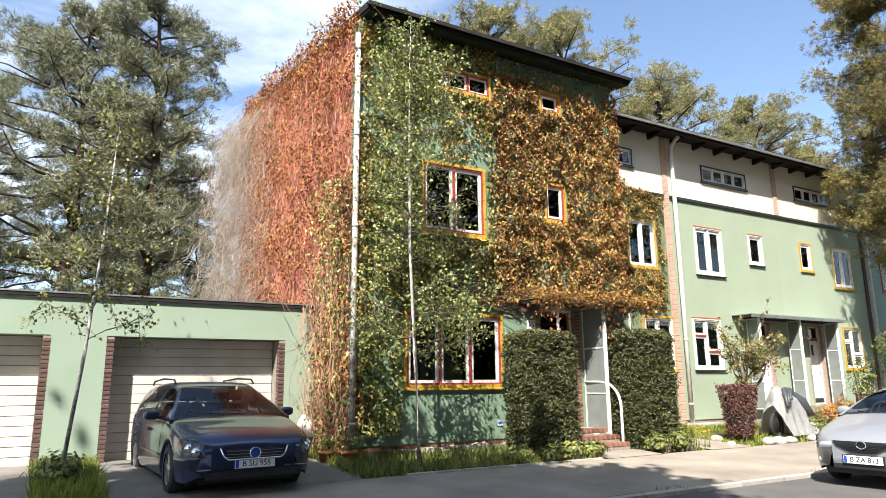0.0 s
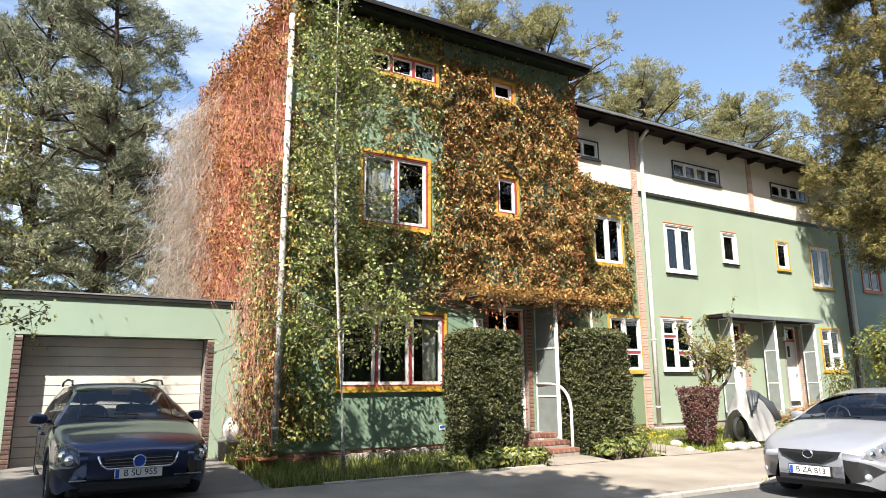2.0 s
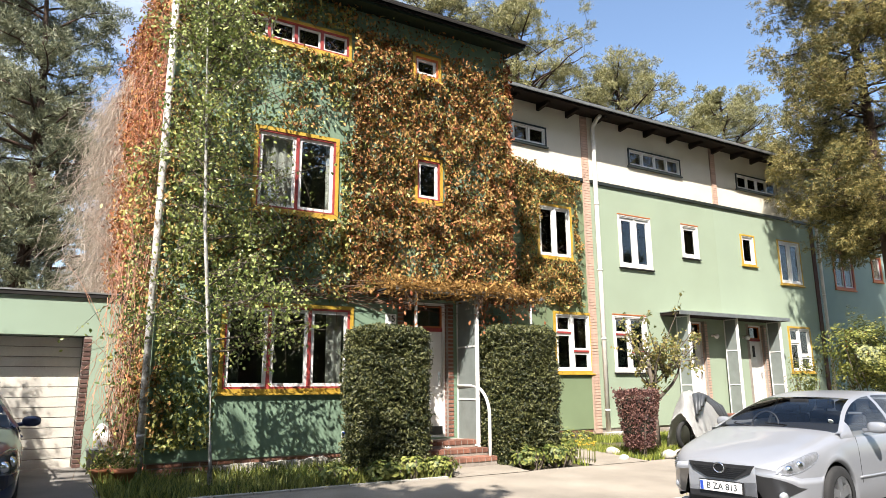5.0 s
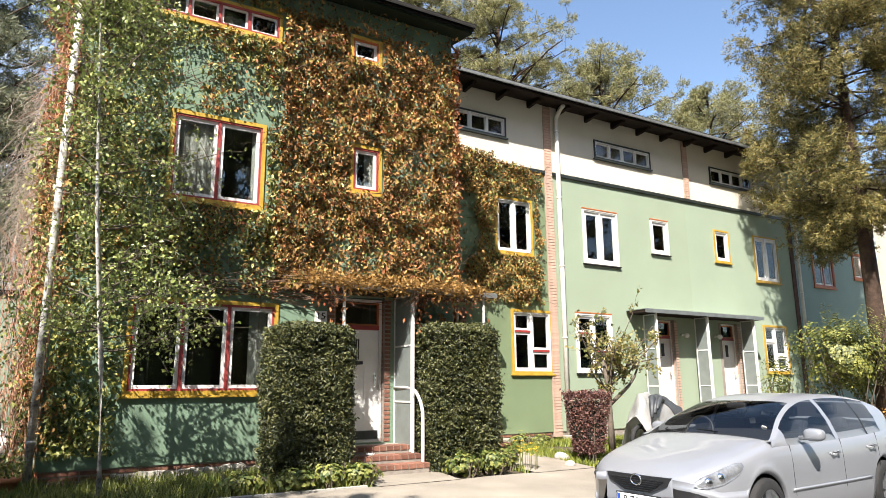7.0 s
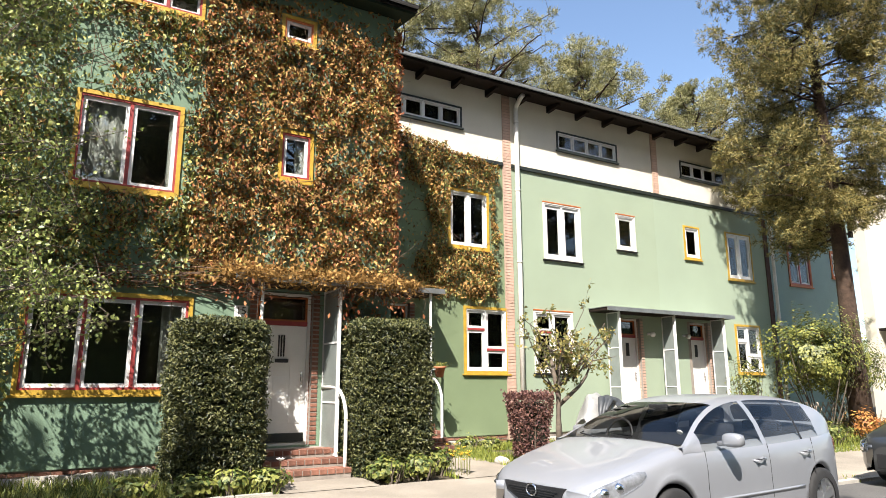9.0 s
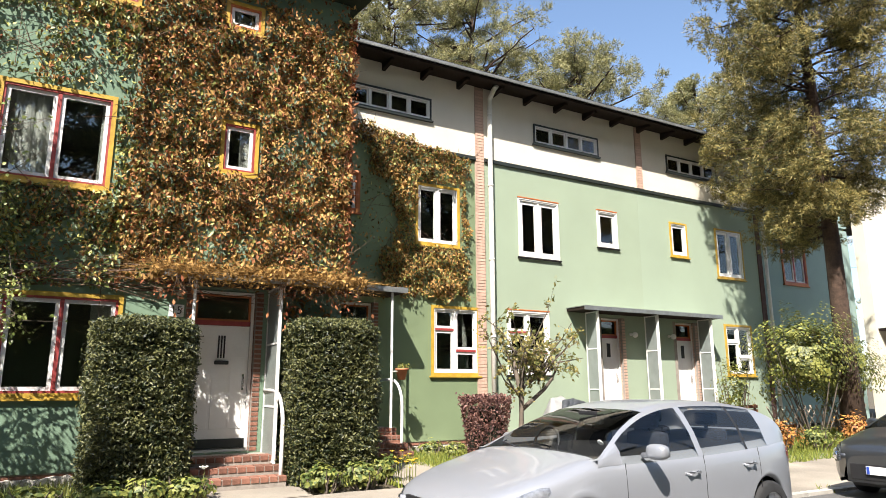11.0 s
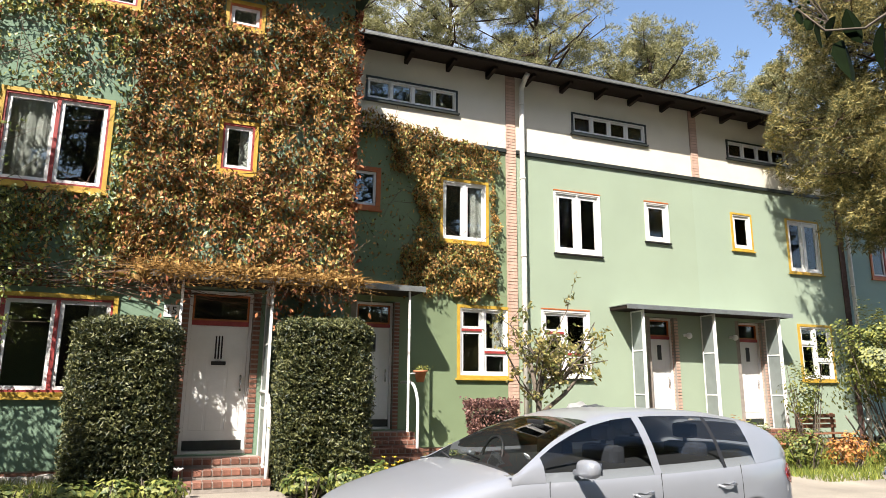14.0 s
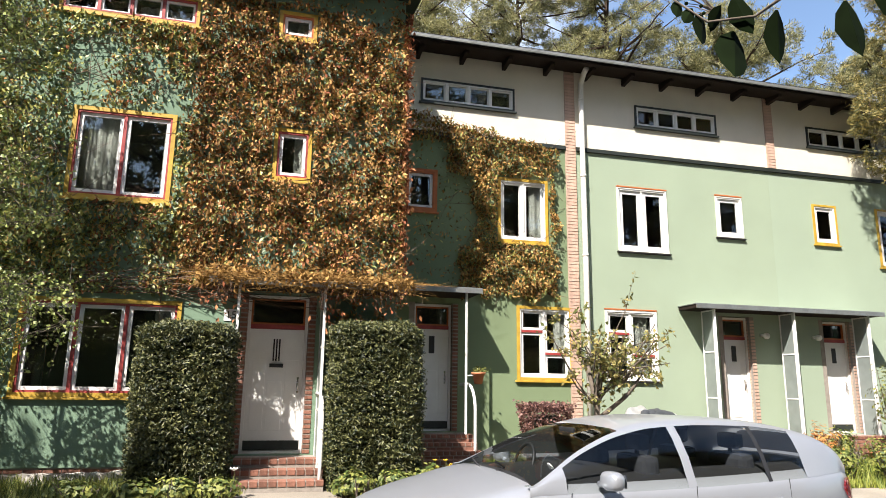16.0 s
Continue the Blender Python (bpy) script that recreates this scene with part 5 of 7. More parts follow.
leafy_tree("birch_tree", (0.22, 10.9, 0.18), [((0, 0, 0), 0.034), ((0.16, -0.05, 1.8), 0.026), ((0.26, -0.1, 3.4), 0.016), ((0.34, -0.1, 5.3), 0.004)], limbs2, M_BUSHLEAF, 0.055, M_BIRCH, "thin young birch with sparse yellowing leaves by the garage", "birch tree", 82, 150, 0.24, 0.15, 0.75)
ap = []
for k in range(26):
    a = k * 2.399
    r = 0.45 + 0.85 * rng.uniform()
    start = (0.0, 0.0, 1.15 + 0.3 * rng.uniform()) if k % 2 else (0.45, 0.05, 1.5 + 0.2 * rng.uniform())
    ap.append((start, (0.3 + r * math.cos(a), 0.7 * r * math.sin(a), 1.75 + 1.25 * rng.uniform() * (1.2 - 0.4 * r)), 0.020))
small = leafy_tree("small_garden_tree", (14.86, 10.8, 0.15), [((0, 0, 0), 0.075), ((-0.02, 0, 0.6), 0.062), ((0, 0, 1.2), 0.055), ((-0.15, 0, 1.9), 0.03)], ap, M_APPLE, 0.085, M_BARKGREY, "small spreading garden tree with sparse yellow-green leaves", "tree", 83, 72, 0.17, 0.0, 0.6)
bm = bmesh.new()
tube(bm, limb_points((0, 0, 1.0), (1.05, 0.1, 1.95), 0.05, rng, 5), [0.045, 0.04, 0.034, 0.028, 0.02, 0.012], 7)
part("side_limb", bm, M_BARKGREY, small)
# street tree overhead, on the walker's side
st_l = []
for k in range(130):
    a, u = rng.uniform(0, math.tau), rng.uniform()
    r = 3.4 * math.sqrt(u)
    st_l.append(((0, 0, 7.0 + 3 * rng.uniform()), (1.45 * r * math.cos(a) - 0.75, 0.80 * r * math.sin(a) + 0.95, 9.3 + 3.7 * rng.uniform()), 0.05))
for k in range(40):
    # long limbs on the street side
    a, u = rng.uniform(0, math.tau), math.sqrt(rng.uniform())
    st_l.append(((0.3, 0, 7.0 + 3 * rng.uniform()), (3.3 + 2.2 * u * math.cos(a), -0.5 + 1.75 * u * math.sin(a), 9.4 + 2.6 * rng.uniform()), 0.05))
leafy_tree("street_tree", (-3.4, 1.2, -0.01), [((0, 0, 0), 0.2), ((0.1, 0, 3), 0.17), ((0, 0.1, 7), 0.14), ((0, 0, 12), 0.05)], st_l, M_BIRCHLEAF, 0.33, M_BARKGREY, "leafy street tree shading the driveway and lawn edge", "tree", 84, 310, 0.6, 0.2, 0.7)


# ---- shrubs and ground cover ----
def shrub(name, at, radius, height, leaf, leaf_size, n, label, category, seed, box_like=False, bark=None, base=0.25, aspect=0.6, group=""):
    rng = np.random.default_rng(seed)
    ob = empty(name, label, category, at, group)
    d = rng.normal(size=(n, 3))
    d /= np.linalg.norm(d, axis=1, keepdims=True)
    if box_like:
        d = rng.uniform(-1, 1, (n, 3))
        d[np.arange(n), rng.integers(0, 3, n)] = rng.choice([-1, 1], n)
        d[:, :2] *= (0.80 + 0.20 * d[:, 2:3]) * (1 - 0.08 * np.abs(d[:, :1] * d[:, 1:2]) ** 3)
    lump = np.array([0.78 + 0.75 * noise.noise((p[0] * 2.6 + seed, p[1] * 2.6, p[2] * 2.6)) for p in d])
    if box_like:
        lump = 0.96 + 0.05 * rng.normal(size=n)
    r = (rng.uniform(0.75 if box_like else 0.35, 1, n) ** 0.5 * lump)[:, None]
    c = d * r * np.array([radius, radius * 0.85, height * (1 - base) / 2]) + np.array([0, 0, height * base + height * (1 - base) / 2])
    leaf_cloud("leaves", c, leaf_size, leaf, ob, (0, -0.2, 0.5), 0.9, 0.3, aspect, seed)
    if box_like:
        bm = bmesh.new()
        bmesh.ops.create_icosphere(bm, subdivisions=2, radius=1)
        for v in bm.verts:
            q = Vector([math.copysign(abs(t) ** 0.5, t) for t in v.co])
            v.co = Vector((q.x * radius * 0.72, q.y * radius * 0.6, q.z * height * (1 - base) * 0.36 + height * (1 + base) / 2))
        # inner lump painted as dark as the shade inside the bush
        part("bush_core", bm, M_LEAFSHADE, ob)
    bm = bmesh.new()
    for k in range(11):
        a = rng.uniform(0, math.tau)
        q = (radius * 0.75 * math.cos(a), radius * 0.65 * math.sin(a), height * rng.uniform(0.55, 0.92))
        tube(bm, limb_points((0.12 * math.cos(a), 0.12 * math.sin(a), -0.03), q, radius * 0.06, rng, 4), [0.022, 0.018, 0.014, 0.009, 0.004], 5, False)
    part("stemwork", bm, bark or M_BARKGREY, ob)
    return ob


shrub("barberry_bush", (13.63, 10.15, 0.13), 0.40, 1.30, M_BARBERRY, 0.048, 9000, "clipped purple-brown barberry bush on the grass edge", "bush", 91, True, base=0.14)
shrub("garden_shrub", (24.0, 10.9, 0.15), 1.6, 3.5, M_BUSHLEAF, 0.085, 9000, "large yellow-green garden shrub beside the conifer", "shrub", 92)
shrub("garden_shrub", (22.9, 12.3, 0.15), 0.6, 2.3, M_BUSHLEAF, 0.08, 900, "loose green shrub in front of the pale wall", "shrub", 93)
shrub("garden_shrub", (26.6, 11.6, 0.15), 1.5, 3.1, M_BUSHLEAF, 0.085, 6500, "dense green shrub under the conifer", "shrub", 94)
for i, (x, y, r, h, m) in enumerate(((20.2, 10.1, 0.55, 0.8, M_PERENNIAL), (21.2, 9.95, 0.6, 0.75, M_AUTUMN), (22.3, 9.8, 0.6, 0.6, M_PERENNIAL), (23.4, 9.5, 0.55, 0.9, M_AUTUMN), (19.3, 10.4, 0.5, 0.7, M_PERENNIAL), (18.5, 10.9, 0.5, 0.8, M_AUTUMN), (17.5, 11.6, 0.45, 0.7, M_PERENNIAL), (19.9, 11.4, 0.5, 0.95, M_AUTUMN), (16.6, 10.2, 0.5, 0.6, M_PERENNIAL), (20.9, 11.9, 0.4, 0.9, M_PERENNIAL))):
    shrub("perennial_clump", (x, y, 0.13), r, h, m, 0.07, 900, "orange autumn perennials in the bed" if m is M_AUTUMN else "green leafy perennials in the bed", "plant", 100 + i, base=0.05, group="perennials before the terrace")
for i, (x, y, r, h) in enumerate(((0.25, 11.6, 0.38, 0.5), (0.2, 10.9, 0.35, 0.45), (8.9, 9.85, 0.35, 0.35), (8.4, 9.8, 0.35, 0.38), (10.7, 9.85, 0.35, 0.4), (11.3, 9.85, 0.36, 0.42), (11.75, 10.2, 0.3, 0.45), (7.9, 9.75, 0.4, 0.32), (14.0, 12.7, 0.35, 0.42), (14.6, 12.8, 0.3, 0.35), (7.2, 9.9, 0.4, 0.33))):
    shrub("bedding_plant", (x, y, 0.12), r, h, M_PERENNIAL, 0.075, 650, "low leafy bedding plant along the hedge foot", "plant", 120 + i, base=0.02, group="bedding plants")


def blades(name, x0, x1, y0, y1, per_m2, h, material, label, seed, mask=None):
    rng = np.random.default_rng(seed)
    n = int((x1 - x0) * (y1 - y0) * per_m2)
    x, y = rng.uniform(x0, x1, n), rng.uniform(y0, y1, n)
    if mask is not None:
        k = np.array([mask(a, b) for a, b in zip(x, y)])
        x, y = x[k], y[k]
        n = len(x)
    z = np.array([ground_z(a, b) - 0.02 for a, b in zip(x, y)])
    a = rng.uniform(0, math.tau, n)
    L = h * rng.uniform(0.4, 1.3, n)
    wv = np.stack([np.cos(a), np.sin(a), 0 * a], 1) * 0.012
    base = np.stack([x, y, z], 1)
    tip = base + np.stack([rng.normal(0, 0.35, n) * L, rng.normal(0, 0.35, n) * L, L], 1)
    v = np.stack([base - wv, base + wv, tip], 1)
    return tagged(raw_mesh(name, v.reshape(-1, 3), np.arange(n * 3).reshape(-1, 3), material), label, "grass", kind="stuff")


blades("bed_grass", 4.3, 9.0, 9.6, 11.4, 700, 0.17, M_PERENNIAL, "long grass and weeds in the bed below the window", 131)
blades("lawn_grass", 11.8, 19.2, 9.7, 13.4, 900, 0.12, M_GRASS, "short sunlit yellow-green lawn before the terrace", 132, lambda x, y: not (11.9 < x < 13.2 and y < 12.5 and x + 0.4 * (y - 11) < 13.0) and noise.noise((x * 0.8, y * 0.8, 1)) > -0.35)
blades("verge_grass", 19.2, 32.0, 8.9, 13.0, 500, 0.16, M_GRASS, "grass and weeds along the garden front", 133)
blades("drive_verge", -0.1, 0.75, 9.6, 13.2, 1500, 0.2, M_GRASS, "tufty grass strip between the two driveways", 134)
blades("gable_verge", 4.1, 4.8, 9.6, 13.2, 700, 0.2, M_PERENNIAL, "weeds along the foot of the gable", 135)
blades("kerb_weeds", 5.0, 30.0, 6.72, 7.0, 200, 0.08, M_GRASS, "sparse weeds along the kerb", 136, lambda x, y: noise.noise((x * 1.5, 0, 2)) > 0.12)


def stone(x, y, r, seed, label="rounded pale field stone at the lawn edge"):
    bm = bmesh.new()
    bmesh.ops.create_icosphere(bm, subdivisions=3, radius=r)
    for v in bm.verts:
        v.co *= 1 + 0.28 * noise.noise(v.co * (1.6 / r * 0.5) + Vector((seed, 0, 0))) + 0.05 * noise.noise(v.co * (6 / r * 0.4))
        v.co.z *= 0.68
    ob = tagged(to_object("field_stone", bm, M_STONE, smooth=True), label, "stone", "stones in the front garden")
    ob.location = (x, y, ground_z(x, y) + r * 0.35)
    return ob


for i, (x, y, r) in enumerate(((13.3, 10.55, 0.14), (14.0, 9.75, 0.15), (14.35, 9.7, 0.16), (14.8, 9.75, 0.13), (15.6, 9.7, 0.14), (16.6, 9.75, 0.13), (12.95, 9.9, 0.1))):
    stone(x, y, r, i * 3.1)
bm = bmesh.new()
cols = steps_of(5.7, 8.1, 0.08)
face = []
for i, x in enumerate(cols):
    hi = 0.34 + 0.10 * noise.noise((x * 2.1, 4.0, 1.0)) + 0.05 * noise.noise((x * 8, 1.0, 1.0))
    face.append([bm.verts.new((x, FY - 0.035 - 0.035 * (1 - k / 4) + 0.02 * noise.noise((x * 5, k * 0.9, 2.0)), 0.14 + (hi - 0.14) * k / 4)) for k in range(5)])
    face[-1].append(bm.verts.new((x, FY + 0.012, hi + 0.01)))
for r0, r1 in zip(face, face[1:]):
    for k in range(5):
        bm.faces.new((r0[k], r1[k], r1[k + 1], r0[k + 1]))
tagged(to_object("trim_wall_foot", bm, M_STONE), "crumbling pale render left on the brick plinth", "wall foot", kind="structure")
plaque = empty("wall_plaque", "small blue and white enamel plaque on the wall", "plaque", (7.93, FY - 0.002, 0.72))
boxpart("plaque_plate", plaque, M_PLATE, -0.06, 0.06, -0.01, 0.0, -0.05, 0.05, 0.003)
boxpart("plaque_field", plaque, M_EUBLUE, -0.05, 0.05, -0.013, -0.0105, -0.01, 0.04, 0.0)


def blossom(x, y, z, material, label, n=6, r=0.035):
    ob = empty("flower", label, "flower", (x, y, z), "flowers in the beds")
    bm = bmesh.new()
    tube(bm, [(0, 0, -z + ground_z(x, y)), (0.01, 0, 0)], 0.004, 5)
    part("stalk", bm, M_PERENNIAL, ob)
    bm = bmesh.new()
    for k in range(n):
        a = k * math.tau / n
        q = [Vector((0, 0, 0)), Vector((r * math.cos(a - 0.5), r * math.sin(a - 0.5), r * 0.5)), Vector((r * 1.5 * math.cos(a), r * 1.5 * math.sin(a), r * 0.9)), Vector((r * math.cos(a + 0.5), r * math.sin(a + 0.5), r * 0.5))]
        bm.faces.new([bm.verts.new(p) for p in q])
    part("petals", bm, material, ob)
    return ob


blossom(9.07, 9.9, 0.52, M_WPETAL, "white blossom beside the brick steps", 8, 0.05)
for k in range(16):
    blossom(11.75 + 0.45 * random.random(), 9.75 + 0.35 * random.random(), 0.35 + 0.25 * random.random(), M_PETAL, "small yellow flower at the hedge foot", 6, 0.03)

# branch of a near tree hanging into the path's end
near = empty("overhanging_tree", "tree whose twig tips hang over the path, leaves coloured as in shade", "tree", (13.2, -1.6, -0.09))
bm = bmesh.new()
tube(bm, [(0, 0, 0), (0.05, 0, 1.8), (0, 0.05, 3.6), (-0.1, 0, 5)], [0.12, 0.1, 0.08, 0.04], 9)
part("trunk", bm, M_BARKGREY, near, smooth=True)
bm = bmesh.new()
BR = Vector((13.2, -1.6, -0.09))
tube(bm, [tuple(Vector(p) - BR) for p in ((13.15, -1.6, 3.2), (12.2, -0.4, 3.0), (11.2, 0.7, 2.75), (10.6, 1.12, 2.52), (10.42, 1.21, 2.43))], [0.03, 0.022, 0.014, 0.007, 0.004], 6)
tube(bm, [tuple(Vector(p) - BR) for p in ((10.42, 1.21, 2.43), (10.36, 1.24, 2.385), (10.27, 1.27, 2.375), (10.20, 1.28, 2.42))], [0.004, 0.003, 0.0025, 0.002], 5)
part("twigs", bm, M_BARKGREY, near)
rng = np.random.default_rng(5)
shaded_twig_leaf = [((10.325, 1.265, 2.31), 0.09), ((10.41, 1.238, 2.345), 0.075), ((10.26, 1.274, 2.36), 0.055), ((10.34, 1.25, 2.39), 0.06), ((10.29, 1.27, 2.385), 0.04), ((10.23, 1.275, 2.385), 0.03), ((10.21, 1.28, 2.40), 0.03), ((10.55, 1.19, 2.36), 0.085), ((10.62, 1.15, 2.42), 0.08), ((10.75, 1.0, 2.5), 0.08), ((10.7, 1.1, 2.43), 0.08)]
bm = bmesh.new()
for (x, y, z), L in shaded_twig_leaf:
    d = Vector((rng.normal() * 0.35, rng.normal() * 0.2, -1)).normalized()
    s = Vector((1, 0.25 + 0.3 * rng.normal(), 0)).cross(d).cross(d).normalized()
    q = Vector((x, y, z)) - BR
    L *= 1.45
    prof = [(-0.5, 0.04), (-0.3, 0.24), (0.0, 0.34), (0.28, 0.22), (0.5, 0.0)]
    nrm = d.cross(s)
    L1 = [bm.verts.new(q + d * L * u + s * L * w + nrm * L * 0.25 * w) for u, w in prof]
    L0 = [bm.verts.new(q + d * L * u) for u, w in prof]
    L2 = [bm.verts.new(q + d * L * u - s * L * w + nrm * L * 0.25 * w) for u, w in prof]
    for k in range(4):
        bm.faces.new((L0[k], L1[k], L1[k + 1], L0[k + 1]))
        bm.faces.new((L0[k], L0[k + 1], L2[k + 1], L2[k]))
# leaf colour carries the shade of the backlit twig
part("leaves", bm, M_TWIGSHADE, near, "oval leaves with their shade put into the near-black colour")
spray = bmesh.new()
hub = Vector((10.30, 1.275, 2.40)) - BR
tips = [Vector((-0.035 - 0.012 * k + 0.01 * rng.normal(), 0.006 + 0.012 * rng.normal(), 0.012 * k + 0.02 * rng.normal())) for k in range(7) for _ in range(2)]
for tip in tips:
    tube(spray, [tuple(hub), tuple(hub + tip * 0.6 + Vector((0, 0, 0.006))), tuple(hub + tip)], [0.0016, 0.0012, 0.0008], 3, False)
part("berry_stalks", spray, M_BARKGREY, near)
for tip in tips:
    bm = bmesh.new()
    bmesh.ops.create_icosphere(bm, subdivisions=2, radius=0.0038)
    bmesh.ops.translate(bm, verts=bm.verts, vec=hub + tip)
    part("berry", bm, M_TWIGSHADE, near, smooth=True)


# ---- cars ----
def curve(points):
    xs, ys = zip(*points)

    def f(x):
        # smooth interpolation through the points
        if x <= xs[0]:
            return ys[0]
        if x >= xs[-1]:
            return ys[-1]
        i = max(k for k in range(len(xs)) if xs[k] <= x)
        i = min(i, len(xs) - 2)

        def slope(k):
            if k == 0:
                return (ys[1] - ys[0]) / (xs[1] - xs[0])
            if k == len(xs) - 1:
                return (ys[-1] - ys[-2]) / (xs[-1] - xs[-2])
            a, b = (ys[k] - ys[k - 1]) / (xs[k] - xs[k - 1]), (ys[k + 1] - ys[k]) / (xs[k + 1] - xs[k])
            return 0 if a * b <= 0 else 2 * a * b / (a + b)
        h = xs[i + 1] - xs[i]
        t = (x - xs[i]) / h
        return ys[i] * (1 + 2 * t) * (1 - t) ** 2 + slope(i) * h * t * (1 - t) ** 2 + ys[i + 1] * t * t * (3 - 2 * t) + slope(i + 1) * h * t * t * (t - 1)
    return f


def text_part(name, body, size, material, parent, at, turn):
    cu = bpy.data.curves.new(name, "FONT")
    cu.body, cu.size, cu.align_x, cu.align_y, cu.extrude = body, size, "CENTER", "CENTER", 0.002
    tmp = bpy.data.objects.new(name, cu)
    me = bpy.data.meshes.new_from_object(tmp)
    bpy.data.objects.remove(tmp)
    me.materials.append(material)
    ob = new(name, me)
    ob.parent = parent
    ob.matrix_basis = pose(*at, *turn)
    return ob


def build_car(S, paint, at, turn, label):
    car = empty("parked_car", label, "car", at, turn=turn)
    L, top, wid, roof = S["L"], curve(S["top"]), curve(S["wid"]), curve(S["roof"])
    R, axles, zc = S["R"], S["axles"], S["tyre"]
    c0, c1 = S["cabin"]

    def zbot(x):
        z = 0.20 + 0.10 * max(0, 1 - x / 0.25) + 0.12 * max(0, 1 - (L - x) / 0.35)
        for a in axles:
            if abs(x - a) < R:
                z = max(z, zc + math.sqrt(R * R - (x - a) ** 2))
        return z

    def section(x):
        w, t, b = wid(x), top(x), zbot(x)
        low = 0.20 + 0.10 * max(0, 1 - x / 0.25)
        raw = [(0.955, low), (0.985, low + 0.08), (0.995, low + 0.18), (1.0, low + 0.27), (1.0, low + 0.34), (0.998, t - 0.36), (0.996, t - 0.30), (0.99, t - 0.23), (0.98, t - 0.165), (0.965, t - 0.11), (0.94, t - 0.065), (0.90, t - 0.032), (0.84, t - 0.012), (0.74, t), (0.55, t + 0.012), (0.3, t + 0.022), (0.0, t + 0.026)]
        out = []
        for i, (k, z) in enumerate(raw):
            z = max(z, b + 0.012 * i if b > low + 0.05 else z)
            out.append((w * k, min(z, t + 0.026)))
        return out

    xs = sorted({*steps_of(0, 0.4, 0.04), *steps_of(0.4, L - 0.3, 0.06), *steps_of(L - 0.3, L, 0.05), *[a + s * R * q for a in axles for s in (-1, 1) for q in (1.0, 0.985, 0.94, 0.85)]})
    xs = [x for i, x in enumerate(xs) if i == 0 or x - xs[i - 1] > 0.008]
    bms = {k: bmesh.new() for k in ("body", "deck")}
    rows = [section(x) for x in xs]
    for i in range(len(xs) - 1):
        xm = (xs[i] + xs[i + 1]) / 2
        for s in (1, -1):
            for j in range(len(rows[0]) - 1):
                q = [(xs[i], s * rows[i][j][0], rows[i][j][1]), (xs[i + 1], s * rows[i + 1][j][0], rows[i + 1][j][1]), (xs[i + 1], s * rows[i + 1][j + 1][0], rows[i + 1][j + 1][1]), (xs[i], s * rows[i][j + 1][0], rows[i][j + 1][1])]
                key = "body"
                if j >= 12 and c0 + 0.06 < xm < c1 - 0.06:
                    key = "deck"
                bm = bms[key]
                f = bm.faces.new([bm.verts.new(p) for p in q])
                f.smooth = True
    for k, x in ((0, 0), (-1, L)):
        bm = bms["body"]
        r = rows[k]
        bm.faces.new([bm.verts.new((x, y, z)) for y, z in r] + [bm.verts.new((x, -y, z)) for y, z in r[-2::-1]])
    for bm in bms.values():
        bmesh.ops.remove_doubles(bm, verts=bm.verts, dist=0.0006)
    body = part("body", bms["body"], paint, car, "glossy painted body shell")
    part("dashboard_deck", bms["deck"], M_PLASTIC, car)

    def side_y(x, z):
        pr = section(x)
        for (y0, z0), (y1, z1) in zip(pr, pr[1:]):
            if z0 <= z <= z1 and z1 > z0:
                return y0 + (y1 - y0) * (z - z0) / (z1 - z0)
        return pr[-2][0]

    for k, m, rows_, lab in (("headlamp", M_LAMP if S["clear"] else M_LAMPDARK, S["lamp"], "clear glass headlamp"), ("tail_lamp", M_TAIL, S["tail"], "red tail lamp")):
        lo, hi = curve([(r[0], r[1]) for r in rows_]), curve([(r[0], r[2]) for r in rows_])
        for s in (1, -1):
            bm = bmesh.new()
            g2 = []
            for x in steps_of(rows_[0][0], rows_[-1][0], 0.025):
                g2.append([])
                for v in range(7):
                    z = lo(x) + (hi(x) - lo(x)) * v / 6
                    y = side_y(x, z)
                    edge = 0.012 * math.sin(math.pi * v / 6)
                    g2[-1].append(bm.verts.new((x + (-0.006 - edge * 0.6 if k == "headlamp" else 0.006), s * (y + 0.004 + edge * 0.5), z + 0.003)))
            for r0, r1 in zip(g2, g2[1:]):
                for v in range(6):
                    bm.faces.new((r0[v], r1[v], r1[v + 1], r0[v + 1]))
            bmesh.ops.solidify(bm, geom=bm.faces[:], thickness=0.01)
            h = part(k, bm, m, car, lab, smooth=True)
            if k == "headlamp":
                for bx, bz in S["bulbs"]:
                    b2 = bmesh.new()
                    bmesh.ops.create_uvsphere(b2, u_segments=16, v_segments=10, radius=0.052 if S["clear"] else 0.066)
                    bmesh.ops.translate(b2, verts=b2.verts, vec=(bx + 0.012, s * (side_y(bx, bz) - 0.018), bz))
                    part("reflector", b2, M_CHROME, h, smooth=True)
    # greenhouse
    gx = sorted({*steps_of(c0, c1, 0.05), *[p for a, b in S["pillars"] for p in (a, b)], S["roof0"], S["roof1"]})
    wr = S["roofw"]

    def gsec(x):
        t, r, w = top(x) - 0.008, roof(x), wid(x)
        h = max(r - t, 0.0)
        k = min(1.0, h / 0.42)
        e = w * 0.935 - (w * 0.935 - wr) * k
        base = w * 0.945
        return [(base, t - 0.062), (base + (e - base) * 0.35, t + h * 0.34), (base + (e - base) * 0.72, t + h * 0.68), (e, t + h * 0.87), (e - 0.05, t + h * 0.945), (e * 0.75, t + h * 0.985), (e * 0.4, r), (0, r + 0.004)]

    gb = {k: bmesh.new() for k in ("roof", "glass", *[("pillar", i, s) for i in range(len(S["pillars"])) for s in (1, -1)])}
    rows = [gsec(x) for x in gx]
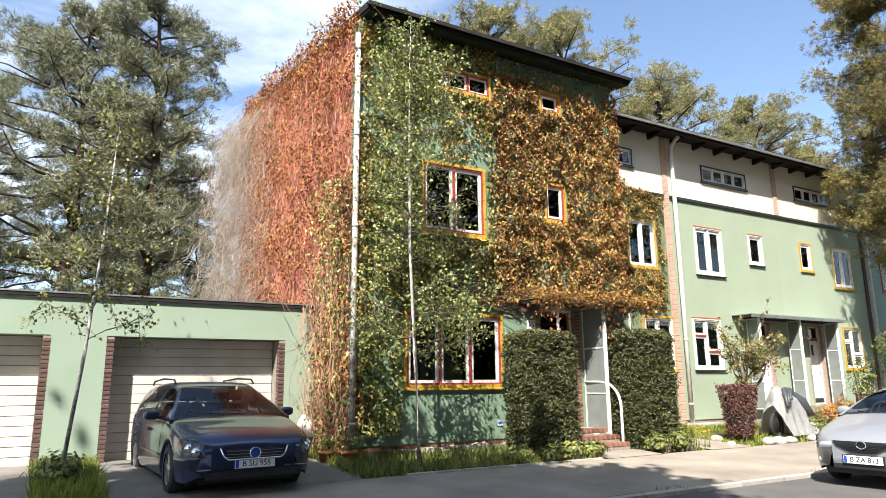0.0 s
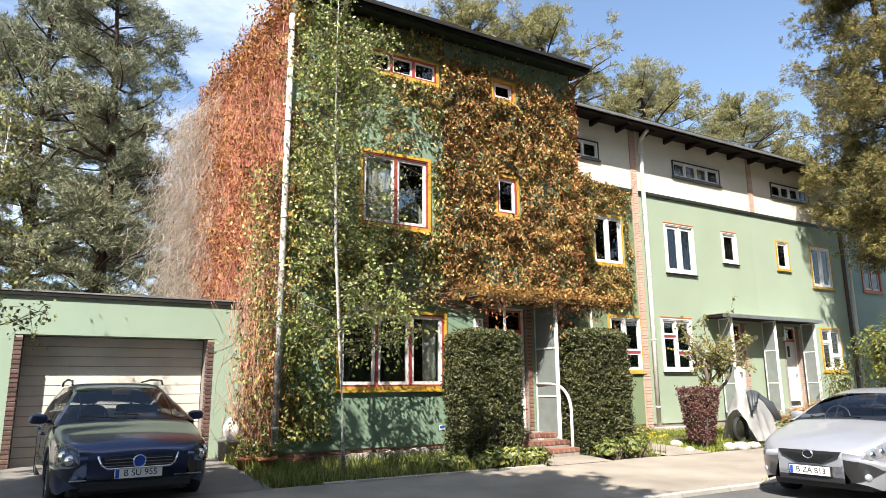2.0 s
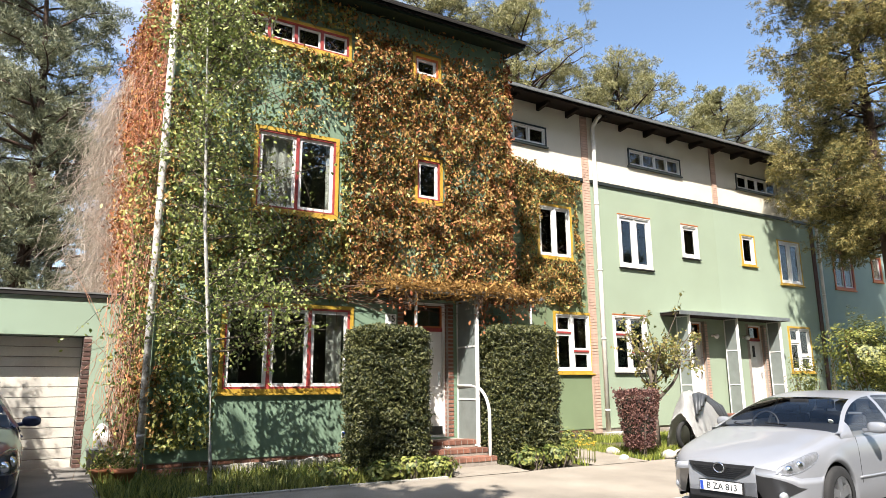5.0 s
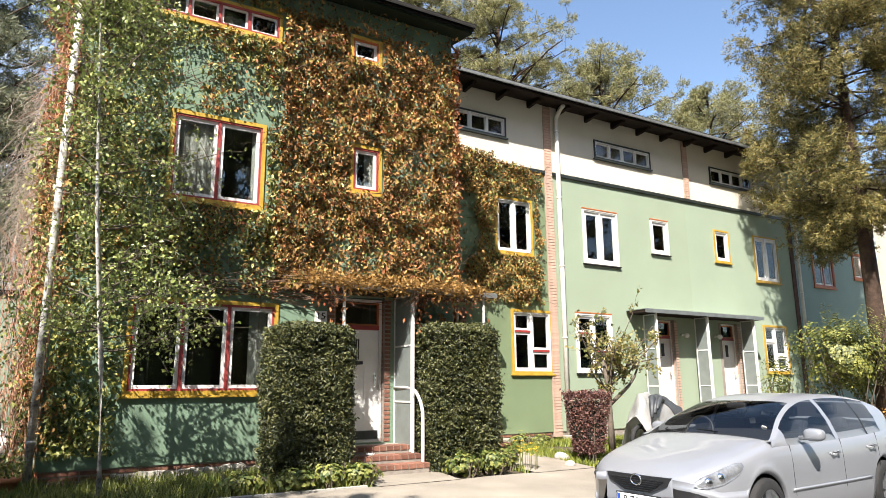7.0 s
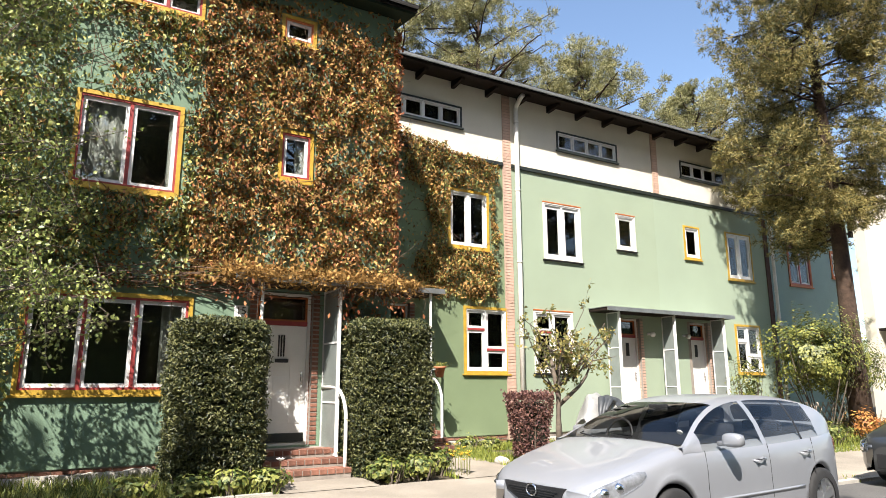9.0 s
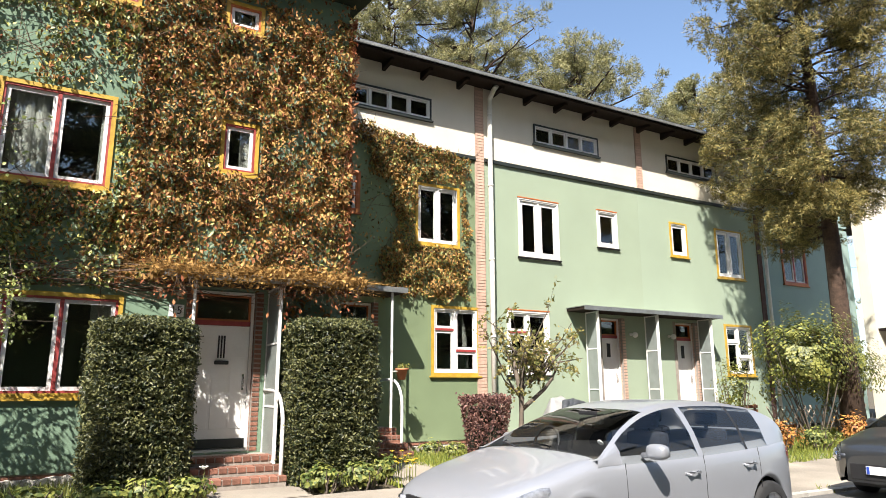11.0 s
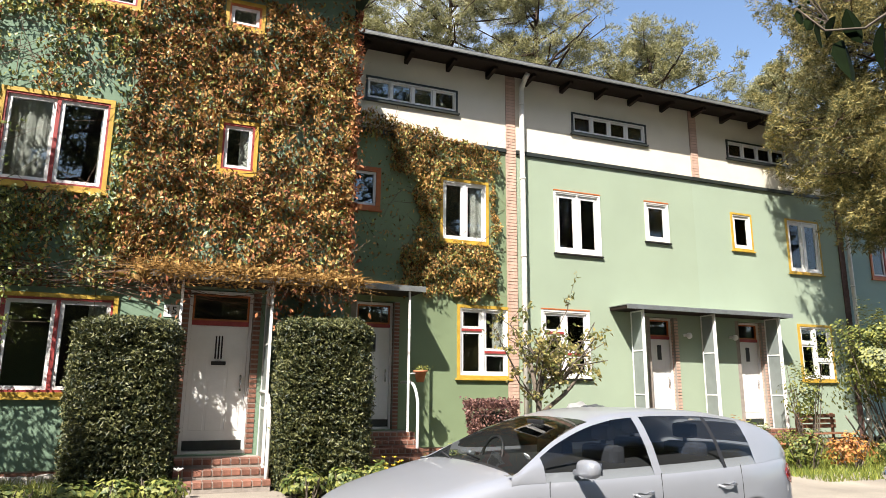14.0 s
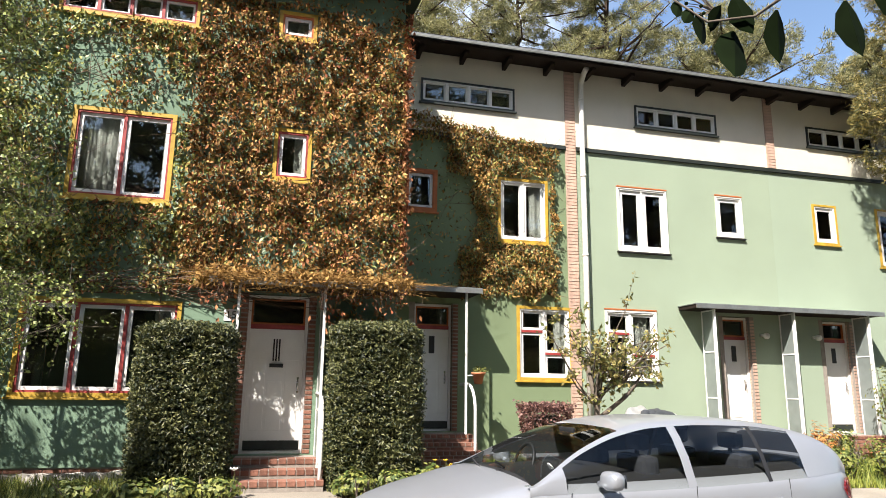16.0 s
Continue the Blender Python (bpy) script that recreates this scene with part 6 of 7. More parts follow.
    for i in range(len(gx) - 1):
        xm = (gx[i] + gx[i + 1]) / 2
        for s in (1, -1):
            for j in range(7):
                q = [(gx[i], s * rows[i][j][0], rows[i][j][1]), (gx[i + 1], s * rows[i + 1][j][0], rows[i + 1][j][1]), (gx[i + 1], s * rows[i + 1][j + 1][0], rows[i + 1][j + 1][1]), (gx[i], s * rows[i][j + 1][0], rows[i][j + 1][1])]
                if j < 3:
                    hit = [i for i, (a, b) in enumerate(S["pillars"]) if a <= xm <= b]
                    key = ("pillar", hit[0], s) if hit else "roof" if xm > S["side1"] or (xm < S["side0"]) else "glass"
                elif j == 3:
                    key = "roof"
                else:
                    key = "glass" if xm < S["roof0"] or xm > S["roof1"] else "roof"
                f = gb[key].faces.new([gb[key].verts.new(p) for p in q])
                f.smooth = True
    for bm in gb.values():
        bmesh.ops.remove_doubles(bm, verts=bm.verts, dist=0.0006)
    part("roof_shell", gb["roof"], paint, car)
    for k in [k for k in gb if k[0] == "pillar"]:
        part("door_pillar", gb[k], paint if k[1] == 0 else M_PLASTIC, car)
    g = part("glazing", gb["glass"], M_CARGLASS, car, "tinted car windows")
    g.visible_shadow = False
    # underside, wheels
    boxpart("underbody", car, M_PLASTIC, 0.25, L - 0.2, -0.62, 0.62, 0.17, 0.60)
    for a in axles:
        for s in (1, -1):
            wh = bmesh.new()
            ring = []
            for y, r in ((-0.10, zc * 0.66), (-0.10, zc * 0.9), (-0.075, zc), (0.075, zc), (0.10, zc * 0.9), (0.10, zc * 0.66)):
                ring.append([wh.verts.new((r * math.cos(k * math.tau / 32), y, r * math.sin(k * math.tau / 32))) for k in range(32)])
            for r0, r1 in zip(ring, ring[1:]):
                for k in range(32):
                    f = wh.faces.new((r0[k], r0[(k + 1) % 32], r1[(k + 1) % 32], r1[k]))
                    f.smooth = True
            tyre = part("wheel", wh, M_RUBBER, car, "black tyre on a five-spoke alloy rim")
            tyre.location = (a, s * S["track"], zc)
            rim = bmesh.new()
            tube(rim, [(0, s * 0.03, 0), (0, s * 0.085, 0)], [zc * 0.16, zc * 0.13], 16)
            for k in range(5):
                an = k * math.tau / 5 + 0.3
                d, n2 = Vector((math.cos(an), 0, math.sin(an))), Vector((-math.sin(an), 0, math.cos(an)))
                v = []
                for rr, hw in ((zc * 0.1, 0.035), (zc * 0.64, 0.05)):
                    for sg in (-1, 1):
                        for yy in (0.045, 0.08):
                            v.append(rim.verts.new(d * rr + n2 * hw * sg + Vector((0, s * yy, 0))))
                for qd in ((0, 1, 3, 2), (4, 6, 7, 5), (0, 4, 5, 1), (2, 3, 7, 6), (1, 5, 7, 3), (0, 2, 6, 4)):
                    rim.faces.new([v[t] for t in qd])
            outer = [[rim.verts.new((r * math.cos(k * math.tau / 32), s * y, r * math.sin(k * math.tau / 32))) for k in range(32)] for r, y in ((zc * 0.67, 0.09), (zc * 0.62, 0.085), (zc * 0.60, 0.0), (0.01, -0.01))]
            for r0, r1 in zip(outer, outer[1:]):
                for k in range(32):
                    rim.faces.new((r0[k], r0[(k + 1) % 32], r1[(k + 1) % 32], r1[k]))
            part("rim", rim, M_ALLOY, tyre)
    # seats, wheel, mirrors, handles, plate
    for sx in (S["seat"], S["seat"] + 0.95):
        for sy in (-0.36, 0.36):
            bm = bmesh.new()
            box(bm, sx, sx + 0.14, sy - 0.22, sy + 0.22, 0.7, 1.14, 0.05)
            box(bm, sx + 0.03, sx + 0.13, sy - 0.12, sy + 0.12, 1.17, S["H"] - 0.13, 0.04)
            tube(bm, [(sx + 0.07, sy, 1.1), (sx + 0.08, sy, 1.2)], 0.02, 6)
            part("seat", bm, M_SEAT, car)
    bm = bmesh.new()
    rg = [(S["seat"] - 0.62 + 0.06 * math.sin(k * math.tau / 20), 0.36 + 0.18 * math.cos(k * math.tau / 20), 1.0 + 0.17 * math.sin(k * math.tau / 20)) for k in range(21)]
    tube(bm, rg, 0.015, 6, False)
    part("steering_wheel", bm, M_PLASTIC, car)
    bm = bmesh.new()
    box(bm, S["roof0"] - 0.16, S["roof0"] - 0.13, -0.12, 0.12, S["H"] - 0.17, S["H"] - 0.10, 0.01)
    part("rear_view_mirror", bm, M_PLASTIC, car)
    for s in (1, -1):
        bm = bmesh.new()
        mx, my, mz = S["mirror"]
        bmesh.ops.create_uvsphere(bm, u_segments=20, v_segments=12, radius=1)
        for v in bm.verts:
            q = [math.copysign(abs(t) ** 0.7, t) for t in v.co]
            v.co = Vector((mx + 0.065 + 0.062 * min(q[0], 0.9), s * my + 0.108 * q[1], mz + 0.066 * q[2]))
            for f in v.link_faces:
                f.smooth = True
        tube(bm, [(mx + 0.06, s * (my - 0.16), mz - 0.04), (mx + 0.06, s * my, mz - 0.02)], 0.025, 8)
        mr = part("wing_mirror", bm, paint, car)
        boxpart("mirror_glass", mr, M_CHROME, mx + 0.131, mx + 0.135, s * my - 0.075, s * my + 0.075, mz - 0.045, mz + 0.045)
        for hx in S["handles"]:
            yw = wid(hx) * 0.992
            bm = bmesh.new()
            tube(bm, [(hx, s * (yw - 0.01), top(hx) - 0.2), (hx + 0.03, s * (yw + 0.028), top(hx) - 0.195), (hx + 0.17, s * (yw + 0.028), top(hx) - 0.19), (hx + 0.2, s * (yw - 0.01), top(hx) - 0.19)], 0.016, 8)
            part("door_handle", bm, paint, car)
        for sx in S["seams"]:
            bm = bmesh.new()
            pts = [(sx + o, s * (wid(sx) * k + 0.0005), z) for k, z, o in ((0.997, 0.42, 0.0), (1.0, 0.6, -0.01), (0.992, top(sx) - 0.24, 0.0), (0.966, top(sx) - 0.11, 0.015), (0.945, top(sx) - 0.06, 0.03))]
            tube(bm, pts, 0.003, 4)
            part("door_seam", bm, M_PLASTIC, car)
        bm = bmesh.new()
        n0, n1 = axles[0] + R + 0.08, axles[1] - R - 0.08
        tube(bm, [(x, s * (wid(x) + 0.002), 0.48) for x in steps_of(n0, n1, 0.2)], 0.014, 6)
        part("side_moulding", bm, paint, car)
    return car


def plate_on(car, x, y, z, words, size, tilt=0.0):
    pl = boxpart("number_plate", car, M_PLATE, x - 0.012, x, y - 0.26, y + 0.26, z - 0.055, z + 0.055, 0.004, "white number plate with black letters")
    boxpart("plate_band", pl, M_EUBLUE, x - 0.0145, x - 0.0125, y + 0.212, y + 0.252, z - 0.05, z + 0.05)
    text_part("plate_letters", words, size, M_PLASTIC, pl, (x - 0.0140, y - 0.02, z), (90, 0, -90))
    bm = bmesh.new()
    box(bm, x + 0.0005, x + 0.02, y - 0.275, y + 0.275, z - 0.065, z + 0.065)
    part("plate_holder", bm, M_PLASTIC, car)


SPEC_HATCH = dict(L=4.40, H=1.435, R=0.355, axles=(0.92, 3.56), tyre=0.315, track=0.775,
    top=[(0, 0.63), (0.08, 0.69), (0.25, 0.765), (0.7, 0.885), (1.25, 0.985), (1.6, 0.985), (2.6, 1.0), (3.6, 1.035), (4.1, 1.06), (4.3, 1.02), (4.42, 0.86)],
    wid=[(0, 0.42), (0.05, 0.60), (0.15, 0.715), (0.35, 0.80), (0.7, 0.855), (1.2, 0.872), (2.5, 0.878), (3.5, 0.86), (4.0, 0.79), (4.25, 0.68), (4.40, 0.54)],
    roof=[(1.12, 0.94), (1.3, 1.04), (1.65, 1.225), (2.02, 1.355), (2.35, 1.415), (2.75, 1.435), (3.2, 1.425), (3.6, 1.38), (3.92, 1.30), (4.12, 1.18), (4.25, 1.04)],
    cabin=(1.12, 4.25), roof0=2.02, roof1=3.85, side0=1.42, side1=3.66, pillars=[(2.46, 2.54), (3.24, 3.28)], roofw=0.575,
    lamp=[(0.06, 0.585, 0.605), (0.12, 0.57, 0.665), (0.25, 0.59, 0.715), (0.42, 0.645, 0.765), (0.54, 0.70, 0.79), (0.6, 0.755, 0.79)],
    tail=[(4.08, 0.86, 0.88), (4.16, 0.78, 0.94), (4.28, 0.76, 0.93), (4.34, 0.78, 0.88)], bulbs=((0.17, 0.625), (0.29, 0.665)), clear=True,
    seat=2.25, mirror=(1.62, 0.985, 1.02), handles=(2.2, 3.12), seams=(1.42, 2.5, 3.42))
SPEC_WAGON = dict(L=4.38, H=1.47, R=0.36, axles=(0.9, 3.45), tyre=0.325, track=0.79,
    top=[(0, 0.60), (0.05, 0.69), (0.2, 0.765), (0.6, 0.86), (1.2, 0.965), (1.6, 0.965), (2.6, 0.99), (3.8, 1.03), (4.2, 1.03), (4.38, 0.95)],
    wid=[(0, 0.55), (0.05, 0.70), (0.15, 0.795), (0.35, 0.86), (0.8, 0.90), (1.5, 0.91), (3.3, 0.91), (4.0, 0.87), (4.3, 0.79), (4.38, 0.70)],
    roof=[(1.1, 0.95), (1.3, 1.06), (1.65, 1.25), (1.98, 1.40), (2.3, 1.455), (2.8, 1.47), (3.6, 1.45), (4.0, 1.38), (4.2, 1.2), (4.32, 1.04)],
    cabin=(1.1, 4.32), roof0=1.98, roof1=4.0, side0=1.4, side1=4.05, pillars=[(2.35, 2.47), (3.25, 3.34)], roofw=0.60,
    lamp=[(0.02, 0.52, 0.57), (0.05, 0.50, 0.655), (0.12, 0.495, 0.715), (0.24, 0.51, 0.75), (0.36, 0.56, 0.765), (0.46, 0.64, 0.755)],
    tail=[(4.1, 0.80, 0.9), (4.16, 0.74, 0.96), (4.26, 0.74, 0.96), (4.32, 0.78, 0.92)], bulbs=((0.075, 0.585), (0.19, 0.625)), clear=False,
    seat=2.2, mirror=(1.55, 1.0, 1.0), handles=(2.15, 3.0), seams=(1.4, 2.42, 3.3))

hatch = build_car(SPEC_HATCH, M_SILVER, (10.10, 5.57, -0.01), 4.4, "silver hatchback parked along the kerb")
bm = bmesh.new()
prof = [(-0.40, 0.65), (0.40, 0.65), (0.36, 0.57), (0.16, 0.49), (-0.16, 0.49), (-0.36, 0.57)]
a = [bm.verts.new((0.012 * (abs(y) / 0.4) ** 2 - 0.022, y, z)) for y, z in prof]
b = [bm.verts.new((0.05 * (abs(y) / 0.4) ** 2 + 0.05, y, z)) for y, z in prof]
bm.faces.new(a), bm.faces.new(b[::-1])
for i in range(6):
    bm.faces.new((a[i], a[(i + 1) % 6], b[(i + 1) % 6], b[i]))
gr = part("grille", bm, M_PLASTIC, hatch, "black mesh grille")
for k in range(6):
    z = 0.505 + k * 0.022
    boxpart("grille_bar", gr, M_PLASTIC, -0.028, -0.021, -0.17 - 0.032 * k, 0.17 + 0.032 * k, z, z + 0.006)
bm = bmesh.new()
tube(bm, [(-0.03, 0.065 * math.cos(k * math.tau / 20), 0.605 + 0.05 * math.sin(k * math.tau / 20)) for k in range(21)], 0.009, 6, False)
part("emblem", bm, M_CHROME, hatch, "plain oval chrome badge")
boxpart("lower_intake", hatch, M_PLASTIC, -0.006, 0.05, -0.42, 0.42, 0.265, 0.335, 0.01)
for s in (1, -1):
    bm = bmesh.new()
    bmesh.ops.create_uvsphere(bm, u_segments=14, v_segments=10, radius=0.055)
    bmesh.ops.translate(bm, verts=bm.verts, vec=(0.12, s * 0.64, 0.36))
    part("fog_lamp", bm, M_LAMP, hatch, smooth=True)
    bm = bmesh.new()
    tube(bm, [(1.13, s * 0.1, 0.985), (1.22, s * 0.35 + 0.2, 1.03), (1.27, s * 0.2 + 0.35, 1.045)], 0.008, 5)
    part("wiper", bm, M_PLASTIC, hatch)
plate_on(hatch, -0.022, 0.0, 0.40, "B ZA 813", 0.098)
bm = bmesh.new()
tube(bm, [(1.395, -0.60, 1.085), (1.40, -0.60, 1.09)], 0.03, 12)
part("windscreen_badge", bm, M_PLATE, hatch, "round windscreen sticker")

wagon = build_car(SPEC_WAGON, M_NAVY, (2.38, 9.02, 0.11), 93.2, "dark blue estate car parked before the garage")
boxpart("grille", wagon, M_PLASTIC, -0.014, 0.05, -0.38, 0.38, 0.49, 0.60, 0.01, "black slatted grille")
for k in range(3):
    boxpart("grille_bar", wagon, M_CHROME, -0.024, -0.012, -0.37, 0.37, 0.503 + k * 0.036, 0.511 + k * 0.036)
bm = bmesh.new()
tube(bm, [(-0.03, 0.068 * math.cos(k * math.tau / 24), 0.548 + 0.068 * math.sin(k * math.tau / 24)) for k in range(25)], 0.008, 6, False)
em = part("emblem", bm, M_CHROME, wagon, "plain round chrome badge")
bm = bmesh.new()
tube(bm, [(-0.020, 0, 0.548), (-0.026, 0, 0.548)], 0.062, 20)
part("emblem_disc", bm, M_EUBLUE, em)
bm = bmesh.new()
tube(bm, [(-0.004, 0.44, 0.625), (-0.022, 0.40, 0.52), (-0.03, 0.34, 0.475), (-0.03, -0.34, 0.475), (-0.022, -0.40, 0.52), (-0.004, -0.44, 0.625)], 0.012, 6)
part("grille_surround", bm, M_CHROME, wagon, "chrome grille surround")
boxpart("lower_intake", wagon, M_PLASTIC, -0.006, 0.06, -0.60, 0.60, 0.24, 0.34, 0.012)
boxpart("bumper_strip", wagon, M_CHROME, 0.0, 0.12, 0.40, 0.72, 0.36, 0.375)
boxpart("bumper_strip", wagon, M_CHROME, 0.0, 0.12, -0.72, -0.40, 0.36, 0.375)
plate_on(wagon, -0.022, 0.0, 0.42, "B SU 955", 0.098)
for s in (1, -1):
    bm = bmesh.new()
    tube(bm, [(2.1, s * 0.60, 1.44), (2.2, s * 0.60, 1.50), (3.0, s * 0.60, 1.52), (3.8, s * 0.59, 1.485), (3.9, s * 0.59, 1.42)], 0.016, 6)
    part("roof_rail", bm, M_PLASTIC, wagon)
    bm = bmesh.new()
    tube(bm, [(1.13, s * 0.1, 1.0), (1.2, s * 0.35 + 0.2, 1.04), (1.25, s * 0.2 + 0.35, 1.06)], 0.008, 5)
    part("wiper", bm, M_PLASTIC, wagon)
dark = build_car(SPEC_WAGON, M_DARKCAR, (17.3, 5.75, -0.01), -1.0, "dark grey car parked further along the kerb")
boxpart("lower_intake", dark, M_PLASTIC, -0.008, 0.06, -0.5, 0.5, 0.28, 0.5, 0.012)
plate_on(dark, -0.022, 0.0, 0.42, "", 0.098)


# ---- things in the front gardens ----
moto = empty("covered_motorcycle", "motorcycle under a grey and black tarpaulin on the lawn", "motorcycle", (15.7, 10.35, 0.17), turn=8)
bm = bmesh.new()
n, m = 30, 14
grid = []
ridge = curve([(-0.75, 0.75), (-0.55, 1.18), (-0.3, 1.22), (-0.05, 1.1), (0.25, 1.14), (0.55, 1.0), (0.75, 0.6)])
for i in range(n + 1):
    x = -0.75 + 1.5 * i / n
    row = []
    for j in range(m + 1):
        a = -1 + 2 * j / m
        fall = abs(a) ** 1.4
        fold = 0.05 * math.sin(x * 17 + a * 4) * fall + 0.05 * noise.noise((x * 5, a * 4, 3))
        row.append(bm.verts.new((x + 0.03 * math.sin(a * 9), a * (0.42 + fold), max(0.02, ridge(x) * (1 - 0.94 * fall ** 1.3) + 0.07 * noise.noise((x * 5, a * 4, 1)) * (1 - fall)))))
    grid.append(row)
for i in range(n):
    for j in range(m):
        bm.faces.new((grid[i][j], grid[i + 1][j], grid[i + 1][j + 1], grid[i][j + 1]))
bmesh.ops.solidify(bm, geom=bm.faces[:], thickness=0.006)
part("tarpaulin", bm, M_COVER, moto, "crumpled silver-grey tarpaulin", smooth=True)
bm = bmesh.new()
for k in range(3):
    tube(bm, [(-0.7 + 0.1 * k, -0.38, 0.75 + 0.08 * k), (-0.35 + 0.12 * k, -0.15, 1.1), (0.0 + 0.14 * k, 0.0, 1.1 - 0.03 * k), (0.3 + 0.1 * k, -0.2, 0.85), (0.42 + 0.1 * k, -0.36, 0.5)], [0.03, 0.08, 0.10, 0.08, 0.03], 8)
part("dark_folds", bm, M_COVERDARK, moto, "black folds of the cover", smooth=True)
for wx in (-0.6, 0.62):
    bm = bmesh.new()
    tube(bm, [(wx + 0.26 * math.cos(k * math.tau / 24), 0, 0.30 + 0.26 * math.sin(k * math.tau / 24)) for k in range(25)], 0.05, 8, False)
    part("wheel", bm, M_RUBBER, moto)

bench = empty("garden_bench", "reddish wooden slatted garden bench near the shrubs", "bench", (23.4, 12.3, 0.2))
for k in range(4):
    boxpart("seat_slat", bench, M_WOOD, -0.65, 0.65, -0.25 + k * 0.11, -0.16 + k * 0.11, 0.43, 0.455, 0.004)
for k in range(3):
    boxpart("back_slat", bench, M_WOOD, -0.65, 0.65, 0.2, 0.225, 0.55 + k * 0.12, 0.64 + k * 0.12, 0.004)
for x in (-0.58, 0.58):
    boxpart("leg", bench, M_WOOD, x - 0.03, x + 0.03, -0.24, -0.19, 0, 0.43)
    boxpart("leg", bench, M_WOOD, x - 0.03, x + 0.03, 0.226, 0.27, 0, 0.9)
fence = empty("lattice_fence", "low weathered criss-cross lattice fence under the shrubs", "fence", (24.6, 12.4, 0.18))
for k in range(16):
    for s in (1, -1):
        bm = bmesh.new()
        x = k * 0.28
        tube(bm, [(x - 0.35 * s, 0.02 * s, 0.0), (x + 0.35 * s, 0.02 * s, 0.85)], 0.02, 6)
        part("lath", bm, M_GREYWOOD, fence)

for x, y, r, h, lab in ((4.45, 10.95, 0.16, 0.24, "terracotta flowerpot by the gable foot"), (4.2, 11.3, 0.14, 0.2, "small terracotta pot by the gable foot"), (22.05, 12.2, 0.15, 0.24, "terracotta pot beside the far steps"), (20.75, 12.6, 0.14, 0.22, "terracotta pot on the porch edge"), (23.5, 12.7, 0.15, 0.25, "dark planted pot beside the door")):
    bm = bmesh.new()
    tube(bm, [(0, 0, 0), (0, 0, h * 0.8), (0, 0, h * 0.801), (0, 0, h)], [r * 0.7, r * 0.95, r * 1.08, r * 1.1], 16)
    pt = empty("flowerpot", lab, "flowerpot", (x, y, ground_z(x, y) - 0.01), "flowerpots")
    part("pot", bm, M_TERRA, pt)
    c = np.random.default_rng(int(x * 10)).normal(size=(160, 3)) * [r * 0.7, r * 0.7, 0.09] + [0, 0, h + 0.1]
    tagged(leaf_cloud("pot_plant", c, 0.06, M_PERENNIAL, pt, None, 1, 0.2, 0.6, 3), kind="stuff")
hang = empty("wall_planter", "terracotta planter fixed to the porch post", "planter", (13.42, 12.95, 1.72))
bm = bmesh.new()
tube(bm, [(0, 0, 0), (0, 0, 0.19), (0, 0, 0.191), (0, 0, 0.23)], [0.075, 0.12, 0.145, 0.145], 14)
part("pot", bm, M_TERRA, hang)
bm = bmesh.new()
tube(bm, [(-0.27, -0.1, 0.16), (-0.1, -0.02, 0.17), (0.0, 0.0, 0.16)], 0.012, 6)
part("bracket", bm, M_WHITE, hang)
tagged(leaf_cloud("pot_plant", np.random.default_rng(4).normal(size=(90, 3)) * [0.09, 0.09, 0.03] + [0, 0, 0.26], 0.05, M_PERENNIAL, hang, None, 1, 0, 0.6, 3), kind="stuff")
for x, y in ((14.55, 13.5), (16.55, 13.5)):
    bm = bmesh.new()
    v = box(bm, x - 0.55, x + 0.55, y - 0.2, y + 0.17, 0.12, 0.33, 0.01)
    tagged(to_object("light_well_cover", bm, M_STONE), "white concrete light well kerb at the wall foot", "light well")
bucket = empty("grey_bucket", "grey zinc tub with white bag by the garage jamb", "tub", (4.28, 12.7, 0.2))
bm = bmesh.new()
tube(bm, [(0, 0, 0), (0, 0, 0.34), (0, 0, 0.345), (0, 0, 0.38)], [0.19, 0.22, 0.235, 0.235], 18)
part("tub_body", bm, M_ZINC, bucket)
bm = bmesh.new()
bmesh.ops.create_icosphere(bm, subdivisions=3, radius=0.14)
for v in bm.verts:
    v.co *= 1 + 0.35 * noise.noise(v.co * 7)
    v.co.z = v.co.z * 1.5 + 0.55
part("white_bag", bm, M_WPETAL, bucket, "crumpled white plastic bag")


def number_sign(x, y, z, words, label):
    ob = empty("house_number", label, "house number", (x, y, z))
    bm = bmesh.new()
    box(bm, -0.11, 0.11, -0.015, 0.0, -0.095, 0.095, 0.005)
    part("sign_plate", bm, M_PLATE, ob)
    text_part("digits", words, 0.17, M_PLASTIC, ob, (0, -0.017, 0), (90, 0, 0))


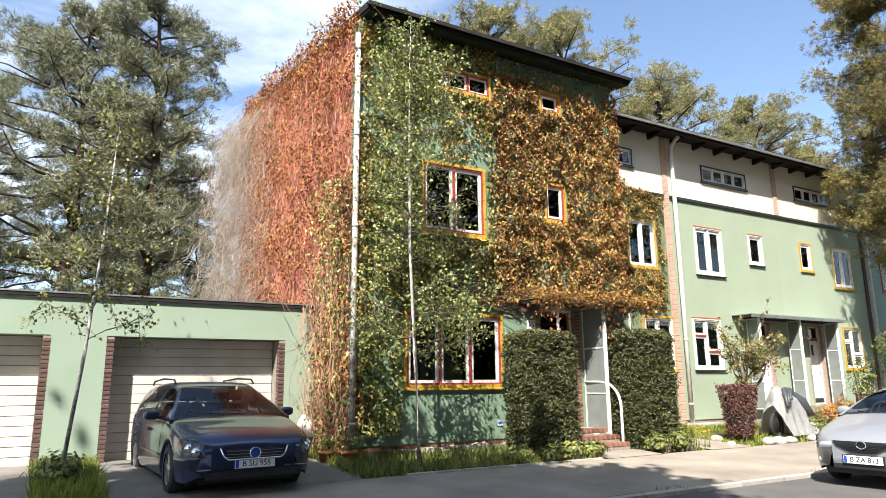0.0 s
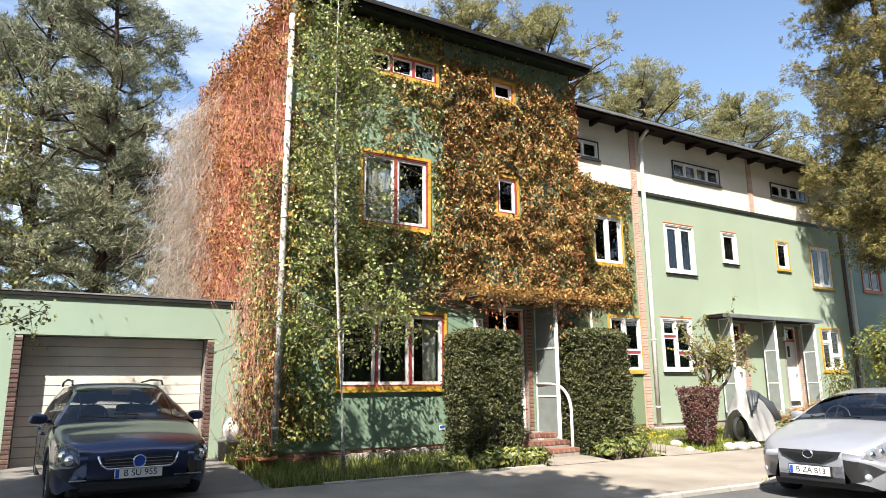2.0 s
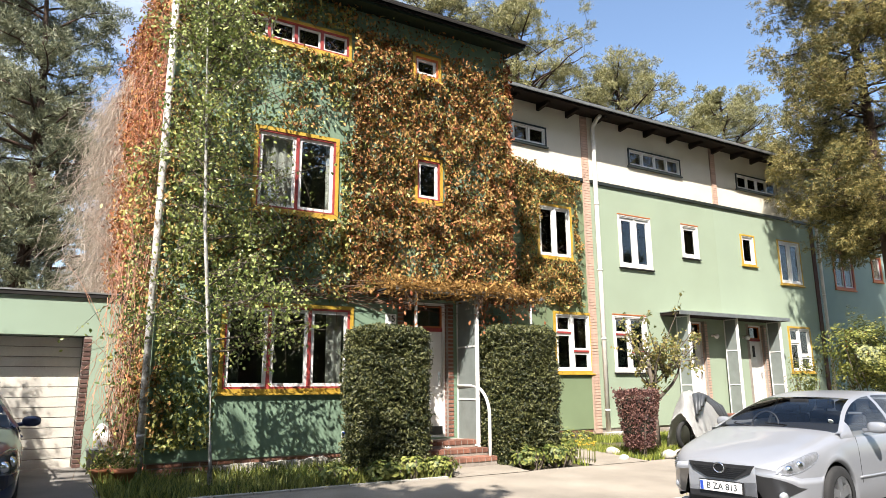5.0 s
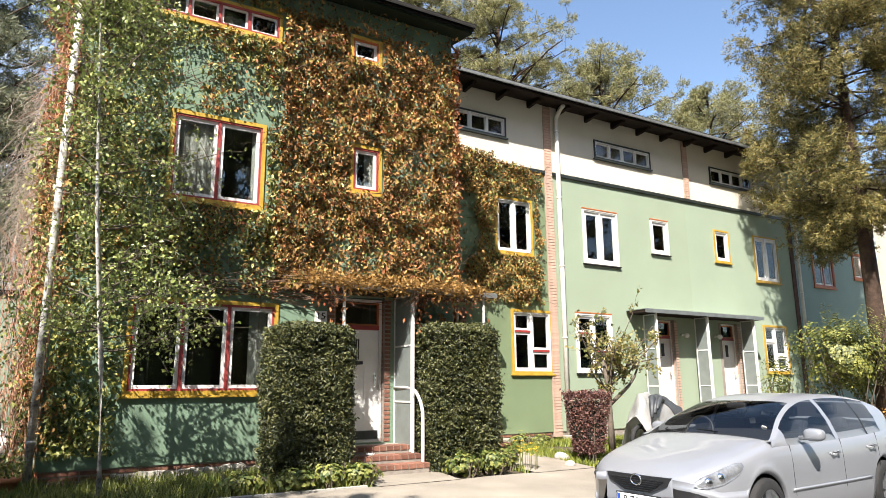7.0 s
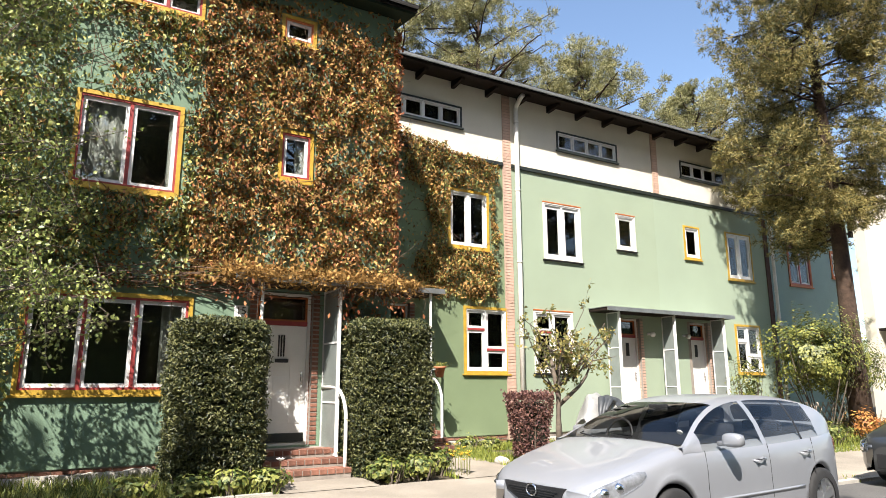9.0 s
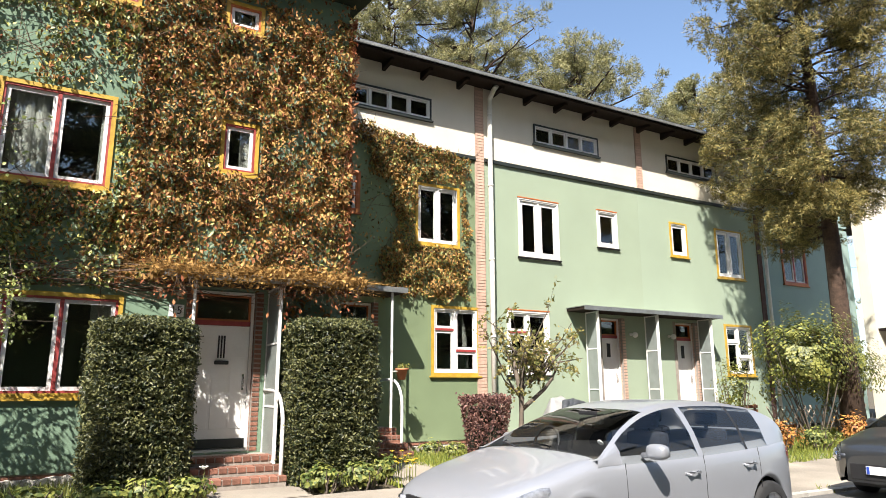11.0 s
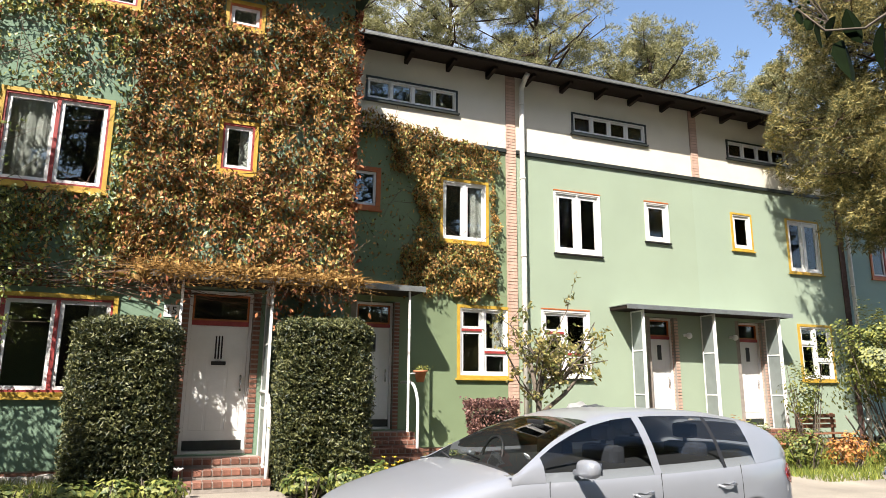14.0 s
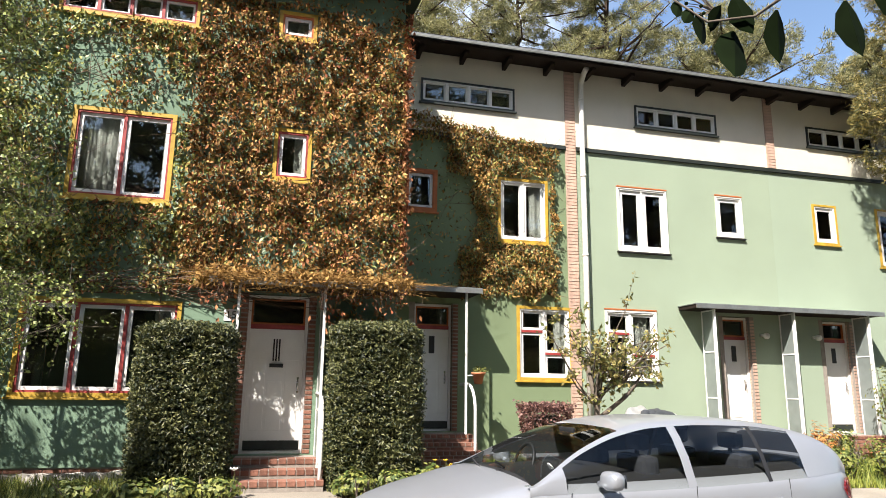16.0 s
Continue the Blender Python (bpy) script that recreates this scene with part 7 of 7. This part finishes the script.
number_sign(8.79, FY - 0.002, 2.74, "15", "white enamel plate with black number 15")
for x, z in ((20.62, 2.95), (22.08, 2.95)):
    lamp = empty("porch_lamp", "small round white porch lamp beside the door", "lamp", (x, RY - 0.002, z), "porch lamps")
    bm = bmesh.new()
    tube(bm, [(0, 0, 0), (0, -0.05, 0)], 0.035, 12)
    tube(bm, [(0, -0.05, 0), (0, -0.12, 0.02)], 0.015, 8)
    part("lamp_base", bm, M_WHITE, lamp)
    bm = bmesh.new()
    bmesh.ops.create_uvsphere(bm, u_segments=16, v_segments=10, radius=0.075)
    bmesh.ops.translate(bm, verts=bm.verts, vec=(0, -0.18, -0.02))
    part("lamp_globe", bm, M_WHITE, lamp, smooth=True)


# ---- bricks and kerb stones, many pieces on shared meshes ----
piece_cache = {}


def piece(name, parent, material, x0, x1, y0, y1, z0, z1):
    key = (material.name, round(x1 - x0, 2), round(y1 - y0, 2), round(z1 - z0, 2))
    if key not in piece_cache:
        bm = bmesh.new()
        a, b, c = key[1] / 2, key[2] / 2, key[3] / 2
        v = box(bm, -a, a, -b, b, -c, c)
        e = 0.005
        for q in v:
            if q.co.y < 0:
                q.co.x -= math.copysign(e, q.co.x)
                q.co.z -= math.copysign(e, q.co.z)
        bmesh.ops.recalc_face_normals(bm, faces=bm.faces)
        me = bpy.data.meshes.new(name)
        bm.to_mesh(me)
        bm.free()
        me.materials.append(material)
        piece_cache[key] = me
    ob = new(name, piece_cache[key])
    ob.parent = parent
    ob.location = ((x0 + x1) / 2, (y0 + y1) / 2 + random.uniform(-0.002, 0.002), (z0 + z1) / 2)
    return ob


for b in boxes_later:
    piece(*b)
kerb = empty("kerb", "worn grey granite kerb stones along the street", "kerb", kind="structure")
x = -8.0
while x < 34:
    piece("kerb_stone", kerb, M_KERB, x, x + 0.985, KERB - 0.13, KERB + 0.005, -0.2, 0.045)
    x += 1.0
bed = empty("bed_edging", "low stone edging along the planted bed", "edging", kind="structure")
x = 4.9
while x < 8.9:
    piece("edging_stone", bed, M_KERB, x, x + 0.485, 9.55, 9.62, 0.0, 0.16)
    x += 0.5
